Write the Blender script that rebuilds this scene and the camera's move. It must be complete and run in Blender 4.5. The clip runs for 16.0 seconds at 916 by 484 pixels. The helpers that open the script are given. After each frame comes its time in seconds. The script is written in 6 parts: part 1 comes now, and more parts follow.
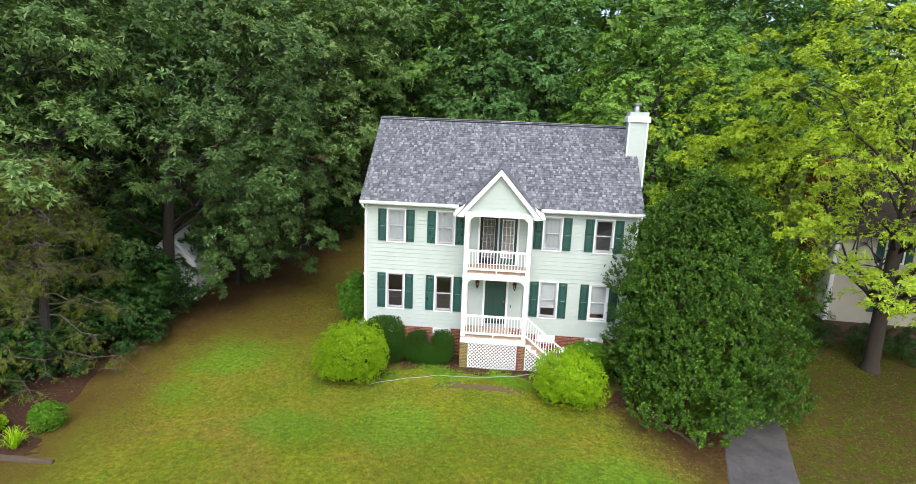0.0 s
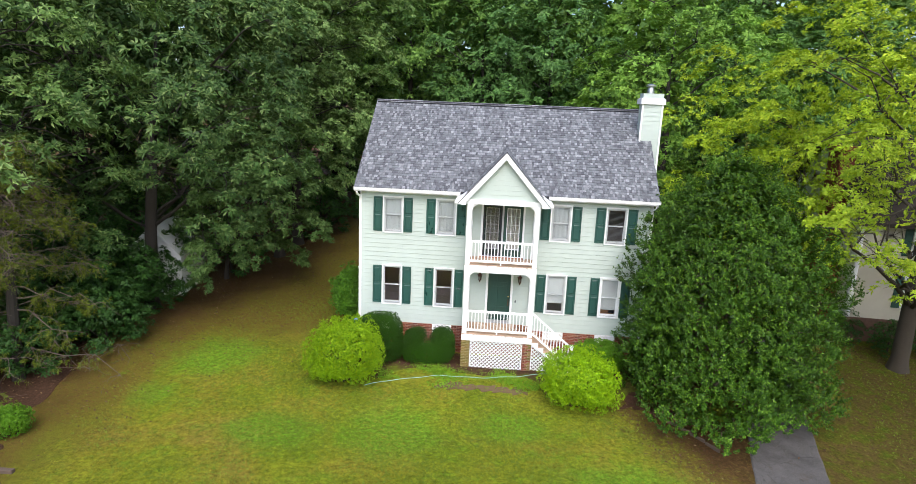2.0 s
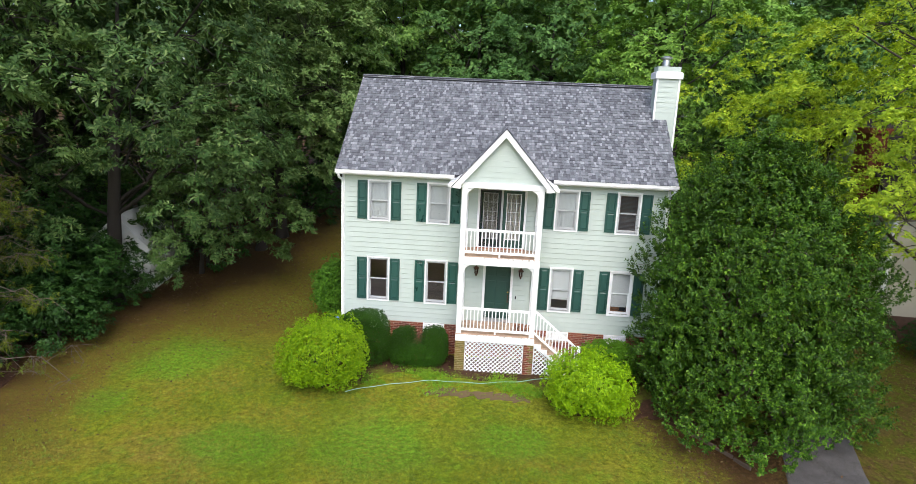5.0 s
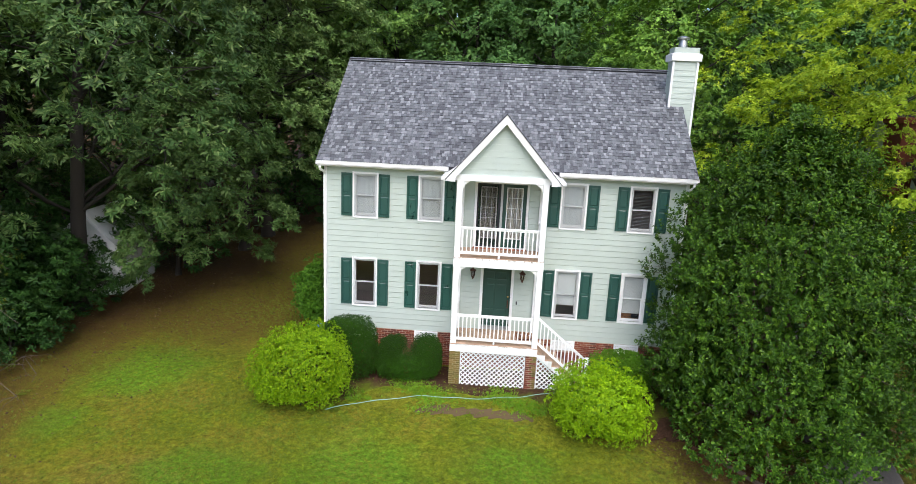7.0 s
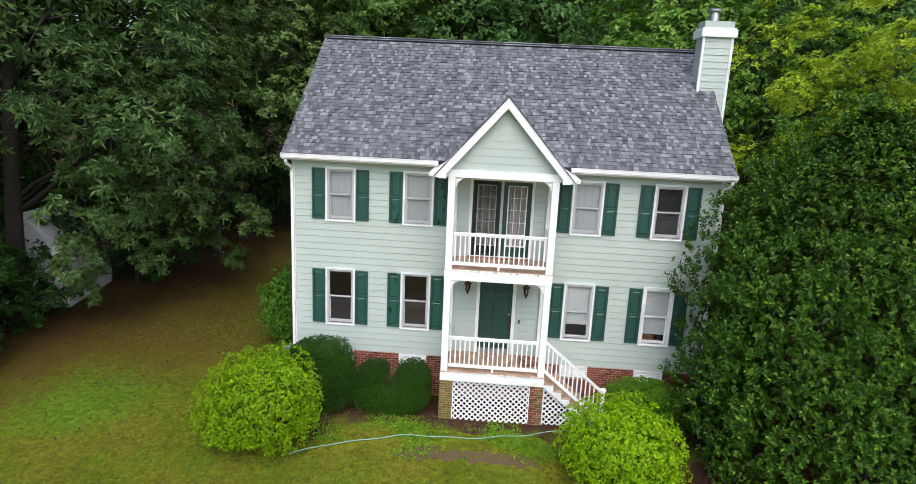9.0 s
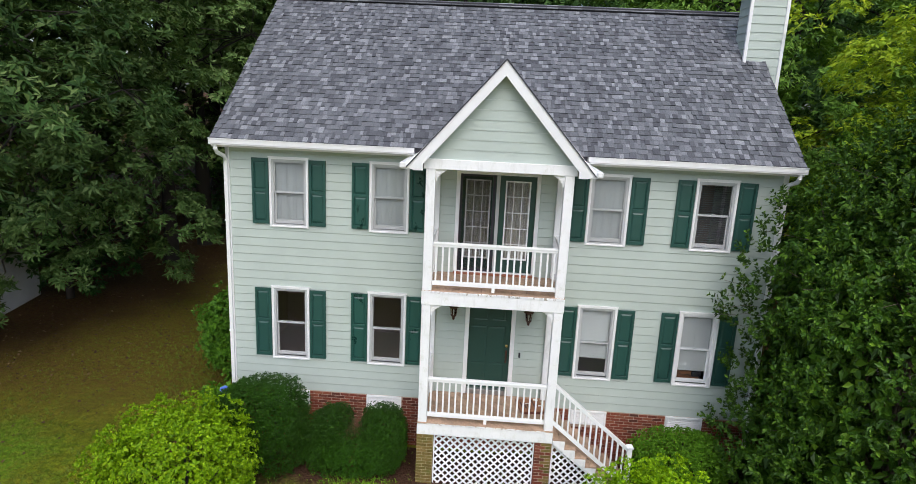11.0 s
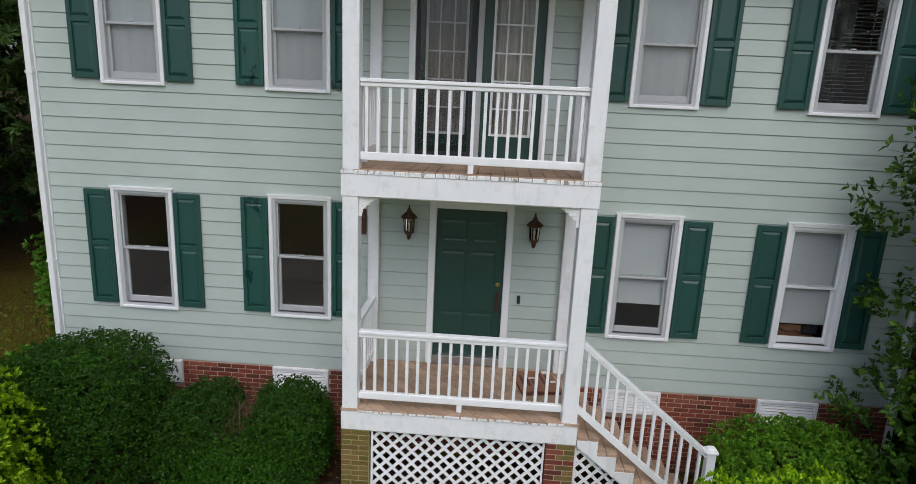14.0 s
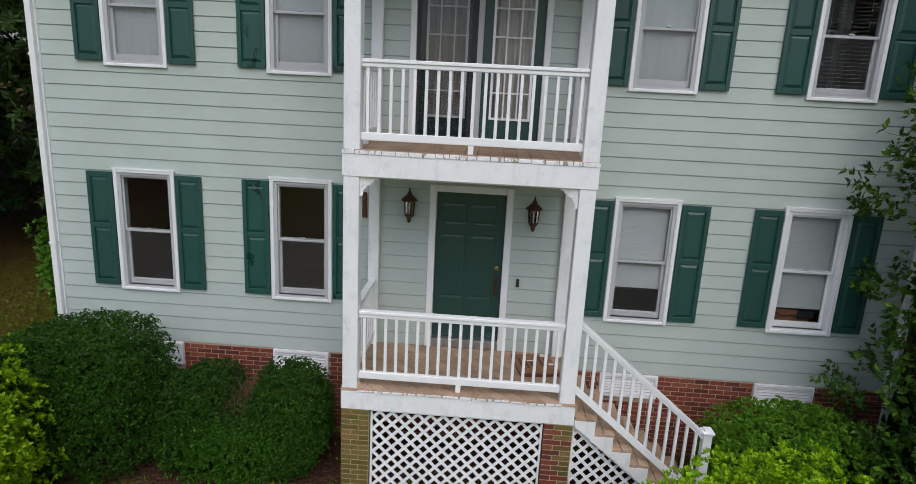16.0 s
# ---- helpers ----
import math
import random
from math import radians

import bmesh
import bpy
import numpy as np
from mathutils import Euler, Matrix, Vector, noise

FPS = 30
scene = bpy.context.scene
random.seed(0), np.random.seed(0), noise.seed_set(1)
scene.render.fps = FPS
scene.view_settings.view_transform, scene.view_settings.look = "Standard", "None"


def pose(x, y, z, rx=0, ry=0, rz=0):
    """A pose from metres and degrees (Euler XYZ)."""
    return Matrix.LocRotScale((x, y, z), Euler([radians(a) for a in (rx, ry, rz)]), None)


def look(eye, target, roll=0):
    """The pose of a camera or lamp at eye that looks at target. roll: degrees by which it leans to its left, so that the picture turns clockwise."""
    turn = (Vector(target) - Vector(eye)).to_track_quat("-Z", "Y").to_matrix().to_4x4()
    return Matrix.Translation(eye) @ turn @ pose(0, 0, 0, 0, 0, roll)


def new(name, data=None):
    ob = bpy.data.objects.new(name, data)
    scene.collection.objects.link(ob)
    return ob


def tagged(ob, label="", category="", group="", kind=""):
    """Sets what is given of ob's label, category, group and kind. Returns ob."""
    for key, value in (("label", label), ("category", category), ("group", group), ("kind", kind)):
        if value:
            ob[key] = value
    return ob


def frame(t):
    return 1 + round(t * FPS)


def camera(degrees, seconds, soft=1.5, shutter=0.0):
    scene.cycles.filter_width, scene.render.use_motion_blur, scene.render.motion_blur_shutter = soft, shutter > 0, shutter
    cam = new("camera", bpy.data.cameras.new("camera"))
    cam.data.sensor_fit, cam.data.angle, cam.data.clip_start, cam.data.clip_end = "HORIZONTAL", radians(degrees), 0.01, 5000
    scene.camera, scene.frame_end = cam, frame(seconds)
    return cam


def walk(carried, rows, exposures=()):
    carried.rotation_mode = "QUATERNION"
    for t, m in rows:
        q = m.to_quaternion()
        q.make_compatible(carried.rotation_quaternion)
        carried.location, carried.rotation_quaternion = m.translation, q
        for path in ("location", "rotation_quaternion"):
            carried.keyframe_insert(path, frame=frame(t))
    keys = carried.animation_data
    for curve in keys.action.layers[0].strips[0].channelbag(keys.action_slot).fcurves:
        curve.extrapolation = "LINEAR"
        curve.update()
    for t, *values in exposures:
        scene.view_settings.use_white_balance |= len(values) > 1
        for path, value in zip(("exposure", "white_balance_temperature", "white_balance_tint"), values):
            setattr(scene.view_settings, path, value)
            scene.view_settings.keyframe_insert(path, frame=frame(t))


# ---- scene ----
cam = camera(74.0, 16.0, 0.25)
PATH = [
    (0, (0.237, -25.426, 10.558), (0.087, -23.478, 10.131), 2.3),
    (0.5, (0.131, -25.119, 10.426), (-0.017, -23.171, 9.998), 2.4),
    (1, (0.063, -24.688, 10.258), (-0.084, -22.74, 9.828), 2.4),
    (1.5, (0.028, -24.228, 10.074), (-0.117, -22.28, 9.643), 2.4),
    (2, (-0.009, -23.782, 9.876), (-0.152, -21.835, 9.443), 2.4),
    (2.5, (-0.05, -23.411, 9.633), (-0.191, -21.464, 9.2), 2.4),
    (3, (-0.081, -23.002, 9.427), (-0.22, -21.055, 8.992), 2.5),
    (3.5, (-0.061, -22.621, 9.28), (-0.198, -20.673, 8.844), 2.5),
    (4, (-0.057, -22.218, 9.183), (-0.192, -20.271, 8.746), 2.5),
    (6.5, (-0.093, -19.888, 8.709), (-0.221, -17.942, 8.268), 2.6),
    (7, (-0.088, -19.273, 8.581), (-0.215, -17.326, 8.138), 2.6),
    (7.5, (-0.107, -18.582, 8.479), (-0.233, -16.636, 8.036), 2.7),
    (8, (-0.127, -17.843, 8.351), (-0.251, -15.897, 7.907), 2.7),
    (10.5, (-0.165, -13.522, 7.771), (-0.271, -11.575, 7.326), 2.7),
    (11, (-0.123, -12.537, 7.581), (-0.226, -10.59, 7.135), 2.7),
    (11.5, (-0.028, -11.517, 7.447), (-0.131, -9.57, 7.001), 2.7),
    (12, (0.059, -10.481, 7.345), (-0.044, -8.534, 6.898), 2.6),
    (12.5, (0.101, -9.478, 7.169), (-0.002, -7.532, 6.721), 2.6),
    (13, (0.107, -8.524, 6.691), (0.004, -6.577, 6.243), 2.5),
    (13.5, (0.109, -7.96, 5.556), (0.008, -6.015, 5.103), 2.6),
    (14, (0.233, -7.781, 4.82), (0.133, -5.836, 4.362), 2.6),
    (14.5, (0.321, -7.726, 4.622), (0.222, -5.783, 4.159), 2.6),
    (15, (0.361, -7.761, 4.603), (0.262, -5.818, 4.139), 2.7),
    (15.5, (0.326, -7.827, 4.595), (0.227, -5.884, 4.13), 2.8),
    (16, (0.248, -7.878, 4.653), (0.149, -5.936, 4.187), 2.9),
]
EXPOSURES = [(0.0, 0.83, 6280, 10), (4.0, 0.75, 6280, 10), (7.0, 0.56, 6230, 10), (11.0, 0.1, 6200, 10), (12.5, -0.14, 6150, 10), (14.0, -0.42, 6080, 10), (16.0, -0.43, 6080, 10)]
walk(cam, [(t, look(eye, target, roll)) for t, eye, target, roll in PATH], EXPOSURES)

# ---- light: a bright, mostly overcast sky with a very soft sun ----
world = bpy.data.worlds.new("sky")
scene.world = world
world.use_nodes = True
wn = world.node_tree.nodes
sky = wn.new("ShaderNodeTexSky")
sky.sky_type, sky.sun_disc = "NISHITA", False
sky.sun_elevation, sky.sun_rotation = radians(50), radians(170)
sky.air_density, sky.dust_density, sky.ozone_density = 1.0, 3.0, 1.0
wn["Background"].inputs["Strength"].default_value = 0.16
world.node_tree.links.new(sky.outputs["Color"], wn["Background"].inputs["Color"])
sun = new("sun", bpy.data.lights.new("sun", "SUN"))
sun.data.energy, sun.data.angle, sun.data.color = 1.5, radians(58), (1.0, 0.98, 0.95)
sun.matrix_world = look((5.6, -31.6, 38.3), (0, 0, 0))


# ---- materials ----
class Nodes:
    """A small wrapper to write node materials briefly."""

    def __init__(self, name):
        self.mat = bpy.data.materials.new(name)
        self.mat.use_nodes = True
        self.tree = self.mat.node_tree
        self.bsdf = self.tree.nodes["Principled BSDF"]
        self.out = self.tree.nodes["Material Output"]

    def add(self, kind, values=None, name="", operation="", blend=""):
        n = self.tree.nodes.new(kind)
        if name:
            n.name = name
        if operation:
            n.operation = operation
        if blend:
            n.data_type, n.blend_type = "RGBA", blend
        for key, value in (values or {}).items():
            self.put(value, n.inputs[key])
        return n

    def put(self, value, socket):
        if isinstance(value, bpy.types.NodeSocket):
            self.tree.links.new(value, socket)
        else:
            socket.default_value = value

    def noise(self, scale, detail=4.0, rough=0.6, stretch=None, local=True):
        co = self.tree.nodes.get("co") or self.add("ShaderNodeTexCoord", name="co")
        geo = self.tree.nodes.get("geo") or self.add("ShaderNodeNewGeometry", name="geo")
        vec = co.outputs["Object"] if local else geo.outputs["Position"]
        if stretch:
            vec = self.add("ShaderNodeMapping", {"Vector": vec, "Scale": stretch}).outputs[0]
        return self.add("ShaderNodeTexNoise", {"Vector": vec, "Scale": scale, "Detail": detail, "Roughness": rough}).outputs["Fac"]

    def ramp(self, fac, stops):
        n = self.add("ShaderNodeValToRGB", {"Fac": fac})
        e = n.color_ramp.elements
        while len(e) < len(stops):
            e.new(0.5)
        for el, (p, c) in zip(e, stops):
            el.position = p
            el.color = (c, c, c, 1) if isinstance(c, (int, float)) else (*c, 1)
        return n.outputs["Color"]

    def mix(self, fac, a, b, blend="MIX"):
        n = self.add("ShaderNodeMix", blend=blend)
        for value, key in ((fac, 0), (a, 6), (b, 7)):
            if isinstance(value, tuple):
                value = (*value, 1)
            self.put(value, n.inputs[key])
        return n.outputs[2]

    def maths(self, op, a, b=0.0, c=0.0):
        n = self.add("ShaderNodeMath", operation=op)
        for k, v in enumerate((a, b, c)):
            self.put(v, n.inputs[k])
        return n.outputs[0]

    def bump(self, height, strength=0.3, distance=0.01):
        b = self.add("ShaderNodeBump", {"Height": height, "Strength": strength, "Distance": distance})
        self.put(b.outputs[0], self.bsdf.inputs["Normal"])

    def done(self, color=None, rough=0.6, metal=0.0, spec=0.5):
        if color is not None:
            self.put((*color, 1) if isinstance(color, tuple) else color, self.bsdf.inputs["Base Color"])
        self.put(rough, self.bsdf.inputs["Roughness"])
        self.put(metal, self.bsdf.inputs["Metallic"])
        self.put(spec, self.bsdf.inputs["Specular IOR Level"])
        return self.mat


def painted(name, color, dirt=(0.3, 0.28, 0.22), amount=0.25, rough=0.5, scale=1.2, grain=60):
    """Paint with faint grain, a slow change of tone and small weathered spots."""
    n = Nodes(name)
    slow = n.ramp(n.noise(scale, 5, local=False), [(0.3, 0.93), (0.7, 1.04)])
    base = n.mix(1.0, color, slow, "MULTIPLY")
    spots = n.ramp(n.noise(scale * 5, 8, 0.7, local=False), [(0.62, 0.0), (0.8, amount)])
    n.bump(n.noise(grain, 3, stretch=(0.15, 1, 1)), 0.15, 0.002)
    return n.done(n.mix(spots, base, dirt), rough)


def plain(name, color, rough=0.5, metal=0.0, var=0.12, scale=8.0):
    n = Nodes(name)
    f = n.ramp(n.noise(scale, 5), [(0.25, 1 - var), (0.75, 1 + var)])
    n.bump(n.noise(scale * 8, 2), 0.1, 0.002)
    return n.done(n.mix(1.0, color, f, "MULTIPLY"), rough, metal)


def piece_paint(name, stops, rough=0.8, island=False, grain=120.0, mottled=0.25, relief=0.4, dirt=None):
    """Colour that differs from piece to piece, with grain on top."""
    n = Nodes(name)
    r = n.add("ShaderNodeNewGeometry").outputs["Random Per Island"] if island else n.add("ShaderNodeObjectInfo").outputs["Random"]
    base = n.ramp(r, stops)
    f = n.ramp(n.noise(grain, 4, local=False), [(0.3, 1 - mottled), (0.7, 1 + mottled)])
    base = n.mix(1.0, base, f, "MULTIPLY")
    if dirt:
        base = n.mix(n.ramp(n.noise(dirt[1], 6, 0.7, local=False), [(0.45, 0.0), (0.7, dirt[2])]), base, dirt[0])
    n.bump(n.noise(grain, 4, local=False), relief, 0.004)
    return n.done(base, rough)


def leafage(name, dark, light, tip, thin=0.35, gloss=0.5):
    """Leaves: tone differs a little from leaf to leaf and more from bough to bough; light passes through."""
    n = Nodes(name)
    low = tuple(0.75 * a + 0.25 * b for a, b in zip(dark, light))
    high = tuple(0.4 * a + 0.6 * b for a, b in zip(light, tip))
    r = n.add("ShaderNodeNewGeometry").outputs["Random Per Island"]
    base = n.ramp(r, [(0.0, low), (0.6, light), (1.0, high)])
    big = n.ramp(n.noise(0.35, 3, local=False), [(0.3, 0.78), (0.7, 1.22)])
    bough = n.ramp(n.noise(1.5, 3, local=False), [(0.35, 0.0), (0.75, 0.6)])
    base = n.mix(bough, base, light)
    own = n.ramp(n.add("ShaderNodeObjectInfo").outputs["Random"], [(0, 0.85), (1, 1.15)])
    base = n.mix(1.0, n.mix(1.0, base, big, "MULTIPLY"), own, "MULTIPLY")
    n.done(base, gloss, 0, 0.22)
    t = n.add("ShaderNodeBsdfTranslucent", {"Color": n.mix(1.0, base, (1.15, 1.1, 0.55), "MULTIPLY")})
    m = n.add("ShaderNodeMixShader", {0: 0.55 * thin, 1: n.bsdf.outputs[0], 2: t.outputs[0]})
    n.put(m.outputs[0], n.out.inputs["Surface"])
    return n.mat


def glass(name, tint=(0.9, 0.95, 0.95), reflect=0.12):
    n = Nodes(name)
    f = n.add("ShaderNodeFresnel", {"IOR": 1.33})
    k = n.maths("ADD", f.outputs[0], reflect)
    g = n.add("ShaderNodeBsdfGlossy", {"Color": (1, 1, 1, 1), "Roughness": 0.02})
    t = n.add("ShaderNodeBsdfTransparent", {"Color": (*tint, 1)})
    m = n.add("ShaderNodeMixShader", {0: k, 1: t.outputs[0], 2: g.outputs[0]})
    n.put(m.outputs[0], n.out.inputs["Surface"])
    return n.mat


def haze(name):
    """Fine insect mesh: mostly clear, with a little grey wire."""
    n = Nodes(name)
    n.done((0.3, 0.29, 0.3), 0.8)
    t = n.add("ShaderNodeBsdfTransparent", {"Color": (1, 1, 1, 1)})
    m = n.add("ShaderNodeMixShader", {0: 0.035, 1: t.outputs[0], 2: n.bsdf.outputs[0]})
    n.put(m.outputs[0], n.out.inputs["Surface"])
    return n.mat


M = {}
M["siding"] = painted("siding_paint", (0.476, 0.542, 0.499), (0.38, 0.5, 0.45), 0.2, 0.55)
M["trim"] = painted("white_trim", (0.86, 0.86, 0.87), (0.55, 0.54, 0.5), 0.25, 0.45)


def weathered_paint(name, flakes, moss, dirt):
    """Old white paint: grime in the grain, flakes down to grey wood, green algae."""
    n = Nodes(name)
    slow = n.ramp(n.noise(1.4, 6, 0.65, local=False), [(0.3, 0.95), (0.65, 1.02)])
    base = n.mix(1.0, (0.9, 0.9, 0.905), slow, "MULTIPLY")
    grime = n.ramp(n.noise(7, 8, 0.72, (1, 1, 0.25), local=False), [(0.52, 0.0), (0.8, dirt)])
    base = n.mix(grime, base, (0.42, 0.42, 0.38))
    green = n.ramp(n.noise(4.3, 8, 0.75, local=False), [(0.56, 0.0), (0.7, moss)])
    base = n.mix(green, base, (0.3, 0.33, 0.12))
    flake = n.noise(11, 8, 0.78, (1, 1, 0.4), local=False)
    bare = n.ramp(flake, [(flakes, 0.0), (flakes + 0.02, 1.0)])
    base = n.mix(bare, base, (0.36, 0.3, 0.24))
    n.bump(n.noise(40, 4, stretch=(1, 1, 0.15), local=False), 0.2, 0.002)
    return n.done(base, 0.55)


M["porch_white"] = weathered_paint("porch_white", 0.735, 0.25, 0.45)
M["porch_edge"] = weathered_paint("porch_edge", 0.56, 0.8, 0.7)
M["rail_white"] = plain("rail_white", (0.92, 0.92, 0.925), 0.4, 0, 0.03)
M["gutter"] = plain("gutter_white", (0.85, 0.85, 0.85), 0.3, 0, 0.04)
M["shutter"] = painted("shutter_green", (0.023, 0.078, 0.065), (0.035, 0.1, 0.085), 0.4, 0.38, 2.0)


def worn_shutter():
    """Shutter paint with glossy darker patches where the faded coat has gone."""
    n = Nodes("shutter_worn")
    f = n.ramp(n.noise(2.6, 5, 0.6, (1.4, 1, 0.8), local=False), [(0.585, 0.0), (0.595, 1.0)])
    n.bump(f, 0.2, 0.001)
    return n.done(n.mix(f, (0.02, 0.082, 0.066), (0.008, 0.04, 0.034)), n.ramp(f, [(0.0, 0.4), (1.0, 0.25)]))


M["shutter_worn"] = worn_shutter()
M["door"] = painted("door_green", (0.019, 0.062, 0.049), (0.026, 0.075, 0.061), 0.2, 0.4)
M["storm"] = plain("storm_frame_grey", (0.48, 0.49, 0.5), 0.4, 0.0, 0.06)
M["shade"] = plain("window_shade", (0.46, 0.47, 0.48), 0.8, 0, 0.06, 2)
M["slat_blind"] = plain("blind_slat", (0.62, 0.62, 0.62), 0.6, 0, 0.05)
M["slat_dark"] = plain("blind_slat_dark", (0.18, 0.18, 0.19), 0.5, 0, 0.06)
M["curtain"] = plain("curtain_cloth", (0.56, 0.52, 0.48), 0.9, 0, 0.2, 5)
M["glass"] = glass("window_glass", (0.93, 0.95, 0.95), 0.0)
M["dark_screen"] = glass("insect_screen", (0.78, 0.78, 0.79), 0.0)
M["room"] = plain("dark_room", (0.38, 0.27, 0.24), 0.9)
M["brass"] = plain("brass", (0.45, 0.3, 0.1), 0.3, 1.0)
M["bronze"] = plain("dark_bronze", (0.1, 0.043, 0.028), 0.5, 0.35, 0.3, 30)
M["metal"] = plain("galvanized_metal", (0.45, 0.46, 0.47), 0.35, 0.9)
M["flash"] = plain("dark_flashing", (0.03, 0.03, 0.04), 0.5, 0.3)
SHINGLE = [(0.0, (0.072, 0.075, 0.086)), (0.25, (0.11, 0.115, 0.129)), (0.72, (0.16, 0.166, 0.183)), (0.87, (0.205, 0.212, 0.23)), (1.0, (0.28, 0.29, 0.31))]
M["shingle"] = piece_paint("shingle_grit", SHINGLE, 0.9, False, 75.0, 0.4, 0.8)
M["shingle_many"] = piece_paint("shingle_grit_many", SHINGLE, 0.9, True, 75.0, 0.4, 0.8)
M["felt"] = plain("roof_felt", (0.05, 0.05, 0.06), 0.95)
BRICK = [(0.0, (0.08, 0.022, 0.012)), (0.25, (0.155, 0.032, 0.016)), (0.75, (0.21, 0.046, 0.022)), (1.0, (0.25, 0.085, 0.042))]
M["felt_brown"] = painted("felt_brown", (0.035, 0.024, 0.02), (0.055, 0.04, 0.034), 0.6, 0.9, 3, 60)
M["brick"] = piece_paint("red_brick", BRICK, 0.85, False, 40, dirt=((0.2, 0.13, 0.1), 3.0, 0.14))
M["brick_many"] = piece_paint("red_brick_many", BRICK, 0.85, True, 40, dirt=((0.2, 0.13, 0.1), 3.0, 0.14))
M["brick_moss"] = piece_paint("mossy_brick", [(0.0, (0.1, 0.06, 0.014)), (0.5, (0.17, 0.115, 0.028)), (1.0, (0.23, 0.15, 0.05))], 0.9, False, 40, dirt=((0.075, 0.11, 0.012), 5.0, 0.7))
M["mortar"] = plain("mortar", (0.44, 0.33, 0.26), 0.95, 0, 0.2)
M["mortar_moss"] = plain("mossy_mortar", (0.34, 0.29, 0.16), 0.95, 0, 0.25)
M["deck"] = piece_paint("deck_board", [(0.0, (0.42, 0.28, 0.19)), (1.0, (0.54, 0.37, 0.26))], 0.7, False, 30, 0.2, 0.2, dirt=((0.12, 0.1, 0.06), 4.0, 0.5))


def asphalt_material():
    """Old asphalt: pale worn stones, brown dirt, dark cracks."""
    n = Nodes("drive_asphalt")
    base = n.ramp(n.noise(0.9, 7, 0.7, local=False), [(0.3, (0.06, 0.056, 0.055)), (0.6, (0.102, 0.096, 0.094)), (0.8, (0.12, 0.107, 0.098))])
    base = n.mix(1.0, base, n.ramp(n.noise(45, 5, 0.8, local=False), [(0.3, 0.6), (0.7, 1.4)]), "MULTIPLY")
    dirt = n.ramp(n.noise(2.3, 8, 0.75, local=False), [(0.54, 0.0), (0.72, 0.6)])
    base = n.mix(dirt, base, (0.06, 0.042, 0.03))
    patch = n.ramp(n.noise(6, 8, 0.8, (1, 0.35, 1), local=False), [(0.6, 0.0), (0.66, 0.5)])
    base = n.mix(patch, base, (0.03, 0.026, 0.024))
    crack = n.add("ShaderNodeTexVoronoi", {"Scale": 0.9, "Vector": n.add("ShaderNodeVectorMath", {0: n.add("ShaderNodeNewGeometry").outputs["Position"], 1: n.noise(3.0, 5, 0.7, local=False)}).outputs[0]})
    crack.feature = "DISTANCE_TO_EDGE"
    base = n.mix(n.ramp(crack.outputs[0], [(0.0, 0.45), (0.016, 0.0)]), base, (0.02, 0.017, 0.014))
    n.bump(n.noise(60, 4, 0.8, local=False), 0.4, 0.01)
    return n.done(base, 0.95, 0, 0.15)


M["asphalt"] = asphalt_material()
M["timber"] = painted("bed_timber", (0.1, 0.07, 0.05), (0.05, 0.042, 0.032), 0.6, 0.85, 3)
M["bark"] = painted("bark", (0.032, 0.026, 0.021), (0.06, 0.058, 0.05), 0.7, 0.95, 2.5, 25)
M["bark_pale"] = painted("bark_pale", (0.055, 0.043, 0.032), (0.17, 0.16, 0.125), 0.9, 0.95, 5.0, 25)
M["twig"] = painted("dead_twig", (0.13, 0.1, 0.08), (0.3, 0.28, 0.25), 0.6, 0.95, 4, 40)
M["twig_brown"] = painted("brown_twig", (0.16, 0.085, 0.05), (0.25, 0.16, 0.1), 0.6, 0.95, 4, 40)
M["sill_red"] = painted("sill_red", (0.33, 0.12, 0.065), (0.2, 0.1, 0.06), 0.4, 0.6)
M["half_screen"] = haze("half_screen")
M["earth"] = painted("bare_earth", (0.12, 0.08, 0.035), (0.13, 0.13, 0.03), 0.9, 0.95, 2.0, 60)
M["cardboard"] = plain("cardboard", (0.3, 0.135, 0.07), 0.85, 0, 0.12)
M["carton_edge"] = plain("carton_edge", (0.14, 0.05, 0.03), 0.9, 0, 0.3, 40)
M["rust"] = plain("rusty_iron", (0.13, 0.045, 0.025), 0.8, 0.2, 0.35, 14)
M["ink"] = plain("print_ink", (0.1, 0.045, 0.03), 0.8)
M["paper"] = plain("paper_tag", (0.75, 0.74, 0.72), 0.7)
M["hose"] = plain("hose_green", (0.3, 0.52, 0.42), 0.45)
M["beige"] = painted("beige_siding", (0.5, 0.46, 0.38), (0.3, 0.28, 0.22), 0.3, 0.6)
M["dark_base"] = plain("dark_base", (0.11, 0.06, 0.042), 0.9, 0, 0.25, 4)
M["flower"] = plain("flower_blue", (0.12, 0.2, 0.65), 0.7)

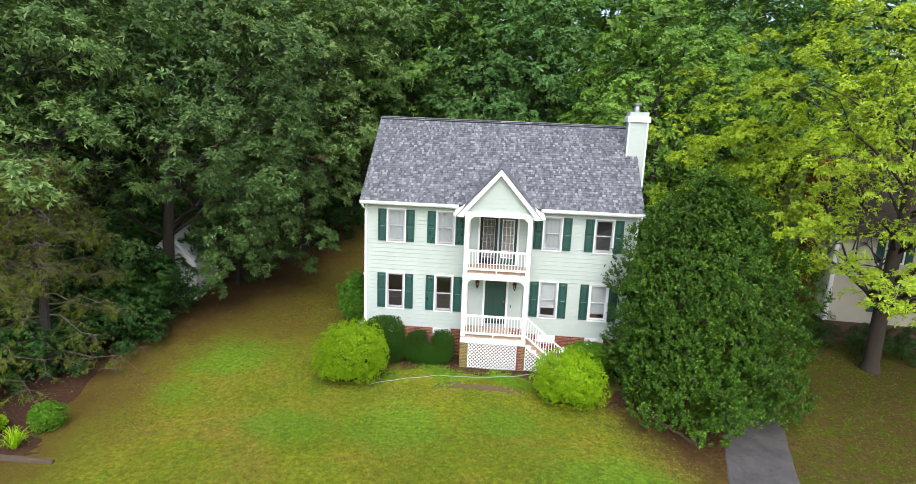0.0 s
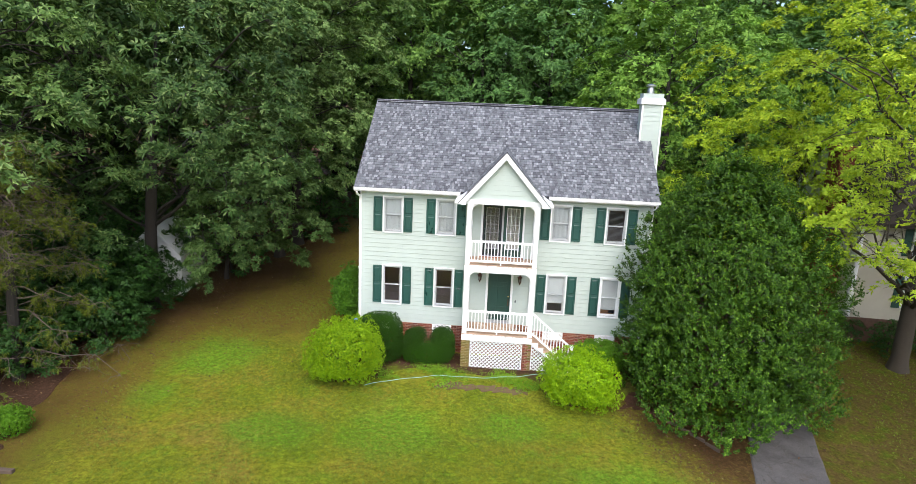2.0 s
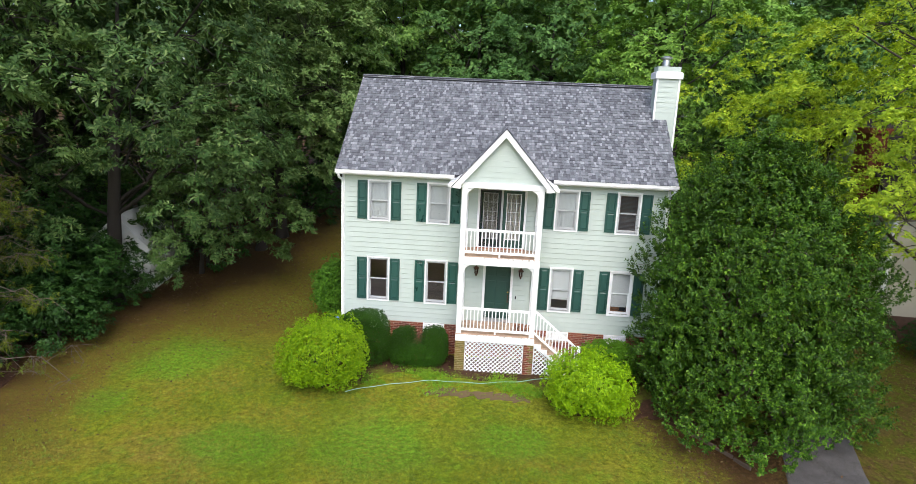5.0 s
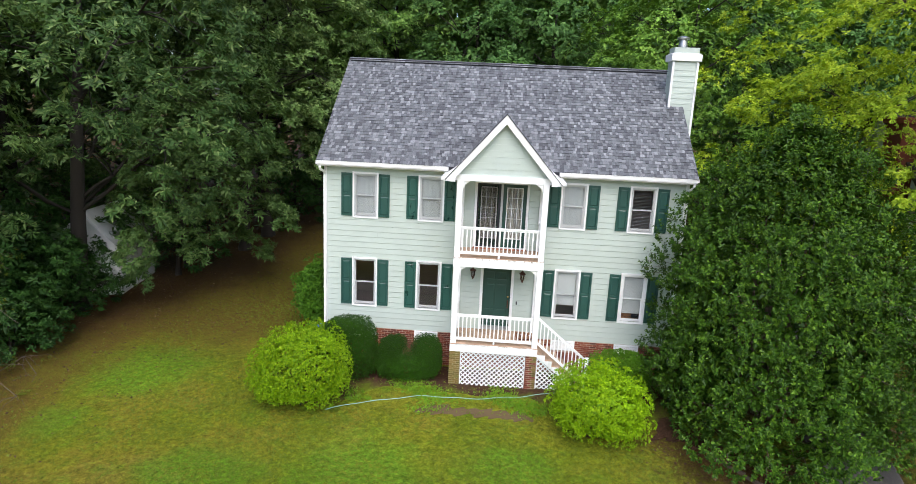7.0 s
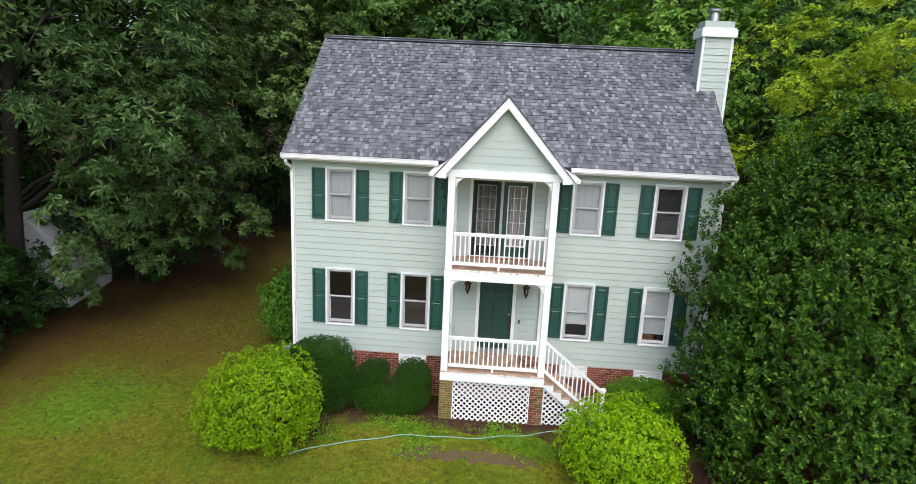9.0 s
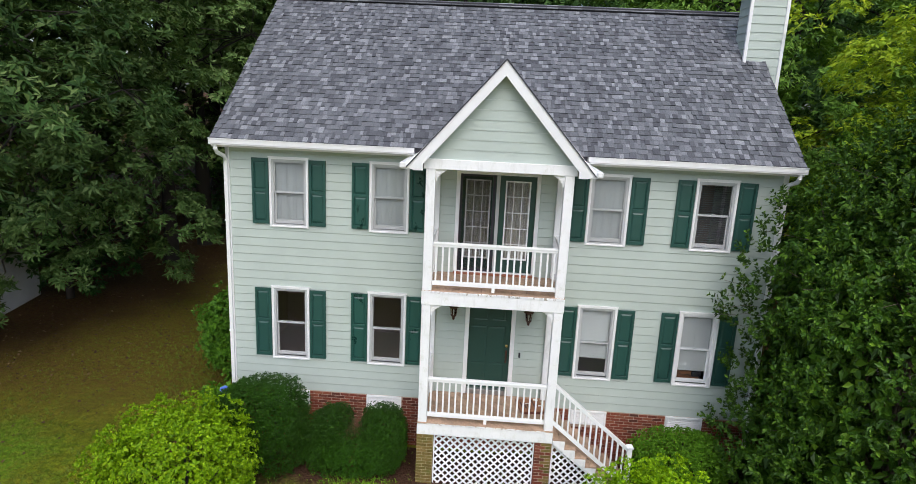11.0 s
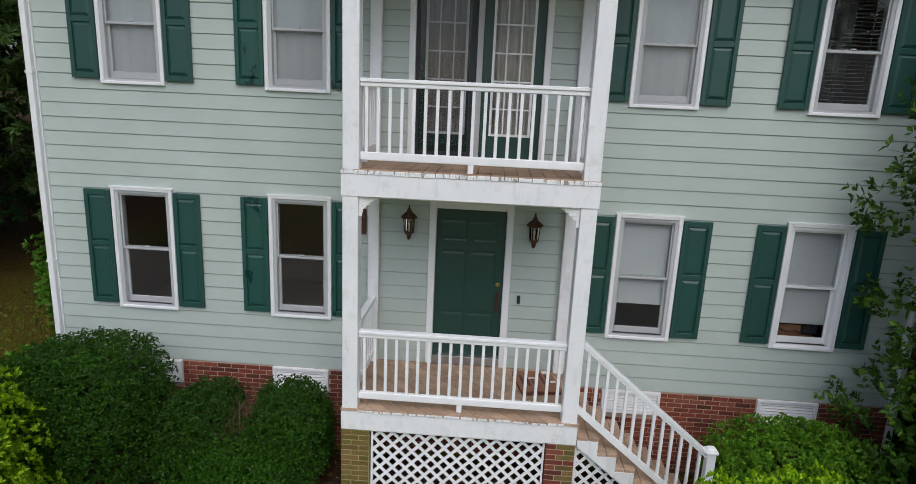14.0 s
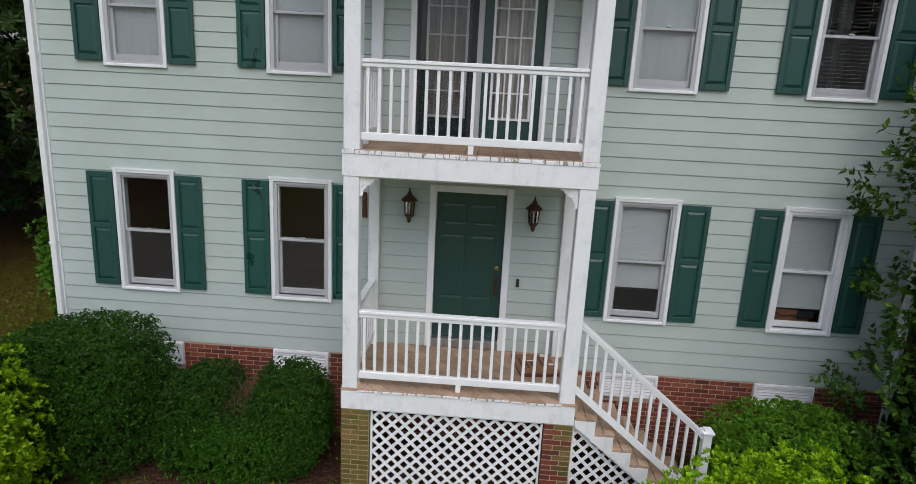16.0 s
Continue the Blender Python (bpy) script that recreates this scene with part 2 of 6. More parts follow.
# leaves of the oaks further back: woodland shade put into their colour
M["leaf_oak_shaded"] = leafage("leaf_oak_shaded", (0.014, 0.036, 0.008), (0.042, 0.09, 0.02), (0.15, 0.21, 0.07), 0.38)
M["leaf_oak_pale"] = leafage("leaf_oak_pale", (0.05, 0.11, 0.024), (0.16, 0.27, 0.07), (0.42, 0.52, 0.2), 0.4)
M["leaf_young"] = leafage("leaf_young", (0.035, 0.09, 0.018), (0.11, 0.2, 0.048), (0.3, 0.4, 0.14), 0.38)
M["leaf_oak_mid"] = leafage("leaf_oak_mid", (0.015, 0.042, 0.009), (0.057, 0.116, 0.026), (0.26, 0.33, 0.115), 0.3)
M["leaf_wood_dark"] = leafage("leaf_wood_dark", (0.026, 0.075, 0.02), (0.085, 0.185, 0.045), (0.2, 0.34, 0.09), 0.4)
M["leaf_wood"] = leafage("leaf_wood", (0.06, 0.14, 0.026), (0.165, 0.31, 0.06), (0.31, 0.47, 0.1), 0.42)
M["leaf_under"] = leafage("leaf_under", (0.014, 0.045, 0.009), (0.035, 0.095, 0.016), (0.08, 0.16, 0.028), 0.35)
M["leaf_bright"] = leafage("leaf_bright", (0.06, 0.145, 0.018), (0.155, 0.29, 0.04), (0.32, 0.47, 0.08), 0.4)
M["leaf_hedge"] = leafage("leaf_hedge", (0.04, 0.12, 0.006), (0.1, 0.23, 0.011), (0.21, 0.39, 0.026), 0.35)
M["leaf_weed"] = leafage("leaf_weed", (0.07, 0.17, 0.008), (0.16, 0.31, 0.016), (0.3, 0.45, 0.03), 0.35)
M["leaf_corner"] = leafage("leaf_corner", (0.025, 0.09, 0.007), (0.075, 0.185, 0.013), (0.18, 0.34, 0.03), 0.35)
M["leaf_yellow"] = leafage("leaf_yellow", (0.16, 0.28, 0.014), (0.36, 0.5, 0.028), (0.74, 0.76, 0.05), 0.6)
M["leaf_holly"] = leafage("leaf_holly", (0.007, 0.024, 0.003), (0.045, 0.112, 0.008), (0.22, 0.38, 0.03), 0.14, 0.42)
M["leaf_lime"] = leafage("leaf_lime", (0.055, 0.16, 0.001), (0.24, 0.42, 0.003), (0.5, 0.68, 0.008), 0.28)
M["leaf_box"] = leafage("leaf_box", (0.004, 0.02, 0.001), (0.025, 0.086, 0.003), (0.1, 0.23, 0.01), 0.06, 0.5)
M["leaf_pine"] = leafage("leaf_pine", (0.05, 0.075, 0.008), (0.12, 0.155, 0.012), (0.22, 0.26, 0.024), 0.3)
M["grass"] = leafage("grass_blades", (0.09, 0.14, 0.012), (0.15, 0.21, 0.018), (0.24, 0.26, 0.04), 0.35, 0.6)
M["litter"] = piece_paint("leaf_litter", [(0, (0.05, 0.024, 0.011)), (0.8, (0.11, 0.06, 0.026)), (1, (0.24, 0.17, 0.075))], 0.9, True, 30)


def lawn_material():
    """Patchy lawn with clover, giving way to moss, bare earth and leaf litter towards the woods."""
    n = Nodes("lawn")
    geo = n.add("ShaderNodeNewGeometry", name="geo")
    xyz = n.add("ShaderNodeSeparateXYZ", {0: geo.outputs["Position"]})
    x, y = xyz.outputs[0], xyz.outputs[1]
    patch = n.noise(0.35, 6, 0.62, local=False)
    ragged = n.noise(1.3, 8, 0.75, local=False)
    fine = n.noise(9, 6, 0.75, local=False)
    finer = n.noise(42, 5, 0.75, local=False)
    wob = n.maths("MULTIPLY_ADD", patch, 6.0, -3.0)
    rag = n.maths("MULTIPLY_ADD", ragged, 7.0, -3.5)
    specks = n.maths("MULTIPLY_ADD", fine, 5.0, -2.5)

    def soft(value, low, high, smooth=True):
        m = n.add("ShaderNodeMapRange", {"Value": value, "From Min": low, "From Max": high})
        m.interpolation_type = "SMOOTHSTEP" if smooth else "LINEAR"
        return m.outputs[0]

    def spot(cx, cy, rx, ry):
        dx, dy = n.maths("MULTIPLY_ADD", x, 1 / rx, -cx / rx), n.maths("MULTIPLY_ADD", y, 1 / ry, -cy / ry)
        far = n.maths("SQRT", n.maths("ADD", n.maths("MULTIPLY", dx, dx), n.maths("MULTIPLY", dy, dy)))
        edge = n.maths("ADD", far, n.maths("ADD", n.maths("MULTIPLY", rag, 0.3), n.maths("MULTIPLY", specks, 0.16)))
        return n.maths("MULTIPLY", soft(n.maths("SUBTRACT", 1.35, edge), 0.0, 0.75), 0.95)

    green = n.ramp(patch, [(0.3, (0.142, 0.195, 0.01)), (0.48, (0.192, 0.213, 0.014)), (0.58, (0.222, 0.202, 0.02)), (0.72, (0.236, 0.178, 0.034))])
    green = n.mix(n.ramp(n.noise(0.8, 7, 0.7, (1, 1.7, 1), local=False), [(0.52, 0.0), (0.74, 0.5)]), green, (0.18, 0.145, 0.03))
    clover = n.ramp(ragged, [(0.52, 0.0), (0.62, 0.55)])
    for where in ((-11.3, -1.7, 1.9, 1.7), (-12.2, -4.6, 0.9, 0.8), (-3.3, -5.9, 1.7, 1.6), (0.6, -5.2, 1.3, 0.9), (-7.0, -6.5, 1.6, 1.1), (4.0, -8.2, 2.2, 1.4)):
        clover = n.maths("MAXIMUM", clover, spot(*where))
    clover = n.maths("MULTIPLY", clover, n.ramp(fine, [(0.36, 0.25), (0.52, 0.95)]))
    green = n.mix(clover, green, (0.125, 0.25, 0.015))
    green = n.mix(n.ramp(n.noise(22, 3, 0.6, local=False), [(0.6, 0.0), (0.68, 0.6)]), green, (0.15, 0.2, 0.02))
    tufts = n.noise(6, 9, 0.82, local=False)
    green = n.mix(1.0, green, n.ramp(tufts, [(0.36, 0.5), (0.5, 1.0), (0.66, 1.6)]), "MULTIPLY")
    # towards the woods: first an olive mix of moss and straw, then bare earth
    bend = n.maths("MINIMUM", n.maths("MULTIPLY", n.maths("MAXIMUM", n.maths("ADD", y, 1.0), 0.0), 0.45), 4.2)
    shade = n.maths("SUBTRACT", n.maths("ADD", bend, -15.1), x)
    shade = n.maths("ADD", shade, n.maths("ADD", n.maths("MULTIPLY", wob, 0.6), n.maths("ADD", n.maths("MULTIPLY", rag, 0.5), specks)))
    olive = n.ramp(fine, [(0.3, (0.065, 0.046, 0.012)), (0.46, (0.15, 0.095, 0.024)), (0.56, (0.135, 0.125, 0.013)), (0.75, (0.2, 0.155, 0.048))])
    earth = n.ramp(fine, [(0.3, (0.045, 0.022, 0.01)), (0.5, (0.09, 0.048, 0.019)), (0.62, (0.085, 0.066, 0.015)), (0.8, (0.15, 0.093, 0.042))])
    beside = n.maths("ADD", y, n.maths("ADD", n.maths("MULTIPLY", rag, 0.6), n.maths("MULTIPLY", specks, 0.7)))
    beside = n.maths("MULTIPLY", n.maths("MULTIPLY", soft(beside, -1.6, 1.8), 0.9), soft(x, -5.6, -7.0))
    color = n.mix(n.maths("MAXIMUM", soft(shade, -3.8, -0.6), beside), green, olive)
    color = n.mix(soft(shade, -0.8, 1.8), color, earth)
    # worn ground by the holly
    zone = n.maths("ADD", n.maths("ADD", n.maths("SUBTRACT", x, 4.4), n.maths("MULTIPLY", n.maths("ADD", y, 4.1), 0.55)), n.maths("ADD", specks, n.maths("MULTIPLY", rag, 0.5)))
    color = n.mix(n.maths("MULTIPLY", soft(zone, -1.2, 1.6), 0.95), color, n.ramp(fine, [(0.3, (0.035, 0.016, 0.009)), (0.55, (0.09, 0.042, 0.02)), (0.75, (0.16, 0.1, 0.045))]))
    # far side of the drive: mossy grass, darkened in colour for the tree's shade
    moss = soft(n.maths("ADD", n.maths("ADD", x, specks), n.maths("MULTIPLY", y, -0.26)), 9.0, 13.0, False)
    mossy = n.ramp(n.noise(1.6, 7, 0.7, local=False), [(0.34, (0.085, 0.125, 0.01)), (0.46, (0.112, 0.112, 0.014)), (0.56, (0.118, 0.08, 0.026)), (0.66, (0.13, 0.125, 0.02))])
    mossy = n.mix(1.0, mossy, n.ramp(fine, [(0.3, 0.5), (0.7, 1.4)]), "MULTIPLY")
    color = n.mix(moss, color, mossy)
    color = n.mix(1.0, color, n.ramp(finer, [(0.3, 0.3), (0.7, 1.72)]), "MULTIPLY")
    n.bump(n.maths("MULTIPLY_ADD", tufts, 3.0, finer), 0.9, 0.035)
    return n.done(color, 0.95, 0, 0.1)


def mulch_material():
    n = Nodes("mulch")
    v = n.add("ShaderNodeTexVoronoi", {"Vector": n.add("ShaderNodeNewGeometry").outputs["Position"], "Scale": 22.0})
    c = n.ramp(n.noise(18, 6, 0.7, local=False), [(0.3, (0.03, 0.015, 0.009)), (0.6, (0.08, 0.042, 0.026)), (0.8, (0.17, 0.1, 0.065))])
    y = n.add("ShaderNodeSeparateXYZ", {0: n.add("ShaderNodeNewGeometry").outputs["Position"]}).outputs[1]
    out = n.add("ShaderNodeMapRange", {"Value": n.maths("ADD", y, n.maths("MULTIPLY_ADD", n.noise(2.5, 4, 0.6, local=False), 1.6, -0.8)), "From Min": -1.5, "From Max": -2.1}).outputs[0]
    weeds = n.maths("MULTIPLY", out, n.ramp(n.noise(1.1, 6, 0.7, local=False), [(0.42, 0.0), (0.55, 0.95)]))
    c = n.mix(weeds, c, (0.115, 0.15, 0.012))
    n.bump(v.outputs["Distance"], 0.8, 0.03)
    return n.done(c, 0.95, 0, 0.1)


def bare_mulch_material():
    n = Nodes("bare_mulch")
    v = n.add("ShaderNodeTexVoronoi", {"Vector": n.add("ShaderNodeNewGeometry").outputs["Position"], "Scale": 22.0})
    c = n.ramp(n.noise(14, 6, 0.75, local=False), [(0.3, (0.03, 0.016, 0.01)), (0.6, (0.085, 0.045, 0.027)), (0.8, (0.19, 0.12, 0.075))])
    n.bump(v.outputs["Distance"], 0.8, 0.03)
    return n.done(c, 0.95, 0, 0.1)


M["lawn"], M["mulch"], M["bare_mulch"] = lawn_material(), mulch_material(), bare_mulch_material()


# ---- building helpers ----
def part(name, bm, material, parent, label=""):
    """Links a bmesh as one mesh object under a thing or a part."""
    me = bpy.data.meshes.new(name)
    bm.to_mesh(me)
    bm.free()
    me.materials.append(M[material])
    ob = new(name, me)
    ob.parent = parent
    if label:
        ob["label"] = label
    return ob


def thing(name, label, category, group="", kind="", at=(0, 0, 0), turn=0):
    ob = tagged(new(name), label, category, group, kind)
    ob.empty_display_size = 0.2
    ob.matrix_basis = pose(*at, 0, 0, turn)
    return ob


def piece(name, mesh, parent, at=(0, 0, 0), turn=(0, 0, 0)):
    ob = new(name, mesh)
    ob.parent = parent
    ob.location = at
    ob.rotation_euler = turn
    return ob


def add_box(bm, x0, x1, y0, y1, z0, z1, bevel=0.0, m=None):
    r = bmesh.ops.create_cube(bm, size=1)
    vs = r["verts"]
    bmesh.ops.scale(bm, vec=(x1 - x0, y1 - y0, z1 - z0), verts=vs)
    bmesh.ops.translate(bm, vec=((x0 + x1) / 2, (y0 + y1) / 2, (z0 + z1) / 2), verts=vs)
    if bevel:
        es = list({e for v in vs for e in v.link_edges})
        out = bmesh.ops.bevel(bm, geom=es, offset=bevel, segments=1, affect="EDGES", profile=0.5)
        vs = list({v for f in out["faces"] for v in f.verts} | {v for v in vs if v.is_valid})
    if m is not None:
        bmesh.ops.transform(bm, matrix=m, verts=vs)
    return bm


def box(x0, x1, y0, y1, z0, z1, bevel=0.0, m=None):
    return add_box(bmesh.new(), x0, x1, y0, y1, z0, z1, bevel, m)


def boxes(rows, bevel=0.0):
    bm = bmesh.new()
    for r in rows:
        add_box(bm, *r, bevel)
    return bm


def mesh_box(name, sx, sy, sz, material, bevel=0.004):
    """A shared box mesh with its corner at the origin."""
    bm = box(0, sx, 0, sy, 0, sz, bevel)
    me = bpy.data.meshes.new(name)
    bm.to_mesh(me)
    bm.free()
    me.materials.append(M[material])
    return me


def prism(points, y0, y1):
    """A polygon in x and z, drawn out along y."""
    bm = bmesh.new()
    f = bm.faces.new([bm.verts.new((x, y0, z)) for x, z in points])
    r = bmesh.ops.extrude_face_region(bm, geom=[f])
    bmesh.ops.translate(bm, vec=(0, y1 - y0, 0), verts=[v for v in r["geom"] if isinstance(v, bmesh.types.BMVert)])
    bmesh.ops.recalc_face_normals(bm, faces=bm.faces)
    return bm


def lathe(profile, seg=16, bm=None, at=(0, 0, 0)):
    """A turned shape from (radius, height) pairs."""
    bm = bm or bmesh.new()
    rings = []
    for r, z in profile:
        rings.append([bm.verts.new((at[0] + r * math.cos(2 * math.pi * k / seg), at[1] + r * math.sin(2 * math.pi * k / seg), at[2] + z)) for k in range(seg)])
    for a, b in zip(rings, rings[1:]):
        for k in range(seg):
            bm.faces.new((a[k], a[(k + 1) % seg], b[(k + 1) % seg], b[k]))
    bm.faces.new(rings[0][::-1])
    bm.faces.new(rings[-1])
    return bm


def tube(points, radii, seg=7, bm=None):
    """A tapered round bar along a line of points."""
    bm = bm or bmesh.new()
    rings = []
    for k, p in enumerate(points):
        a, b = Vector(points[max(k - 1, 0)]), Vector(points[min(k + 1, len(points) - 1)])
        d = (b - a).normalized()
        u = d.orthogonal().normalized()
        w = d.cross(u)
        rings.append([bm.verts.new(Vector(p) + float(radii[k]) * (math.cos(2 * math.pi * j / seg) * u + math.sin(2 * math.pi * j / seg) * w)) for j in range(seg)])
    for a, b in zip(rings, rings[1:]):
        off = min(range(seg), key=lambda s: (a[0].co - b[s].co).length)
        for j in range(seg):
            bm.faces.new((a[j], a[(j + 1) % seg], b[(j + 1 + off) % seg], b[(j + off) % seg]))
    bm.faces.new(rings[0][::-1])
    bm.faces.new(rings[-1])
    return bm


def array_mesh(name, verts, faces, material, smooth=False):
    """A mesh straight from numpy arrays of places and equal-sided faces."""
    me = bpy.data.meshes.new(name)
    n, k = faces.shape
    me.vertices.add(len(verts))
    me.vertices.foreach_set("co", np.ascontiguousarray(verts, np.float32).ravel())
    me.loops.add(k * n)
    me.loops.foreach_set("vertex_index", np.ascontiguousarray(faces, np.int32).ravel())
    me.polygons.add(n)
    me.polygons.foreach_set("loop_start", np.arange(0, k * n, k, dtype=np.int32))
    me.update(calc_edges=True)
    if not smooth:
        me.shade_flat()
    me.materials.append(M[material])
    return me


# ---- ground ----
def ground_z(x, y):
    """Height of the ground: nearly level by the house, lower on the front lawn, rising to the woods."""
    x, y = np.asarray(x, float), np.asarray(y, float)
    front = -0.12 - 0.4 * np.clip((-1.5 - y) / 4.0, 0, 1) - 0.012 * np.clip(-5.5 - y, 0, 40)
    back = 0.05 * np.clip(y, 0, 60)
    side = -0.02 * np.clip(np.abs(x) - 8, 0, 12)
    lumps = 0.05 * np.sin(x * 0.43 + 1.3) * np.sin(y * 0.37) + 0.02 * np.sin(x * 1.3 + y * 0.9)
    return front + back + side + lumps


def sheet(name, xs, ys, material, lift=0.0, left=None, right=None):
    """A draped sheet over the ground. left and right bend its long edges."""
    u, v = np.meshgrid(xs, ys)
    z = ground_z(u, v) + lift
    verts = np.stack([u, v, z], -1).reshape(-1, 3)
    w, h = len(xs), len(ys)
    i = np.arange(w - 1)[None, :] + w * np.arange(h - 1)[:, None]
    quads = np.stack([i, i + 1, i + 1 + w, i + w], -1).reshape(-1, 4)
    return new(name, array_mesh(name, verts, quads, material))


def spaced(fine0, fine1, step, far):
    mid = np.arange(fine0, fine1 + step / 2, step)
    out = np.geomspace(1, far, 14) - 1
    return np.concatenate([fine0 - out[:0:-1], mid, fine1 + out[1:]])


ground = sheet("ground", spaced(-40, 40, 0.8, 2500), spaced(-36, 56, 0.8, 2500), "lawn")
tagged(ground, "patchy green and brown lawn with bare earth under trees", "lawn", kind="structure")
for p in ground.data.polygons:
    p.use_smooth = True


def draped(name, bottom, top, n, m, material, lift, label, category, wob=0.0):
    """A patch of ground between two edges given as functions of s in 0..1, each giving x and y."""
    s, t = np.meshgrid(np.linspace(0, 1, n), np.linspace(0, 1, m))
    bx, by = bottom(s)
    tx, ty = top(s)
    x, y = bx + (tx - bx) * t, by + (ty - by) * t
    x, y = x + wob * (np.sin(1.3 * y + 1) + 0.5 * np.sin(3.7 * y + x)), y + wob * (np.sin(1.1 * x) + 0.5 * np.sin(3.1 * x + 2))
    q = 4 * np.minimum(1, np.abs(wob)) * (np.sin(7.3 * x + 4 * np.sin(2.9 * y)) * np.sin(6.1 * y + 3 * np.sin(3.7 * x))) * (np.abs(t - 0.5) * 2) ** 4
    x, y = x + 0.6 * q, y + q * 0.5
    edge = np.minimum(np.minimum(t, 1 - t) * m, np.minimum(s, 1 - s) * n)
    z = ground_z(x, y) + np.where(edge < 0.5, -0.06, lift)
    verts = np.stack([x, y, z], -1).reshape(-1, 3)
    i = np.arange(n - 1)[None, :] + n * np.arange(m - 1)[:, None]
    quads = np.stack([i, i + 1, i + 1 + n, i + n], -1).reshape(-1, 4)
    return tagged(new(name, array_mesh(name, verts, quads, material)), label, category, kind="structure")


def bed_front(s):
    x = -7.5 + 16.3 * s
    y = -1.95 - 1.6 * np.exp(-((x + 5.6) / 1.5) ** 4) - 1.9 * np.exp(-((x - 3.3) / 1.6) ** 4) - 2.6 / (1 + np.exp(-(x - 5.9) * 2.5)) + 0.12 * np.sin(x * 2.1) + 0.06 * np.sin(x * 5.3)
    return x, y


draped("mulch_bed", bed_front, lambda s: (-7.2 + 16.0 * s, -0.02 + 0 * s), 120, 14, "mulch", 0.025, "mulch bed with weeds along the house front", "garden bed")
draped("dirt_patch", lambda s: (-2.2 + 3.6 * s, -3.05 + 0.1 * np.sin(5 * s)), lambda s: (-1.9 + 3.0 * s, -2.6 + 0.12 * np.sin(7 * s)), 60, 16, "earth", 0.008, "bare brown earth strip at the lawn edge", "bare earth", 0.12)
draped("mulch_bed", lambda s: (-26 + 11.6 * s, -9.5 + 0.0 * s), lambda s: (-28 + 10.5 * s, 2.0 - 1.0 * s), 90, 60, "bare_mulch", 0.02, "dark mulch bed at the edge of the woods", "garden bed", 0.16)
draped("mulch_bed", lambda s: (4.75 + 2.9 * s, -3.3 - 2.3 * s + 0.25 * np.sin(3.1 * s)), lambda s: (5.2 + 3.4 * s, -0.5 - 2.6 * s), 90, 50, "bare_mulch", 0.02, "dark mulch and fallen leaves under the holly", "garden bed", 0.16)
draped("driveway", lambda s: (0.8 + 2.45 * s, -34 + 0 * s), lambda s: (11.1 + 2.5 * s, 6 + 0 * s), 14, 220, "asphalt", 0.02, "grey asphalt driveway with worn edges", "driveway", 0.022)

# ---- house ----
HALF, DEEP, SILL, EAVE = 5.75, 7.8, 1.055, 6.6
ROW = 0.184
WIN_X = (-4.41, -2.27, 2.27, 4.41)
UP, LOW = (4.815, 6.31), (1.80, 3.49)
house = thing("house", "two-storey house with pale green lap siding", "house")

OPEN = [(x - 0.35, x + 0.35, a + 0.07, b - 0.07) for x in WIN_X for a, b in (UP, LOW)]
OPEN += [(-0.48, 0.48, 1.30, 3.45), (-0.8, 0.8, 4.05, 6.18)]


def cut(x0, x1, z0, z1, holes):
    """The rectangle less the holes, as a list of rectangles."""
    rects = [(x0, x1, z0, z1)]
    for hx0, hx1, hz0, hz1 in holes:
        left = []
        for a, b, c, d in rects:
            if hx0 >= b or hx1 <= a or hz0 >= d or hz1 <= c:
                left.append((a, b, c, d))
                continue
            if hx0 > a:
                left.append((a, hx0, c, d))
            if hx1 < b:
                left.append((hx1, b, c, d))
            m0, m1 = max(a, hx0), min(b, hx1)
            if hz0 > c:
                left.append((m0, m1, c, hz0))
            if hz1 < d:
                left.append((m0, m1, hz1, d))
        rects = left
    return rects


core = bmesh.new()
for a, b, c, d in cut(-HALF, HALF, -0.4, EAVE + 0.02, OPEN):
    add_box(core, a, b, 0.02, 0.17, c, d)
front_wall = part("wall", core, "room", house, "front wall of pale green lap siding over brick")
shell = boxes([(-HALF, -HALF + 0.15, 0.17, DEEP - 0.15, -0.4, EAVE), (HALF - 0.15, HALF, 0.17, DEEP - 0.15, -0.4, EAVE), (-HALF, HALF, DEEP - 0.15, DEEP, -0.4, EAVE), (-HALF + 0.15, HALF - 0.15, 0.17, DEEP - 0.15, 3.75, 3.95), (-HALF + 0.15, HALF - 0.15, 0.17, DEEP - 0.15, 1.15, 1.3), (-HALF + 0.15, HALF - 0.15, 3.2, 3.3, 1.3, 6.5), (-0.06, 0.06, 0.9, 3.2, 1.3, 6.5), (-HALF + 0.15, HALF - 0.15, 0.17, DEEP - 0.15, 6.5, 6.6)])
part("wall", shell, "room", house, "side and back walls with floors inside")


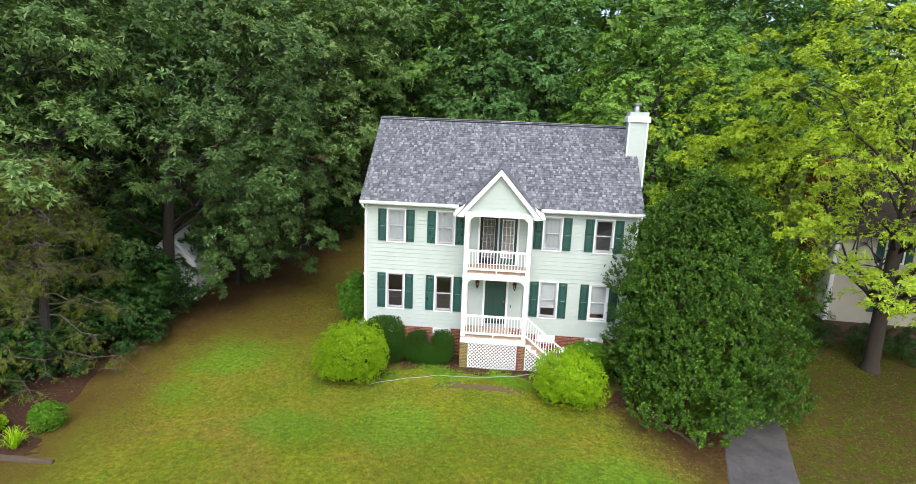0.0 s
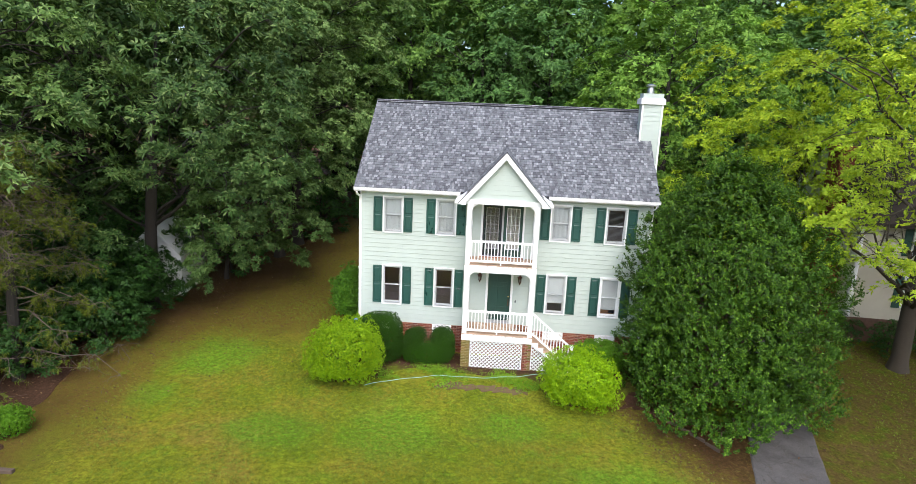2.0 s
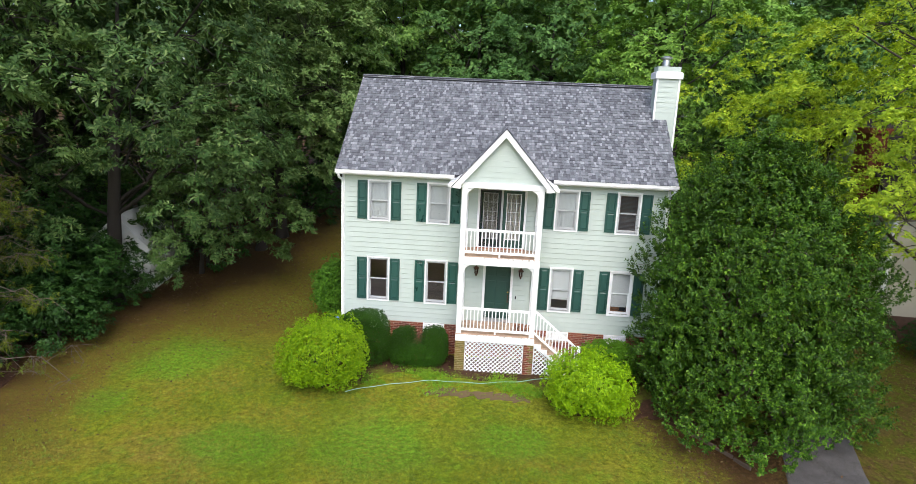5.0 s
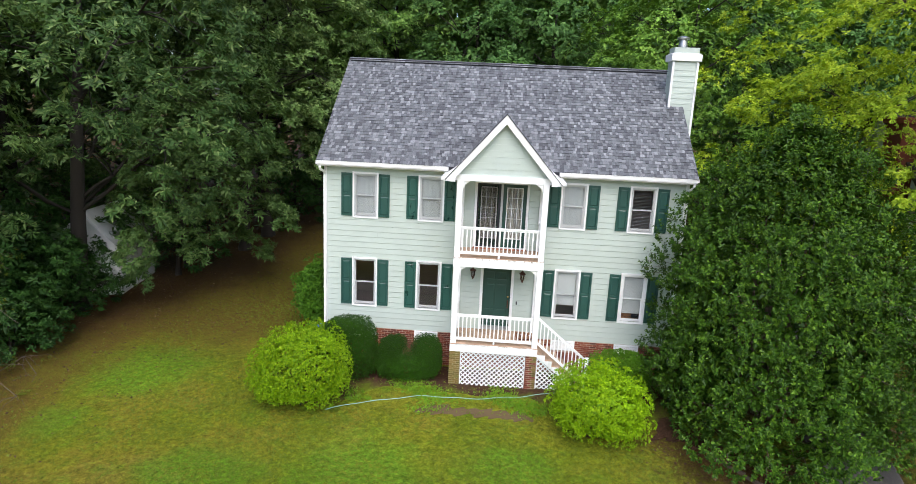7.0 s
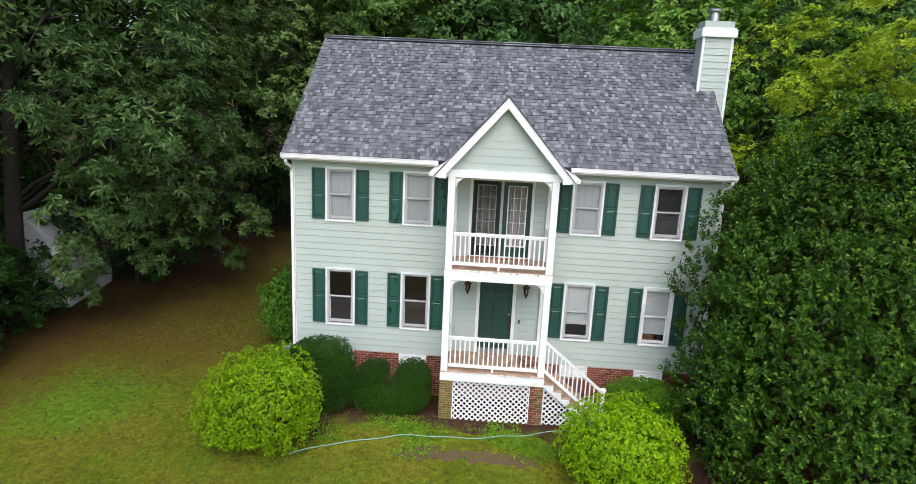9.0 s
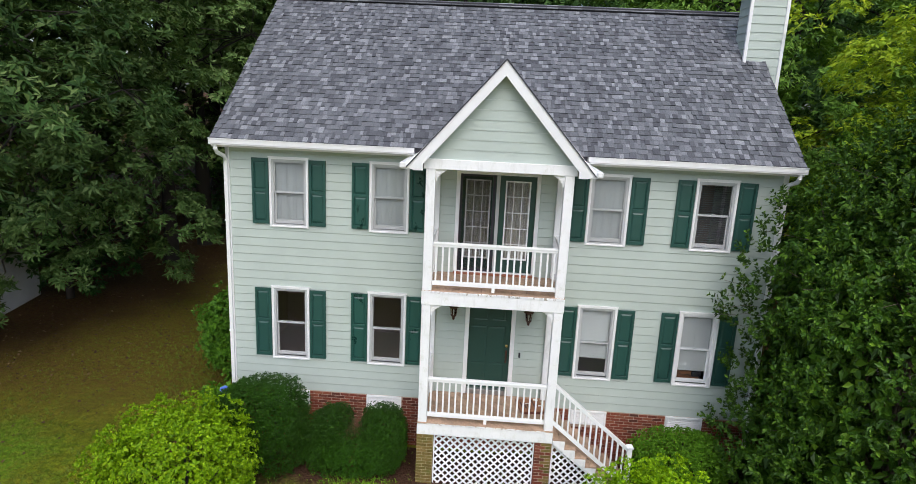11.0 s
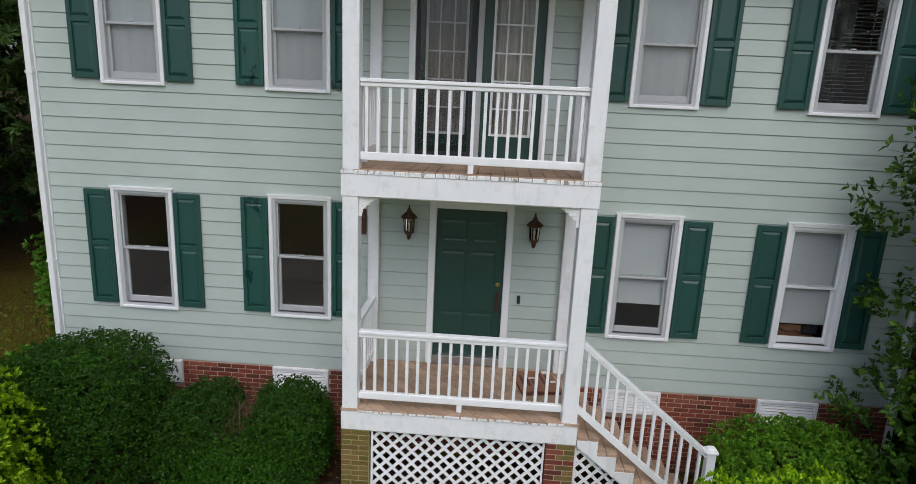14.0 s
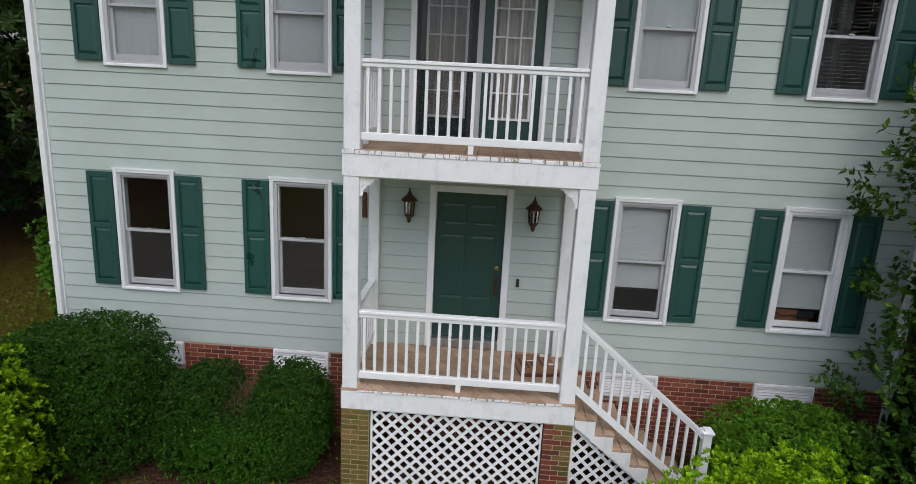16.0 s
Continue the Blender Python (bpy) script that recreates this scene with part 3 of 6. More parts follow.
def lap(x0, x1, z0, z1, t0, t1, m=None, ease=0.0):
    """A lap board: thick at its lower edge, thin at the upper; ease rounds off the lower front edge."""
    bm = bmesh.new()
    prof = [(0.02, z0), (-t0, z0), (-t1, z1), (0.02, z1)]
    if ease and z1 - z0 > 3 * ease:
        prof = [(0.02, z0), (-t0 + ease, z0), (-t0, z0 + ease), (-t1, z1), (0.02, z1)]
    a, b = ([bm.verts.new((x, y, z)) for y, z in prof] for x in (x0, x1))
    n = len(prof)
    for k in range(n):
        bm.faces.new((a[k], b[k], b[(k + 1) % n], a[(k + 1) % n]))
    bm.faces.new(a[::-1])
    bm.faces.new(b)
    bmesh.ops.recalc_face_normals(bm, faces=bm.faces)
    if m is not None:
        bm.transform(m)
    return bm


def joined(bms):
    out = bmesh.new()
    for b in bms:
        me = bpy.data.meshes.new("tmp")
        b.to_mesh(me)
        b.free()
        out.from_mesh(me)
        bpy.data.meshes.remove(me)
    return out


rng = random.Random(4)
ROWS_UP = 30
for k in range(ROWS_UP):
    z0, z1 = SILL + k * ROW, SILL + (k + 1) * ROW - 0.003
    for a, b, c, d in cut(-HALF + 0.07, HALF - 0.07, z0, z1, OPEN):
        joint = [a, b] if b - a < 3.5 else [a, a + (b - a) * rng.uniform(0.3, 0.7), b]
        for p, q in zip(joint, joint[1:]):
            th = lambda z: 0.0145 - 0.0105 * (z - z0) / (z1 - z0)
            part("board", lap(p + 0.0002, q - 0.0002, c, d, th(c), th(d), None, 0.009 if c == z0 else 0.0), "siding", front_wall)
side_rows = []
for k in range(60):
    z0, z1 = SILL + k * ROW, SILL + (k + 1) * ROW + 0.006
    over = max(0.0, (z0 - EAVE) / 0.8)
    w = DEEP / 2 - over
    if w < 0.1:
        break
    for sx in (-1, 1):
        m = pose(sx * HALF, DEEP / 2, 0, 0, 0, 90 * sx)
        side_rows.append(lap(-w, w, z0, z1, 0.024, 0.006, m))
    if k < ROWS_UP:
        side_rows.append(lap(-HALF, HALF, z0, z1, 0.024, 0.006, pose(0, DEEP, 0, 0, 0, 180)))
part("siding", joined(side_rows), "siding", house, "pale green lap siding")["kind"] = "stuff"
part("gable_wall", prism([(0.05, EAVE), (DEEP - 0.05, EAVE), (DEEP / 2, EAVE + 0.79 * DEEP / 2)], -0.05, 0.05), "room", house).matrix_basis = pose(-HALF + 0.1, 0, 0, 0, 0, 90)
part("gable_wall", prism([(0.05, EAVE), (DEEP - 0.05, EAVE), (DEEP / 2, EAVE + 0.79 * DEEP / 2)], -0.05, 0.05), "room", house).matrix_basis = pose(HALF - 0.1, 0, 0, 0, 0, 90)
for sx in (-1, 1):
    part("corner_board", boxes([(min(sx * HALF, sx * (HALF - 0.07)), max(sx * HALF, sx * (HALF - 0.07)), -0.032, 0.02, SILL, EAVE), (sx * HALF - 0.012, sx * HALF + 0.028, -0.032, 0.09, SILL, EAVE)], 0.003), "trim", house)

# roof
RISE = 0.80
ROOF_Y, ROOF_Z, RIDGE_Y = -0.30, 6.68, 3.91
RIDGE_Z = ROOF_Z + RISE * (RIDGE_Y - ROOF_Y)
ROOF_X = 5.93
SLOPE = math.atan(RISE)
G_TOP, G_RISE, G_HALF, G_FRONT = 8.36, 1.14, 1.74, -1.62


def roof_plate(y_in, z_in):
    bm = bmesh.new()
    low = bm.faces.new([bm.verts.new(c) for c in ((-ROOF_X, ROOF_Y, ROOF_Z - 0.02), (ROOF_X, ROOF_Y, ROOF_Z - 0.02), (ROOF_X, RIDGE_Y, RIDGE_Z - 0.02), (-ROOF_X, RIDGE_Y, RIDGE_Z - 0.02))])
    r = bmesh.ops.extrude_face_region(bm, geom=[low])
    bmesh.ops.translate(bm, vec=(0, 0, -0.1), verts=[v for v in r["geom"] if isinstance(v, bmesh.types.BMVert)])
    back = bmesh.new()
    me = bpy.data.meshes.new("tmp")
    bm.to_mesh(me)
    bm.from_mesh(me)
    vs = list(bm.verts)[8:]
    for v in vs:
        v.co.y = 2 * RIDGE_Y - v.co.y
    bpy.data.meshes.remove(me)
    back.free()
    bmesh.ops.recalc_face_normals(bm, faces=bm.faces)
    return bm


roof = part("roof", roof_plate(0, 0), "felt", house, "blue-grey asphalt shingle roof")
EXPO = 0.142
rng = random.Random(11)
shingle_mesh = {w: mesh_box("shingle", w - 0.003, EXPO + 0.05, 0.01, "shingle", 0.0) for w in (0.065, 0.085, 0.105, 0.14)}


def box_arrays(rows, m, wedge=0.0):
    """Vertices and quads of many boxes (x0, x1, y0, y1, z0, z1), carried by m; wedge thins their far edges."""
    r = np.array(rows)
    pick = np.array([[0, 2, 4], [1, 2, 4], [1, 3, 4], [0, 3, 4], [0, 2, 5], [1, 2, 5], [1, 3, 5], [0, 3, 5]])
    v = r[:, pick]
    v[:, [6, 7], 2] -= wedge
    v = v.reshape(-1, 3)
    mm = np.array(m)
    v = v @ mm[:3, :3].T + mm[:3, 3]
    f = np.array([[0, 3, 2, 1], [4, 5, 6, 7], [0, 1, 5, 4], [1, 2, 6, 5], [2, 3, 7, 6], [3, 0, 4, 7]])
    return v, (f[None] + 8 * np.arange(len(r))[:, None, None]).reshape(-1, 4)


def stuff(name, rows, m, material, parent, label="", wedge=0.0):
    v, f = box_arrays(rows, m, wedge)
    ob = new(name, array_mesh(name, v, f, material))
    ob.parent = parent
    ob["kind"] = "stuff"
    if label:
        ob["label"] = label
    return ob


front_m = Matrix.Translation((0, ROOF_Y - 0.03, ROOF_Z - 0.03)) @ Matrix.Rotation(SLOPE, 4, "X")
back_m = Matrix.Translation((0, 2 * RIDGE_Y - ROOF_Y + 0.03, ROOF_Z - 0.03)) @ Matrix.Rotation(math.pi, 4, "Z") @ Matrix.Rotation(SLOPE, 4, "X")
LENGTH = (RIDGE_Y - ROOF_Y) / math.cos(SLOPE)
many, count = [], 0
for side in (0, 1):
    rows = []
    for k in range(int(LENGTH / EXPO)):
        s0 = k * EXPO
        z_here = ROOF_Z + (s0 + EXPO) * math.sin(SLOPE)
        x = -ROOF_X
        while x < ROOF_X - 0.02:
            w = rng.choice((0.065, 0.085, 0.085, 0.105, 0.14))
            w = min(w, ROOF_X - x)
            mid = x + w / 2
            t = rng.choice((0.0, 0.0, 0.005, 0.011, 0.014))
            covered = z_here < G_TOP - G_RISE * abs(mid) - 0.12
            if side == 0 and not covered:
                if w in shingle_mesh and abs(mid) < 4.4 and k < 8 and count < 290:
                    count += 1
                    p = front_m @ Vector((x, s0, 0.012 + t))
                    piece("shingle", shingle_mesh[w], roof, p, (SLOPE - 0.06, 0, 0))
                else:
                    rows.append((x, x + w - 0.003, s0, s0 + EXPO + 0.004, 0.0, 0.024 + t))
            elif side == 1:
                rows.append((x, x + w - 0.003, s0, s0 + EXPO + 0.004, 0.0, 0.024 + t))
            x += w
    stuff("shingle_course", rows, front_m if side == 0 else back_m, "shingle_many", roof, "", 0.012)
ridge_rows = [(-ROOF_X + 0.3 * k, -ROOF_X + 0.3 * k + 0.29, -0.16, 0.16, 0, 0.02) for k in range(40) if -ROOF_X + 0.3 * k + 0.29 < ROOF_X]
for sx in (1, -1):
    stuff("ridge_cap", [(a, b, -0.15 if sx > 0 else 0, 0.0 if sx > 0 else 0.15, 0, 0.02) for a, b, *_ in ridge_rows], Matrix.Translation((0, RIDGE_Y, RIDGE_Z + 0.035)) @ Matrix.Rotation(sx * SLOPE, 4, "X"), "shingle_many", roof)
part("ridge_vent", box(-ROOF_X, ROOF_X, RIDGE_Y - 0.1, RIDGE_Y + 0.1, RIDGE_Z - 0.06, RIDGE_Z + 0.02), "flash", roof, "dark ridge vent")
# fascia, soffit, gutter and rake boards
for x0, x1 in ((-ROOF_X, -1.72), (1.72, ROOF_X)):
    part("fascia", box(x0, x1, ROOF_Y, ROOF_Y + 0.02, 6.48, 6.64), "trim", house)
    part("soffit", box(x0, x1, ROOF_Y + 0.02, 0.02, 6.48, 6.5), "trim", house)
    g = bmesh.new()
    lip = ROOF_Y - 0.125
    for a, b, c, d in ((lip, lip + 0.008, 6.55, 6.66), (lip + 0.03, ROOF_Y, 6.53, 6.538), (lip, lip + 0.04, 6.535, 6.56), (lip - 0.012, lip + 0.012, 6.648, 6.664)):
        add_box(g, x0, x1, a, b, c, d)
    add_box(g, x0, x0 + 0.006, lip, ROOF_Y, 6.54, 6.66)
    add_box(g, x1 - 0.006, x1, lip, ROOF_Y, 6.54, 6.66)
    part("gutter", g, "gutter", house, "white aluminium gutter")
    part("gutter_debris", box(x0 + 0.02, x1 - 0.02, lip + 0.012, ROOF_Y - 0.004, 6.54, 6.612), "felt", house, "dark leaf debris in gutter")
    part("drip_edge", box(x0, x1, ROOF_Y - 0.045, ROOF_Y + 0.02, 6.645, 6.653), "gutter", house)
for sx in (-1, 1):
    for sy in (0, 1):
        m = Matrix.Translation((sx * (ROOF_X - 0.02), ROOF_Y if sy == 0 else 2 * RIDGE_Y - ROOF_Y, ROOF_Z - 0.13)) @ Matrix.Rotation(math.pi * sy, 4, "Z") @ Matrix.Rotation(SLOPE, 4, "X")
        part("rake_board", box(-0.015, 0.015, 0, LENGTH + 0.06, -0.08, 0.1, 0, m), "trim", house)
    x = sx * (HALF - 0.012)
    spout = tube([(sx * (HALF + 0.06), -0.37, 6.54), (sx * (HALF + 0.06), -0.37, 6.45), (sx * (HALF + 0.06), -0.3, 6.37), (x, -0.12, 6.28), (x, -0.06, 6.2), (x, -0.055, 6.1)], [0.045] * 6, 10)
    add_box(spout, x - 0.04, x + 0.04, -0.095, -0.035, 0.1, 6.14, 0.006)
    for z in (4.9, 2.4):
        add_box(spout, x - 0.05, x + 0.05, -0.1, -0.02, z, z + 0.03)
    part("downspout", spout, "gutter", house, "white downspout with curved elbow")

# chimney
chim = part("chimney", box(5.45, 6.24, 2.35, 3.0, -0.3, 10.3), "trim", house, "sided chimney with white cap and metal flue")
crow = []
for k in range(61):
    z0 = -0.3 + k * ROW
    z1 = min(z0 + ROW + 0.005, 10.3)
    crow.append(lap(-0.395, 0.395, z0, z1, 0.022, 0.006, pose(5.845, 2.35, 0)))
    crow.append(lap(-0.325, 0.325, z0, z1, 0.022, 0.006, pose(5.45, 2.675, 0, 0, 0, -90)))
    crow.append(lap(-0.325, 0.325, z0, z1, 0.022, 0.006, pose(6.24, 2.675, 0, 0, 0, 90)))
part("siding", joined(crow), "siding", chim, "pale green lap siding")["kind"] = "stuff"
for x in (5.445, 6.245):
    part("corner_board", box(x - 0.035, x + 0.035, 2.31, 2.38, -0.3, 10.3, 0.003), "trim", chim)
part("cap", joined([box(5.35, 6.34, 2.25, 3.1, 10.3, 10.52, 0.01), box(5.39, 6.30, 2.29, 3.06, 10.52, 10.56, 0.01)]), "trim", chim, "white chimney cap")
flue = lathe([(0.2, 0), (0.17, 0.05), (0.15, 0.3), (0.13, 0.42), (0.13, 0.46)], 20, at=(5.77, 2.68, 10.56))
lathe([(0.2, 0.46), (0.21, 0.48), (0.21, 0.52), (0.1, 0.57), (0.02, 0.58)], 20, flue, (5.77, 2.68, 10.56))
part("flue", flue, "metal", chim, "galvanized metal flue")


# ---- windows and shutters ----
def window(x, z0, z1, look_of):
    """A double-hung window in its casing. look_of: shade, blind, bare, part, deep."""
    w, h = 0.84, z1 - z0
    c = 0.05
    f = boxes([(-w / 2, -w / 2 + c, -0.05, 0.03, 0, h), (w / 2 - c, w / 2, -0.05, 0.03, 0, h), (-w / 2 + c, w / 2 - c, -0.05, 0.03, h - c, h), (-w / 2 + c, w / 2 - c, -0.05, 0.03, 0, 0.04)], 0.006)
    add_box(f, -w / 2 - 0.012, w / 2 + 0.012, -0.056, 0.0, h - 0.012, h + 0.008)
    win = part("window", f, "trim", house, {"shade": "white double-hung window with pale shade drawn", "blind": "white double-hung window with dark blinds", "bare": "white double-hung window with dark panes", "part": "white double-hung window with blind partly lowered", "deep": "white double-hung window with blind nearly lowered"}[look_of])
    win.location = (x, 0, z0)
    iw, z_in, z_out = w / 2 - c, 0.04, h - c
    mid = (z_in + z_out) / 2 + 0.01
    colour = "trim" if look_of == "deep" else "storm"
    part("jamb", boxes([(-iw, -iw + 0.045, -0.03, 0.12, z_in, z_out), (iw - 0.045, iw, -0.03, 0.12, z_in, z_out), (-iw + 0.045, iw - 0.045, -0.03, 0.12, z_out - 0.035, z_out), (-iw + 0.045, iw - 0.045, -0.03, 0.12, z_in, z_in + 0.03)]), colour, win)
    e = iw - 0.045
    for name, a, b, y in (("upper_sash", mid - 0.02, z_out - 0.035, 0.0), ("lower_sash", z_in + 0.03, mid + 0.02, 0.035)):
        r = 0.02 if name == "upper_sash" else 0.035
        low = 0.03 if name == "upper_sash" else 0.085
        s = boxes([(-e, -e + r, y, y + 0.03, a, b), (e - r, e, y, y + 0.03, a, b), (-e + r, e - r, y, y + 0.03, b - 0.034, b), (-e + r, e - r, y, y + 0.03, a, a + low)], 0.003)
        part(name, s, colour, win)
        pane = part("pane", box(-e + r - 0.004, e - r + 0.004, y + 0.012, y + 0.017, a + low - 0.004, b - 0.03), "glass", win)
        pane.visible_shadow = False
    if look_of != "deep":
        wire = part("screen", box(-e, e, -0.016, -0.014, z_in + 0.03, mid, 0.0), "half_screen", win, "fine grey half screen")
        wire.visible_shadow = False
    part("latch", box(-0.03, 0.03, 0.0, 0.035, mid + 0.015, mid + 0.035, 0.004), "storm", win)
    if look_of == "shade":
        bm = bmesh.new()
        n = 14
        top = [bm.verts.new((-e + 2 * e * k / n, 0.08 + 0.004 * math.sin(k * 1.7), z_out)) for k in range(n + 1)]
        bot = [bm.verts.new((v.co.x, v.co.y + 0.003 * math.sin(v.co.x * 9), z_in + 0.04)) for v in top]
        for k in range(n):
            bm.faces.new((bot[k], bot[k + 1], top[k + 1], top[k]))
        part("shade", bm, "shade", win, "pale grey roller shade")
    elif look_of != "bare":
        low = {"blind": z_in + 0.04, "part": z_in + 0.44, "deep": z_in + 0.3}[look_of]
        n = int((z_out - low) / (0.045 if look_of == "blind" else 0.032))
        step = (z_out - low) / n
        rows = []
        bm = bmesh.new()
        lean = 10 if look_of == "blind" else 52
        wide = 0.034 if look_of == "blind" else 0.034
        for k in range(n):
            add_box(bm, -e + 0.01, e - 0.01, -wide / 2, wide / 2, -0.001, 0.001, 0, pose(0, 0.095, low + (k + 0.5) * step, lean, 0, 0))
        add_box(bm, -e + 0.01, e - 0.01, 0.08, 0.11, low - 0.015, low)
        for sx in (-0.7, 0.0, 0.7):
            add_box(bm, sx * e - 0.002, sx * e + 0.002, 0.092, 0.095, low, z_out)
        part("blind", bm, "slat_dark" if look_of == "blind" else "slat_blind", win, "grey slatted blind" if look_of == "blind" else "white slatted blind")
    if look_of == "deep":
        part("board", box(-e + 0.02, e - 0.1, 0.16, 0.2, z_in, z_in + 0.24, 0.004), "cardboard", win, "brown wooden board behind pane")
        part("clutter", joined([box(0.05, 0.27, 0.11, 0.17, z_in + 0.12, z_in + 0.26, 0.03), tube([(-0.28, 0.13, z_in + 0.22), (-0.15, 0.12, z_in + 0.15), (-0.02, 0.13, z_in + 0.17), (0.06, 0.12, z_in + 0.13)], [0.008] * 4, 6)]), "flash", win, "dark clutter on the inner sill")
    return win


def shutter(x, z0, h, paint="shutter"):
    """A raised-panel shutter."""
    w, r = 0.36, 0.055
    mid = h * (0.51 if h < 1.5 else 0.53)
    bm = boxes([(-w / 2, -w / 2 + r, -0.03, 0, 0, h), (w / 2 - r, w / 2, -0.03, 0, 0, h), (-w / 2 + r, w / 2 - r, -0.03, 0, 0, 0.075), (-w / 2 + r, w / 2 - r, -0.03, 0, h - 0.075, h), (-w / 2 + r, w / 2 - r, -0.03, 0, mid - 0.035, mid + 0.035), (-w / 2 + r, w / 2 - r, -0.012, 0, 0.075, h - 0.075)], 0.004)
    s = part("shutter", bm, paint, house, "dark green raised-panel shutter" if paint == "shutter" else "dark green raised-panel shutter with peeled patches")
    for a, b in ((0.075, mid - 0.035), (mid + 0.035, h - 0.075)):
        p = bmesh.new()
        out = [p.verts.new(c) for c in ((-w / 2 + r + 0.004, -0.012, a + 0.004), (w / 2 - r - 0.004, -0.012, a + 0.004), (w / 2 - r - 0.004, -0.012, b - 0.004), (-w / 2 + r + 0.004, -0.012, b - 0.004))]
        inn = [p.verts.new((v.co.x * 0.72, -0.03, (a + b) / 2 + (v.co.z - (a + b) / 2) * (1 - 0.07 / (b - a)))) for v in out]
        for k in range(4):
            p.faces.new((out[k], out[(k + 1) % 4], inn[(k + 1) % 4], inn[k]))
        p.faces.new(inn)
        part("panel", p, paint, s)
    s.location = (x, -0.022, z0)
    return s


KINDS = {UP: ("shade", "shade", "shade", "blind"), LOW: ("bare", "bare", "part", "deep")}
for (a, b), kinds in KINDS.items():
    h = 1.40 if a > 4 else 1.58
    for x, kind in zip(WIN_X, kinds):
        window(x, a, b, kind)
        for sx in (-1, 1):
            shutter(x + sx * (0.42 + 0.012 + 0.18), a + 0.06, h, "shutter_worn" if x == -2.27 else "shutter")

# foundation: vents, bricks
VENTS = ((-4.8, -4.0), (-2.69, -1.9), (1.9, 2.69), (3.98, 4.78))
for x0, x1 in VENTS:
    v = boxes([(x0, x0 + 0.04, -0.05, 0.03, 0.715, 1.05), (x1 - 0.04, x1, -0.05, 0.03, 0.715, 1.05), (x0 + 0.04, x1 - 0.04, -0.05, 0.03, 1.01, 1.05), (x0 + 0.04, x1 - 0.04, -0.05, 0.03, 0.715, 0.755), (x0 + 0.04, x1 - 0.04, 0.0, 0.02, 0.755, 1.01)], 0.003)
    vent = part("vent", v, "trim", house, "white louvred foundation vent")
    for k in range(6):
        part("louvre", box(x0 + 0.04, x1 - 0.04, -0.024, 0.024, -0.004, 0.004, 0, pose(0, -0.015, 0.78 + 0.042 * k, 40, 0, 0)), "trim", vent)

BL, BH, BJ = 0.203, 0.067, 0.01
brick_mesh = mesh_box("brick", BL - BJ, 0.05, BH - BJ, "brick", 0.004)
part("mortar_bed", box(-HALF + 0.03, HALF - 0.03, -0.0085, 0.03, -0.35, SILL), "mortar", house)
brick_wall = part("brick_wall", box(-HALF + 0.02, HALF - 0.02, 0.021, 0.04, -0.4, SILL - 0.002), "mortar", house, "red brick foundation wall")
brick_rows = []
n_brick = 0
for k in range(20):
    z = SILL - 0.012 - (k + 1) * BH
    x = -HALF + 0.02 - (BL / 2 if k % 2 else 0)
    while x < HALF - 0.1:
        hidden = [(a, b) for a, b in VENTS if a < x + BL - BJ and x < b and z > 0.635]
        if hidden and x > -HALF:
            a, b = hidden[0]
            for lo, hi in ((x, a - BJ), (b + BJ, x + BL - BJ)):
                if hi - lo > 0.025:
                    brick_rows.append((lo, hi, -0.014, 0.03, z, z + BH - BJ))
        elif x > -HALF:
            seen = (-4.0 < x < -1.3 or 2.4 < x < 5.6) and k < 13
            if seen and n_brick < 295:
                n_brick += 1
                piece("brick", brick_mesh, brick_wall, (x, -0.013 - 0.0015 * ((n_brick * 7) % 3), z))
            else:
                brick_rows.append((x, x + BL - BJ, -0.014, 0.03, z, z + BH - BJ))
        x += BL
stuff("brickwork", brick_rows, Matrix.Identity(4), "brick_many", brick_wall)

# ---- front door ----
fr = boxes([(-0.55, -0.458, -0.045, 0.05, 1.26, 3.52), (0.458, 0.55, -0.045, 0.05, 1.26, 3.52), (-0.458, 0.458, -0.045, 0.05, 3.432, 3.52)], 0.006)
entry = part("door", fr, "trim", house, "dark green six-panel front door in white casing")
leaf = part("door_leaf", box(-0.457, 0.457, 0.045, 0.09, 1.40, 3.43), "door", entry, "dark green door leaf")
for sx in (-1, 1):
    for z0, z1 in ((1.52, 2.02), (2.17, 2.87), (3.0, 3.29)):
        p = bmesh.new()
        x0, x1 = sorted((sx * 0.05, sx * 0.345))
        out = [p.verts.new(c) for c in ((x0, 0.0445, z0), (x1, 0.0445, z0), (x1, 0.0445, z1), (x0, 0.0445, z1))]
        dip = [p.verts.new((v.co.x + (0.02 if v.co.x == x0 else -0.02), 0.0488, v.co.z + (0.02 if v.co.z == z0 else -0.02))) for v in out]
        inn = [p.verts.new((v.co.x + (0.055 if v.co.x == x0 else -0.055), 0.0425, v.co.z + (0.055 if v.co.z == z0 else -0.055))) for v in out]
        lift = [p.verts.new((v.co.x, 0.043, v.co.z)) for v in out]
        for ra, rb in ((out, lift), (lift, dip), (dip, inn)):
            for k in range(4):
                p.faces.new((ra[k], ra[(k + 1) % 4], rb[(k + 1) % 4], rb[k]))
        p.faces.new(inn)
        for v in p.verts:
            v.co.y -= 0.010
        part("panel", p, "door", entry)
part("threshold", box(-0.458, 0.458, -0.06, 0.09, 1.28, 1.395, 0.005), "metal", entry)
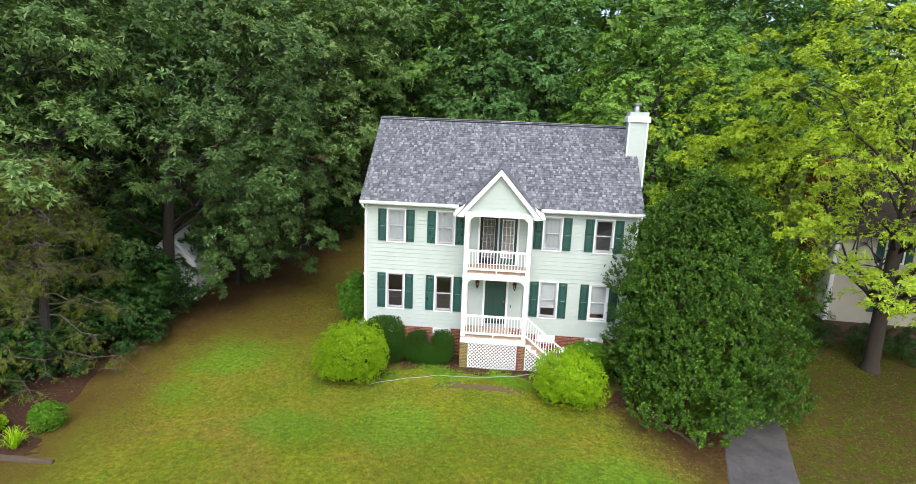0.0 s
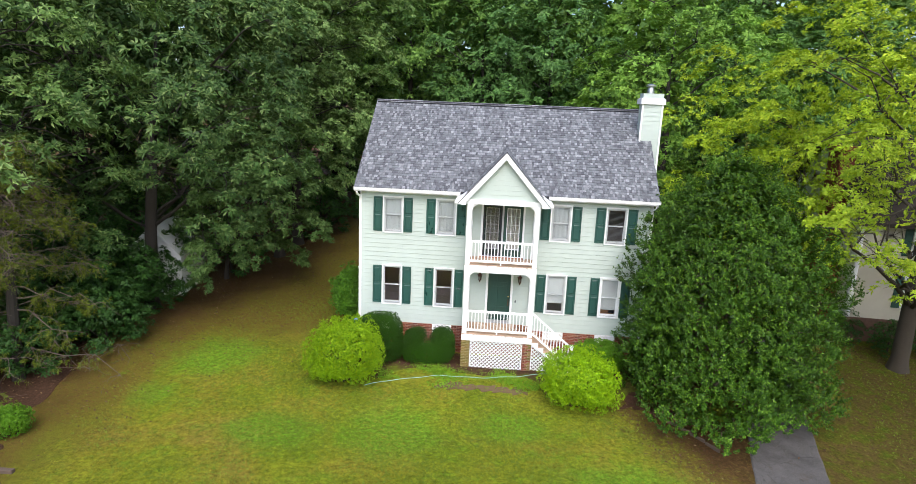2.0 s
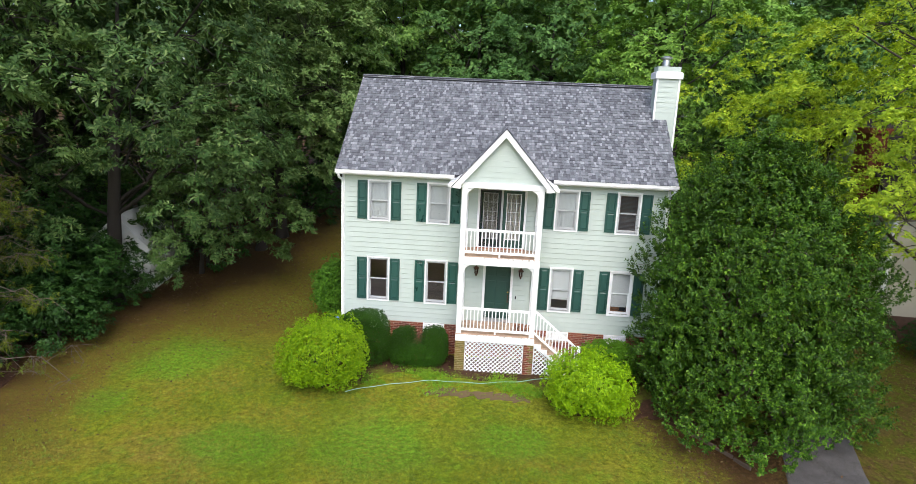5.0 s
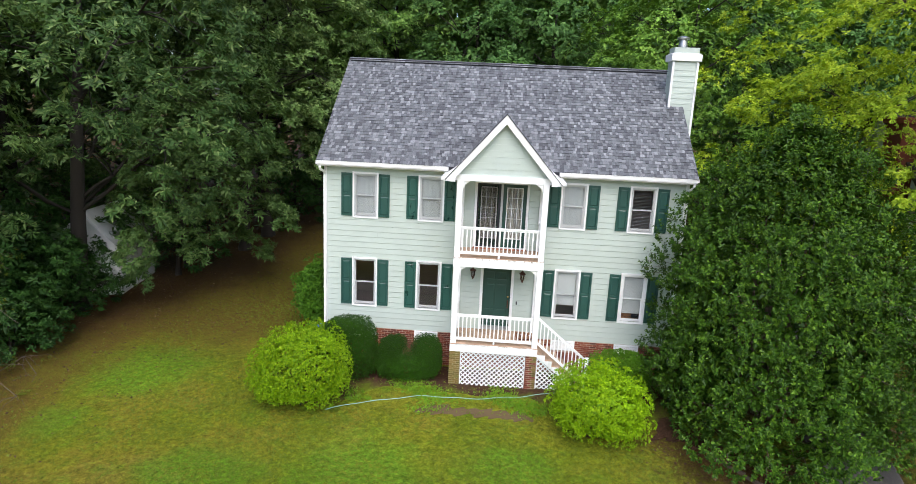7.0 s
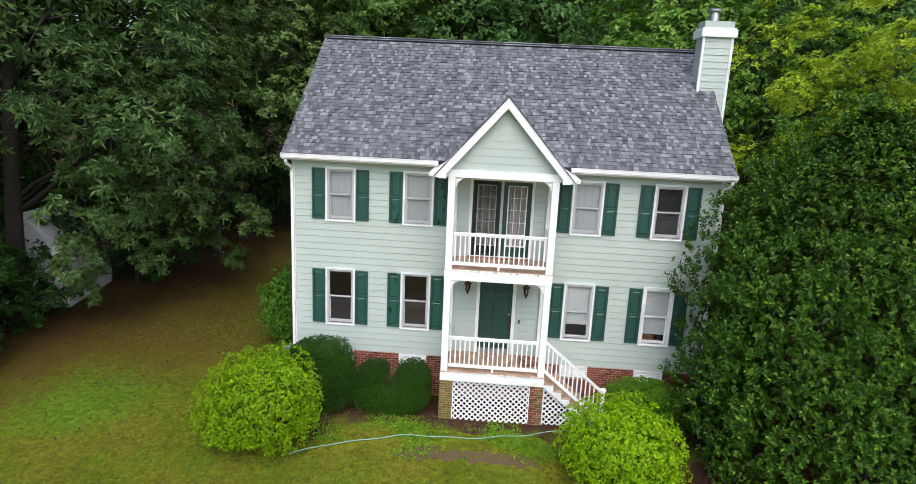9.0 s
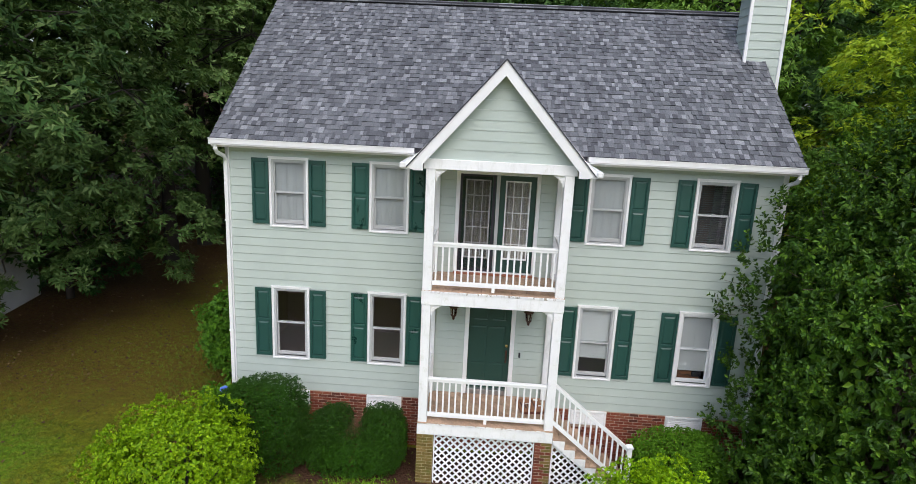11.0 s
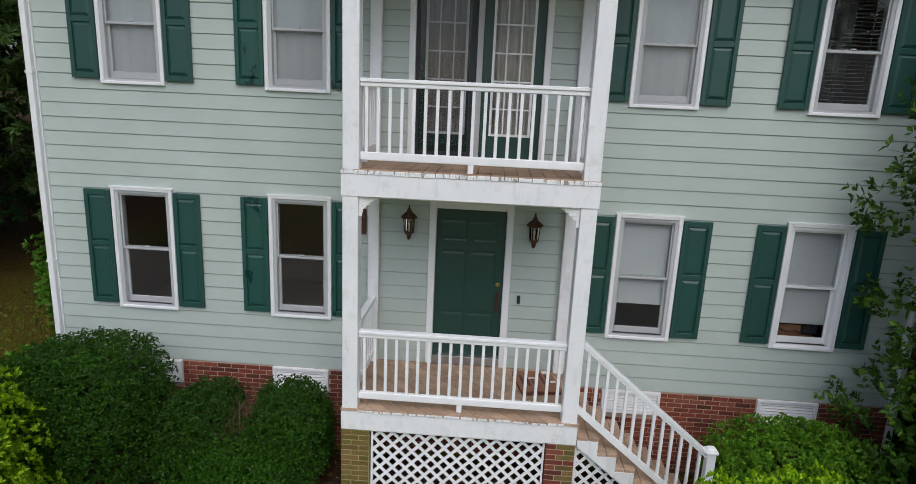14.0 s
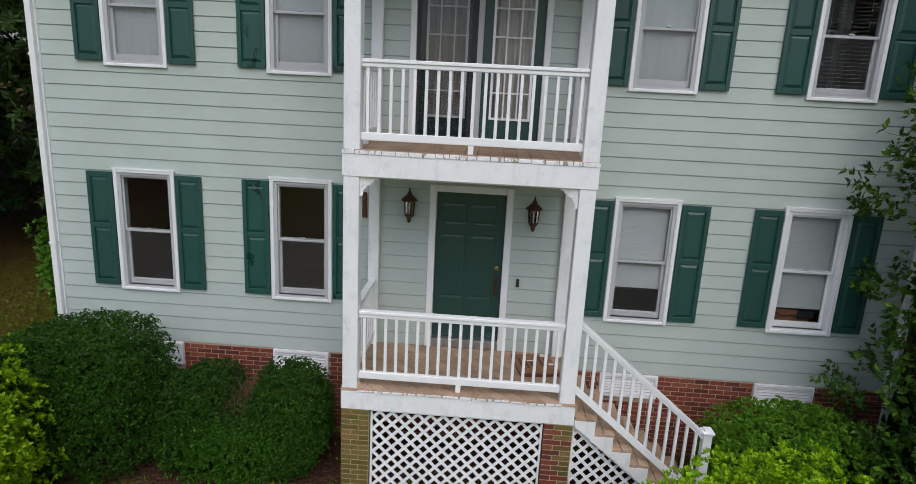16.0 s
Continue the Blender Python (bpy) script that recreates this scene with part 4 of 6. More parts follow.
part("deadbolt", lathe([(0.032, 0), (0.03, 0.015), (0.018, 0.022), (0.018, 0.03)], 14), "brass", entry, "brass deadbolt").matrix_basis = pose(0.385, 0.045, 2.42, 90, 0, 0)
hd = box(0.365, 0.405, 0.032, 0.045, 2.02, 2.32, 0.01)
tube([(0.385, 0.03, 2.05), (0.385, -0.005, 2.07), (0.385, -0.012, 2.14), (0.385, -0.005, 2.21), (0.385, 0.03, 2.24)], [0.009, 0.01, 0.012, 0.01, 0.009], 8, hd)
part("handle", hd, "bronze", entry, "dark bronze door handle")
part("doorbell", box(0.655, 0.695, -0.05, -0.02, 2.2, 2.31, 0.006), "flash", house, "dark doorbell button")

# ---- balcony doors ----
fd = boxes([(-0.87, -0.79, -0.045, 0.05, 4.06, 6.24), (0.79, 0.87, -0.045, 0.05, 4.06, 6.24), (-0.79, 0.79, -0.045, 0.05, 6.17, 6.24)], 0.006)
french = part("door", fd, "trim", house, "pair of dark green glazed balcony doors")
part("mullion", boxes([(-0.035, 0.035, 0.0, 0.06, 4.1, 6.17)]), "storm", french, "grey centre post")
for sx in (-1, 1):
    x0, x1 = sorted((sx * 0.037, sx * 0.788))
    st = 0.115
    part("door_leaf", boxes([(x0, x0 + st, 0.03, 0.075, 4.1, 6.168), (x1 - st, x1, 0.03, 0.075, 4.1, 6.168), (x0 + st, x1 - st, 0.03, 0.075, 4.1, 4.38), (x0 + st, x1 - st, 0.03, 0.075, 6.06, 6.168)], 0.003), "door", french, "dark green door leaf")
    a0, a1, b0, b1 = x0 + st, x1 - st, 4.38, 6.06
    rows = [(a0, a0 + 0.03, 0.02, 0.06, b0, b1), (a1 - 0.03, a1, 0.02, 0.06, b0, b1), (a0 + 0.03, a1 - 0.03, 0.02, 0.06, b0, b0 + 0.03), (a0 + 0.03, a1 - 0.03, 0.02, 0.06, b1 - 0.03, b1)]
    for k in (1, 2):
        xm = a0 + (a1 - a0) * k / 3
        rows.append((xm - 0.009, xm + 0.009, 0.025, 0.055, b0 + 0.03, b1 - 0.03))
    for k in range(1, 5):
        zm = b0 + (b1 - b0) * k / 5
        rows.append((a0 + 0.03, a1 - 0.03, 0.028, 0.052, zm - 0.009, zm + 0.009))
    part("muntin_grid", boxes(rows), "trim", french, "white muntin grid")
    pane = part("pane", box(a0 + 0.01, a1 - 0.01, 0.038, 0.043, b0 + 0.01, b1 - 0.01), "glass", french)
    pane.visible_shadow = False
    bm = bmesh.new()
    n = 46
    top = [bm.verts.new((a0 - 0.08 + (a1 - a0 + 0.16) * k / n, 0.14 + 0.045 * math.sin(k * 0.9 + sx), 6.1)) for k in range(n + 1)]
    bot = [bm.verts.new((v.co.x, 0.14 + 0.055 * math.sin(k * 0.9 + sx + 0.3), 4.15)) for k, v in enumerate(top)]
    for k in range(n):
        bm.faces.new((bot[k], bot[k + 1], top[k + 1], top[k]))
    part("curtain", bm, "curtain", french, "pale gathered curtain")
part("screen_frame", boxes([(-0.785, -0.74, -0.012, 0.012, 4.1, 6.168), (-0.11, -0.055, -0.012, 0.012, 4.1, 6.168), (-0.74, -0.12, -0.012, 0.012, 4.1, 4.16), (-0.74, -0.12, -0.012, 0.012, 6.12, 6.168)]), "flash", french, "dark screen door frame")
mesh_pane = part("screen", box(-0.74, -0.12, -0.002, 0.002, 4.16, 6.12), "dark_screen", french, "dark insect screen")
mesh_pane.visible_shadow = False
part("threshold", box(-0.79, 0.79, -0.07, 0.09, 4.07, 4.1, 0.004), "trim", french)
part("sill", box(-0.86, 0.86, -0.15, -0.026, 4.052, 4.088, 0.004), "sill_red", french, "red-brown wooden sill")

# ---- porch ----
porch = thing("porch", "white two-storey porch with gabled roof and railings", "porch")
PF = -1.42
for sx in (-1, 1):
    for name, z0, z1 in (("post", 1.225, 3.76), ("post", 4.0, 6.38)):
        x = sx * 1.27
        part(name, box(x - 0.088, x + 0.088, PF, PF + 0.176, z0, z1, 0.006), "porch_white", porch, "square white porch post")
        part("pilaster", box(x - 0.07, x + 0.07, -0.115, -0.026, z0, z1, 0.004), "porch_white", porch)
# lower and upper frames
for z0, z1, top in ((1.0, 1.225, 1.345), (3.76, 4.0, 4.065)):
    part("beam", boxes([(-1.37, 1.37, PF - 0.01, PF + 0.05, z0, z1), (-1.37, -1.31, PF + 0.05, -0.026, z0, z1), (1.31, 1.37, PF + 0.05, -0.026, z0, z1)], 0.004), "porch_white", porch, "weathered white porch beam")
    part("joists", boxes([(-1.3 + 0.4 * k, -1.26 + 0.4 * k, PF + 0.06, -0.03, z0 + 0.03, z1) for k in range(7)]), "deck", porch)
part("ceiling", box(-1.3, 1.3, PF + 0.06, -0.03, 3.74, 3.78), "porch_white", porch)
deck_up = part("deck", box(-1.3, 1.3, PF + 0.06, -0.03, 4.002, 4.02), "deck", porch, "brown wooden balcony floor")
for k in range(19):
    x0 = -1.374 + 0.1447 * k
    part("plank", box(x0 + 0.002, x0 + 0.142, PF - 0.011, -0.03, 4.022, 4.05, 0.003), "deck", deck_up)
rng = random.Random(23)
for k in range(19):
    x0 = -1.374 + 0.1447 * k
    part("plank_end", box(x0 + 0.003, x0 + 0.141, PF - 0.019, PF - 0.0115, 4.002 + rng.uniform(-0.008, 0.002), 4.045 + rng.uniform(-0.004, 0.003), 0.003), "porch_edge", deck_up, "flaking white paint on plank end")
deck_low = part("deck", box(-1.3, 1.3, PF + 0.06, -0.03, 1.226, 1.24), "deck", porch, "brown diagonal porch floor boards")
cutter = [((-1.374, 0, 0), (-1, 0, 0)), ((1.374, 0, 0), (1, 0, 0)), ((0, PF - 0.018, 0), (0, -1, 0)), ((0, -0.028, 0), (0, 1, 0))]
for k in range(-16, 17):
    bm = box(-2.6, 2.6, -0.068, 0.066, 1.242, 1.27, 0.004, pose(0.2 * k, -0.7, 0, 0, 0, -45))
    for co, no in cutter:
        r = bmesh.ops.bisect_plane(bm, geom=list(bm.verts) + list(bm.edges) + list(bm.faces), plane_co=co, plane_no=no, clear_outer=True)
        edges = [e for e in r["geom_cut"] if isinstance(e, bmesh.types.BMEdge)]
        if edges:
            bmesh.ops.contextual_create(bm, geom=edges)
    if len(bm.faces) > 3:
        part("plank", bm, "deck", deck_low)
        xe = 0.2 * k - 0.7 - PF - 0.018 + 0.018
        if abs(xe) < 1.27:
            part("plank_end", box(xe - 0.094 + rng.uniform(0, 0.01), xe + 0.094 - rng.uniform(0, 0.012), PF - 0.026, PF - 0.0185, 1.236 + rng.uniform(-0.01, 0.004), 1.262 + rng.uniform(-0.01, 0.002), 0.002), "porch_edge", deck_low)
    else:
        bm.free()


def railing(x0, y0, x1, y1, z, label="white railing with square balusters"):
    """A level railing on a floor at z, with its balusters."""
    d = Vector((x1 - x0, y1 - y0, 0))
    n = max(3, round(d.length / 0.124))
    m = Matrix.Translation((x0, y0, z)) @ Matrix.Rotation(math.atan2(d.y, d.x), 4, "Z")
    L = d.length
    bm = boxes([(0, L, -0.045, 0.045, 0.89, 0.93), (0, L, -0.03, 0.03, 0.845, 0.892)], 0.006)
    bm.transform(m)
    r = part("railing", bm, "rail_white", porch, label)
    low = box(0, L, -0.03, 0.03, 0.085, 0.17, 0.006)
    low.transform(m)
    part("bottom_rail", low, "rail_white", r)
    foot = box(L / 2 - 0.03, L / 2 + 0.03, -0.028, 0.028, -0.008, 0.085, 0.003)
    foot.transform(m)
    part("foot_block", foot, "rail_white", r)
    me = mesh_box("baluster", 0.034, 0.034, 0.675, "rail_white", 0.003)
    for k in range(n):
        p = m @ Vector((L * (k + 0.5) / n - 0.017, -0.017, 0.17))
        piece("baluster", me, r, p, (0, 0, math.atan2(d.y, d.x)))


for z in (1.28, 4.06):
    railing(-1.18, PF + 0.09, 1.18, PF + 0.09, z)
    railing(-1.27, -0.115, -1.27, PF + 0.176, z)
railing(1.27, -0.115, 1.27, PF + 0.176, 4.06)

# scroll brackets in the corners below the beams
def bracket(x, z, sx):
    bm = bmesh.new()
    pts = [(0, 0), (0.2, 0), (0.2, -0.025), (0.165, -0.035), (0.15, -0.06), (0.12, -0.065), (0.105, -0.095), (0.075, -0.1), (0.065, -0.13), (0.04, -0.14), (0.035, -0.17), (0.025, -0.22), (0, -0.22)]
    b = prism([(px, pz) for px, pz in pts], -0.012, 0.012)
    for cx, cz, r in ((0.06, -0.055, 0.034), (0.115, -0.032, 0.022), (0.03, -0.115, 0.02)):
        ring = [(cx + r * math.cos(a) * (0.5 + a / 9), -0.016, cz + r * math.sin(a) * (0.5 + a / 9)) for a in [0.5 * k for k in range(11)]]
        tube(ring, [0.006] * len(ring), 5, b)
    b.transform(Matrix.Translation((x, PF + 0.05, z)) @ Matrix.Diagonal((sx, 1, 1, 1)))
    bm.free()
    bmesh.ops.recalc_face_normals(b, faces=b.faces)
    part("bracket", b, "rail_white", porch, "white scrollwork bracket")


for sx in (-1, 1):
    bracket(sx * -1.18, 3.76, sx)
    bracket(sx * -1.18, 6.38, sx)

# porch gable
part("beam", boxes([(-1.4, 1.4, PF - 0.01, PF + 0.1, 6.38, 6.565), (-1.37, -1.25, PF + 0.1, -0.026, 6.38, 6.5), (1.25, 1.37, PF + 0.1, -0.026, 6.38, 6.5)], 0.004), "porch_white", porch, "white gable beam")
part("ceiling", box(-1.25, 1.25, PF + 0.1, -0.03, 6.46, 6.49), "porch_white", porch)
gable = part("gable_wall", prism([(-1.5, 6.5), (1.5, 6.5), (0, 6.5 + 1.5 * 1.14)], PF + 0.06, PF + 0.1), "porch_white", porch, "pale green sided gable")
for k in range(10):
    z0, z1 = 6.565 + k * ROW, 6.565 + (k + 1) * ROW - 0.003
    w0, w1 = (8.28 - z0) / 1.14, max(0.01, (8.28 - z1) / 1.14)
    if w0 < 0.08:
        break
    bm = bmesh.new()
    co = [(-w0, PF + 0.06, z0), (w0, PF + 0.06, z0), (w0, PF + 0.04, z0), (-w0, PF + 0.04, z0), (-w1, PF + 0.06, z1), (w1, PF + 0.06, z1), (w1, PF + 0.05, z1), (-w1, PF + 0.05, z1)]
    v = [bm.verts.new(c) for c in co]
    for f in ((0, 1, 2, 3), (7, 6, 5, 4), (3, 2, 6, 7), (1, 0, 4, 5), (0, 3, 7, 4), (2, 1, 5, 6)):
        bm.faces.new([v[j] for j in f])
    part("board", bm, "siding", gable)
g_roof = part("porch_roof", boxes([(-0.02, 0.02, G_FRONT + 0.1, 1.7, 8.1, 8.3)]), "felt", porch, "small gabled shingle roof over porch")
GA = math.atan(G_RISE)
for sx in (-1, 1):
    # barge board with its return at the foot, and fascia
    pts = [(0, 8.345), (0, 8.075), (-1.4, 8.075 - 1.4 * 1.14), (-1.4, 6.36), (-1.56, 6.36), (-1.72, 6.42)]
    b = prism([(-sx * a, z) for a, z in pts], G_FRONT + 0.02, G_FRONT + 0.05)
    part("barge_board", b, "trim", porch, "white gable barge board")
    part("soffit", prism([(-sx * a, z) for a, z in ((0, 8.20), (0, 8.17), (-1.5, 8.17 - 1.5 * 1.14), (-1.5, 8.20 - 1.5 * 1.14))], G_FRONT + 0.05, PF + 0.06), "trim", porch)
    part("eave_box", prism([(sx * a, z) for a, z in ((1.42, 6.37), (1.74, 6.37), (1.78, 6.47), (1.44, 6.72))], G_FRONT + 0.05, -0.32), "trim", porch, "white boxed eave end")
    part("gutter_end", box(min(sx * 1.72, sx * 1.83), max(sx * 1.72, sx * 1.83), G_FRONT - 0.005, -0.35, 6.385, 6.495, 0.02), "gutter", porch, "white gutter end")
    m = Matrix.Translation((0, 0, G_TOP - 0.02)) @ Matrix.Rotation(sx * GA, 4, "Y")
    length = 1.70 / math.cos(GA)
    rows = []
    for k in range(int(length / EXPO) + 1):
        s0, s1 = k * EXPO, min((k + 1) * EXPO + 0.004, length)
        zs = G_TOP - s1 * math.sin(GA)
        y_end = min(1.9, ROOF_Y + (zs - ROOF_Z) / RISE + 0.22)
        y = G_FRONT
        while y < y_end:
            w = rng.choice((0.065, 0.085, 0.105, 0.14))
            a, c = (s0, s1) if sx > 0 else (-s1, -s0)
            rows.append((a, c, y, min(y + w - 0.003, y_end), -0.004, 0.012 + rng.choice((0, 0.004, 0.008))))
            y += w
    stuff("shingle_course", rows, m, "shingle_many", g_roof)
    stuff("ridge_cap", [((0 if sx > 0 else -0.13), (0.13 if sx > 0 else 0), G_FRONT + 0.28 * k, G_FRONT + 0.28 * k + 0.27, 0.012, 0.028) for k in range(12)], m, "shingle_many", g_roof)
    part("drip_edge", prism([(sx * a, z) for a, z in ((0, 8.346), (0, 8.363), (1.68, 8.363 - 1.68 * 1.14), (1.68, 8.346 - 1.68 * 1.14))], G_FRONT - 0.005, G_FRONT + 0.03), "flash", g_roof)

# brick piers and lattice
for sx, kind in ((-1, "moss"), (1, "red")):
    x0 = -1.37 if sx < 0 else 1.03
    pier = part("brick_pier", box(x0 + 0.005, x0 + 0.335, PF + 0.005, PF + 0.335, -0.45, 0.998), "mortar_moss" if kind == "moss" else "mortar", porch, "mossy yellow-green brick pier" if kind == "moss" else "red brick pier")
    full = mesh_box("brick", 0.205, 0.1, BH - BJ, "brick_moss" if kind == "moss" else "brick", 0.004)
    short = mesh_box("brick", 0.115, 0.1, BH - BJ, "brick_moss" if kind == "moss" else "brick", 0.004)
    full_moss, short_moss = (mesh_box("brick", w, 0.1, BH - BJ, "brick_moss", 0.004) for w in (0.205, 0.115))
    for k in range(20):
        z = 0.994 - (k + 1) * BH
        a, b = (full, short) if k % 2 else (short, full)
        wa = 0.215 if k % 2 else 0.125
        piece("brick", a, pier, (x0, PF, z))
        other = b
        if kind == "red" and k % 7 != 3:
            other = short_moss if b is short else full_moss
        piece("brick", other, pier, (x0 + wa, PF, z))
        for xs in (x0 + 0.1, x0 + 0.34):
            piece("brick", b, pier, (xs, PF + 0.11, z), (0, 0, math.pi / 2))


def lattice(outline, y, name_label):
    """Crossed slats cut to an outline of x and z that bulges nowhere inwards."""
    xs, zs = [p[0] for p in outline], [p[1] for p in outline]
    cx, cz = sum(xs) / len(xs), sum(zs) / len(zs)
    top = part("lattice", box(min(xs), max(xs), y - 0.015, y + 0.012, min(zs), min(zs) + 0.03), "rail_white", porch, name_label)
    for (a, b), (c, d) in zip(outline, outline[1:] + outline[:1]):
        L = math.hypot(c - a, d - b)
        part("batten", box(0.0, L, -0.016, 0.011, -0.002, 0.022, 0, Matrix.Translation((a, y, b)) @ Matrix.Rotation(-math.atan2(d - b, c - a), 4, "Y")), "rail_white", top)
    for way in (-1, 1):
        k = -40
        while k < 41:
            bm = box(-3, 3, -0.004, 0.004, -0.0185, 0.0185, 0, Matrix.Translation((cx + 0.153 * k, y + 0.005 * way, cz)) @ Matrix.Rotation(way * math.pi / 4, 4, "Y"))
            for (a, b), (c, d) in zip(outline, outline[1:] + outline[:1]):
                no = Vector((d - b, 0, -(c - a)))
                r = bmesh.ops.bisect_plane(bm, geom=list(bm.verts) + list(bm.edges) + list(bm.faces), plane_co=(a, 0, b), plane_no=no, clear_outer=True)
            if len(bm.faces) >= 4:
                part("slat", bm, "porch_white", top)
            else:
                bm.free()
            k += 1


# added unseen board: keeps side light out behind the lattice
part("skirt_panel", box(-1.36, -1.34, PF + 0.345, -0.03, -0.4, 0.995), "dark_base", porch, "added dark board that keeps light from under the porch")
lattice([(-1.02, -0.3), (1.02, -0.3), (1.02, 0.985), (-1.02, 0.985)], PF + 0.06, "white diagonal lattice skirt")

# stairs down to the side
RUN, N = 0.222, 8
TOP = 1.27
RISER = (TOP + 0.2) / N
S0 = 1.40


def stair_z(x):
    return TOP - RISER * (x - S0) / RUN


for y0 in (PF, -0.32):
    pts = [(S0 - 0.02, TOP - 0.05)]
    for k in range(1, N):
        pts += [(S0 + RUN * (k - 1), TOP - RISER * k - 0.03), (S0 + RUN * k, TOP - RISER * k - 0.03)]
    pts = [(S0 - 0.02, 0.985)] + [(S0 - 0.02, TOP - RISER - 0.03)] + pts[1:] + [(S0 + RUN * (N - 1) + 0.02, -0.3), (S0 + RUN * (N - 1) - 0.05, -0.3), (S0 + RUN * (N - 1) - 0.09, -0.22)]
    part("stringer", prism(pts, y0, y0 + 0.04), "porch_white", porch, "white stepped stair stringer")
for k in range(1, N):
    part("stair_tread", boxes([(S0 + RUN * (k - 1) - 0.01, S0 + RUN * (k - 0.5) - 0.003, PF + 0.008, -0.26, TOP - RISER * k - 0.03, TOP - RISER * k + 0.008), (S0 + RUN * (k - 0.5) + 0.003, S0 + RUN * k + 0.012, PF + 0.008, -0.26, TOP - RISER * k - 0.03, TOP - RISER * k + 0.008)], 0.004), "deck", porch)
    part("stair_riser", box(S0 + RUN * (k - 1) - 0.018, S0 + RUN * (k - 1), PF + 0.06, -0.32, TOP - RISER * k, TOP - RISER * (k - 1) - 0.04), "deck", porch)
YR = PF + 0.09
ang = math.atan2(RISER, RUN)
XE = 2.93
sr = bmesh.new()
for lo, hi, half in ((0.915, 0.955, 0.045), (0.87, 0.915, 0.03), (0.07, 0.16, 0.03)):
    run = prism([(1.355, stair_z(1.355) + lo), (XE - 0.05, stair_z(XE - 0.05) + lo), (XE - 0.05, stair_z(XE - 0.05) + hi), (1.355, stair_z(1.355) + hi)], YR - half, YR + half)
    me = bpy.data.meshes.new("tmp")
    run.to_mesh(me)
    run.free()
    sr.from_mesh(me)
    bpy.data.meshes.remove(me)
stair_rail = part("railing", sr, "rail_white", porch, "sloping white stair railing")
me = mesh_box("baluster", 0.034, 0.034, 0.79, "rail_white", 0.003)
for k in range(13):
    x = 1.44 + 0.114 * k
    piece("baluster", me, stair_rail, (x - 0.017, YR - 0.017, stair_z(x) + 0.1))
newel = box(XE - 0.05, XE + 0.05, YR - 0.05, YR + 0.05, -0.45, stair_z(XE) + 0.98, 0.004)
add_box(newel, XE - 0.07, XE + 0.07, YR - 0.07, YR + 0.07, stair_z(XE) + 0.98, stair_z(XE) + 1.015, 0.008)
add_box(newel, XE - 0.05, XE + 0.05, YR - 0.05, YR + 0.05, stair_z(XE) + 1.015, stair_z(XE) + 1.04, 0.012)
part("newel_post", newel, "rail_white", porch, "white newel post with square cap")
lattice([(1.38, -0.3), (2.93, -0.3), (1.38, 0.98)], PF + 0.075, "white triangular lattice below the stairs")


# ---- things on the porch ----
def lantern(x, z):
    t = thing("wall_lantern", "dark bronze wall lantern beside the front door", "lantern", "porch lanterns", at=(x, -0.03, z))
    b = bmesh.new()
    add_box(b, -0.05, 0.05, -0.03, 0.0, -0.14, 0.02, 0.01)
    tube([(0, -0.02, -0.1), (0, -0.07, -0.16), (0, -0.12, -0.15), (0, -0.13, -0.11)], [0.014, 0.012, 0.012, 0.014], 8, b)
    part("bracket", b, "bronze", t)
    c = lathe([(0.045, -0.12), (0.06, -0.1), (0.062, -0.09)], 8, at=(0, -0.13, 0))
    for k in range(6):
        a = math.pi * k / 3
        tube([(0.055 * math.cos(a), -0.13 + 0.055 * math.sin(a), -0.1), (0.072 * math.cos(a), -0.13 + 0.072 * math.sin(a), 0.09)], [0.006, 0.006], 5, c)
    lathe([(0.012, -0.2), (0.025, -0.18), (0.03, -0.14), (0.045, -0.12)], 8, c, (0, -0.13, 0))
    part("cage", c, "bronze", t)
    r = lathe([(0.1, 0.085), (0.112, 0.1), (0.06, 0.15), (0.03, 0.17), (0.03, 0.19), (0.01, 0.22), (0.012, 0.24), (0.002, 0.26)], 8, at=(0, -0.13, 0))
    part("hood", r, "bronze", t)
    g = part("pane", lathe([(0.048, -0.09), (0.064, 0.09)], 6, at=(0, -0.13, 0)), "glass", t, "clear lantern glass")
    g.visible_shadow = False
    part("bulb", lathe([(0.008, -0.09), (0.012, -0.02), (0.016, 0.0), (0.012, 0.03), (0.002, 0.05)], 8, at=(0, -0.13, 0)), "paper", t)


lantern(-0.80, 3.22)
lantern(0.81, 3.2)

ornament = thing("wall_ornament", "small rusty iron ornament hung on porch wall", "ornament", at=(-1.42, -0.03, 3.2))
part("plate", box(-0.04, 0.04, -0.03, 0.0, -0.17, 0.17, 0.01), "rust", ornament)
part("ring", lathe([(0.035, 0), (0.04, 0.012), (0.025, 0.02)], 12), "bronze", ornament).matrix_basis = pose(0, -0.03, 0.06, 90, 0, 0)

